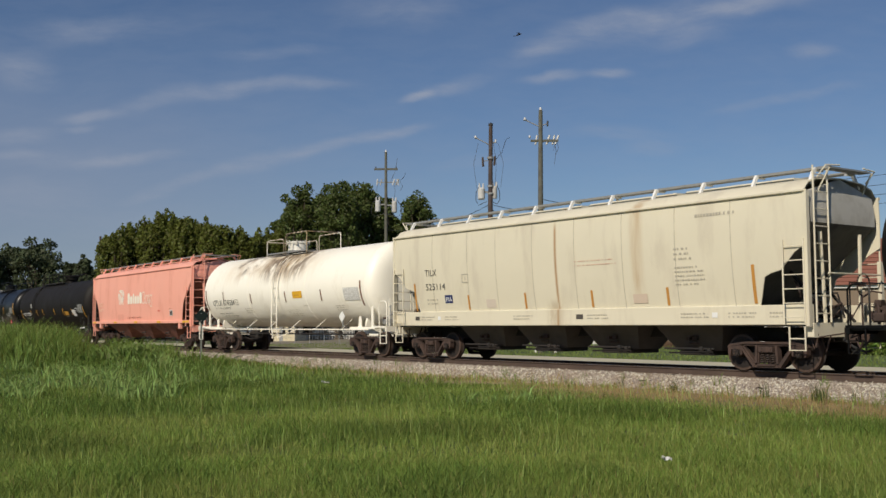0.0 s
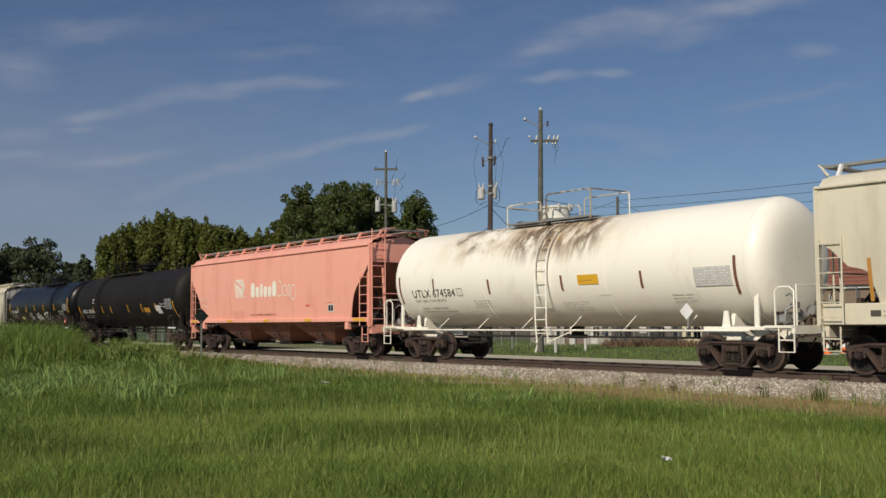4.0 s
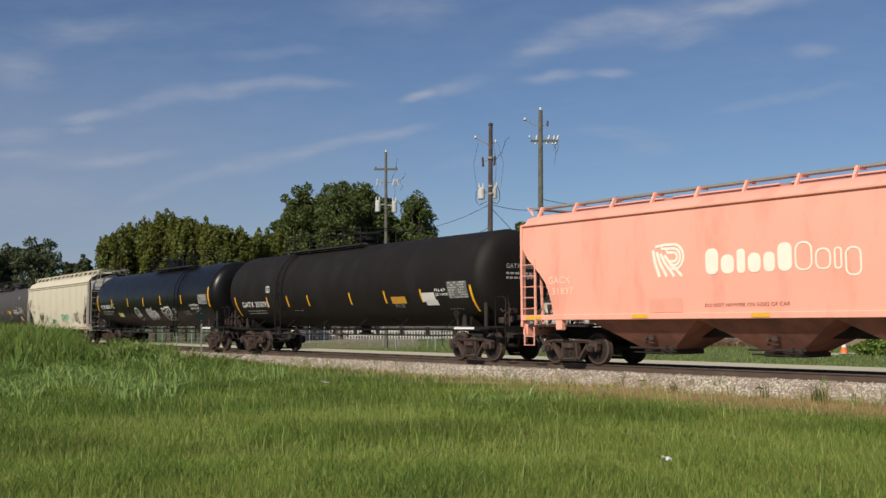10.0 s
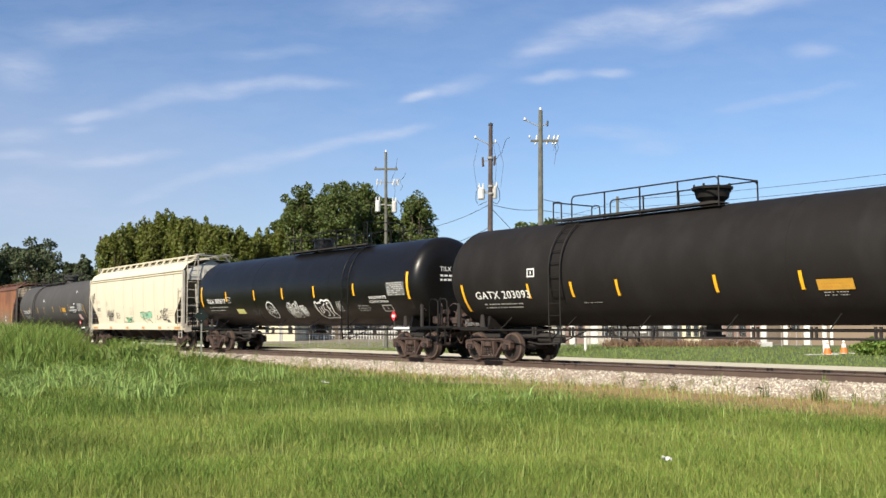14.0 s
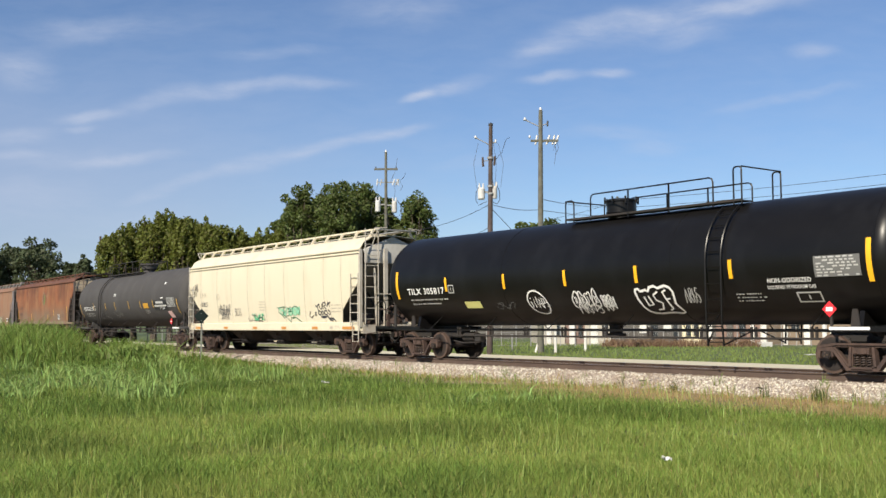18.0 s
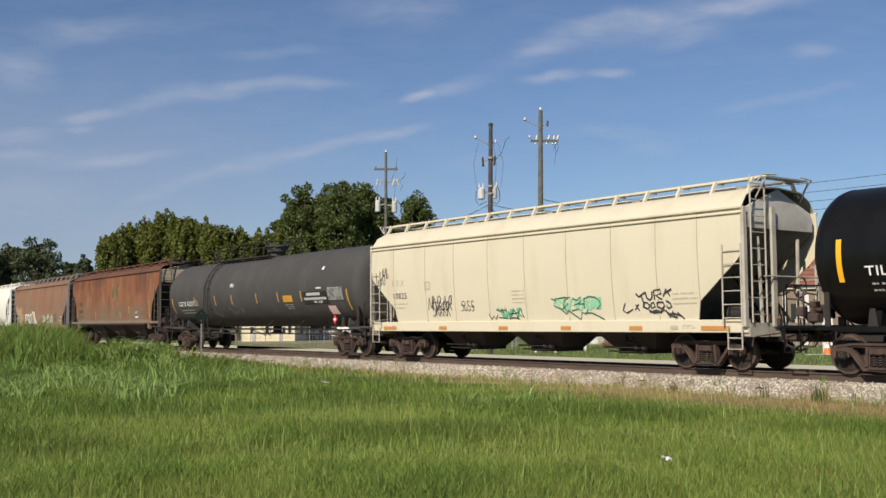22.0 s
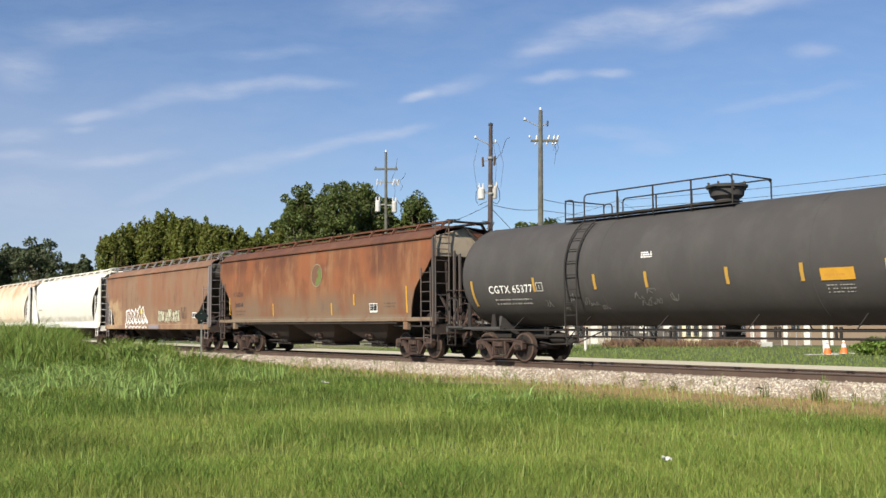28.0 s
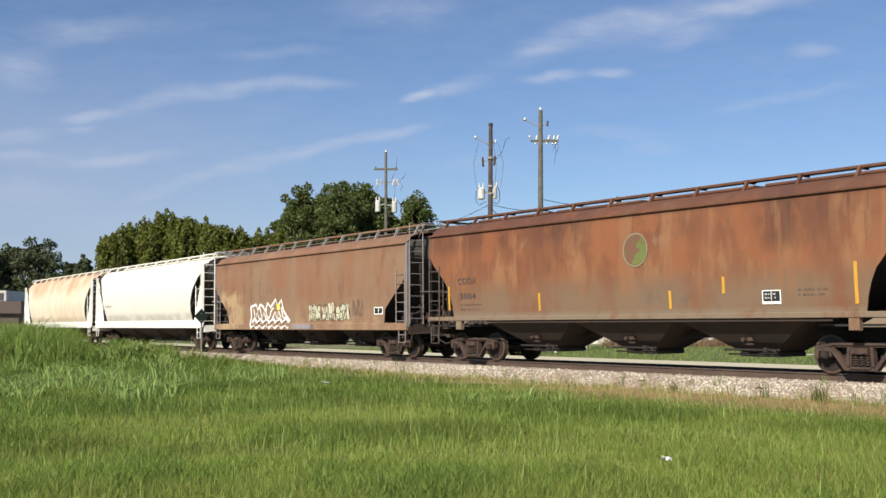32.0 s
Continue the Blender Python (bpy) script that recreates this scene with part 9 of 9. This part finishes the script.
# ================= birds =================
def build_bird():
    b = thing("bird", "small dark bird with swept wings in flight", "bird", group="birds")
    part("bird_body", Shape().tube([(-0.13, 0, 0), (-0.07, 0, 0.01), (0, 0, 0.012), (0.07, 0, 0.01), (0.10, 0, 0.015), (0.13, 0, 0.0)], [0.006, 0.02, 0.028, 0.022, 0.018, 0.004], 8), M_BIRD, b)
    for s in (-1, 1):
        part("wing", Shape().slab([[(0.05, s * 0.02, 0.015), (-0.03, s * 0.02, 0.012)], [(0.06, s * 0.10, 0.05), (-0.02, s * 0.10, 0.045)], [(-0.02, s * 0.21, 0.03), (-0.06, s * 0.20, 0.028)]], (0, 0, 0.004)), M_BIRD, b)
    part("tail", Shape().slab([[(-0.11, -0.012, 0), (-0.11, 0.012, 0)], [(-0.20, -0.04, 0.0), (-0.20, 0.04, 0.0)]], (0, 0, 0.004)), M_BIRD, b)
    return b


BIRDS = [build_bird(), build_bird()]


def sky_point(col, row, dist):
    v = RIGHT * ((col - 784) / 1831) + RIGHT.cross(AHEAD) * ((441 - row) / 1831) + AHEAD
    return EYE + v.normalized() * dist



def motions():
    # one bird crosses to the right at once, the other comes down across the sky later
    fly = [[(0.0, (920, 63, 40)), (0.1, (1078, 88, 40)), (0.4, (1560, 150, 40)), (1.0, (2500, 250, 40)), (32.0, (9000, 300, 60))],
           [(0.0, (2600, -700, 30)), (3.5, (1500, -130, 30)), (5.0, (1010, 95, 45)), (5.5, (811, 169, 45)), (5.7, (723, 205, 45)), (5.9, (624, 231, 45)), (6.1, (531, 247, 45)), (6.3, (446, 260, 45)), (6.5, (370, 279, 45)), (7.0, (200, 325, 32)), (8.0, (-220, 400, 36)), (32.0, (-4000, 420, 60))]]
    for bird, rows, turn in zip(BIRDS, fly, (51 - 8, 51 + 188)):
        walk(bird, [(t, Matrix.Translation(sky_point(*q)) @ pose(0, 0, 0, 0, -12, turn)) for t, q in rows])
    times = [float(t) for t in range(33)]
    for car, p in CARS:
        walk(car, [(t, car_pose(p, t)) for t in times])
    # wheels roll without slipping: 0.457 m radius
    steps = [i * 0.14 for i in range(229)] + [32.0]
    turn = [Matrix.Rotation(run(t) / 0.457, 4, "Y") for t in steps]
    for w in WHEELSETS:
        base = Matrix.Translation(w.matrix_basis.translation)
        walk(w, [(t, base @ m) for t, m in zip(steps, turn)])


for ob in (*TRUCK.children_recursive, TRUCK):
    bpy.data.objects.remove(ob)
motions()
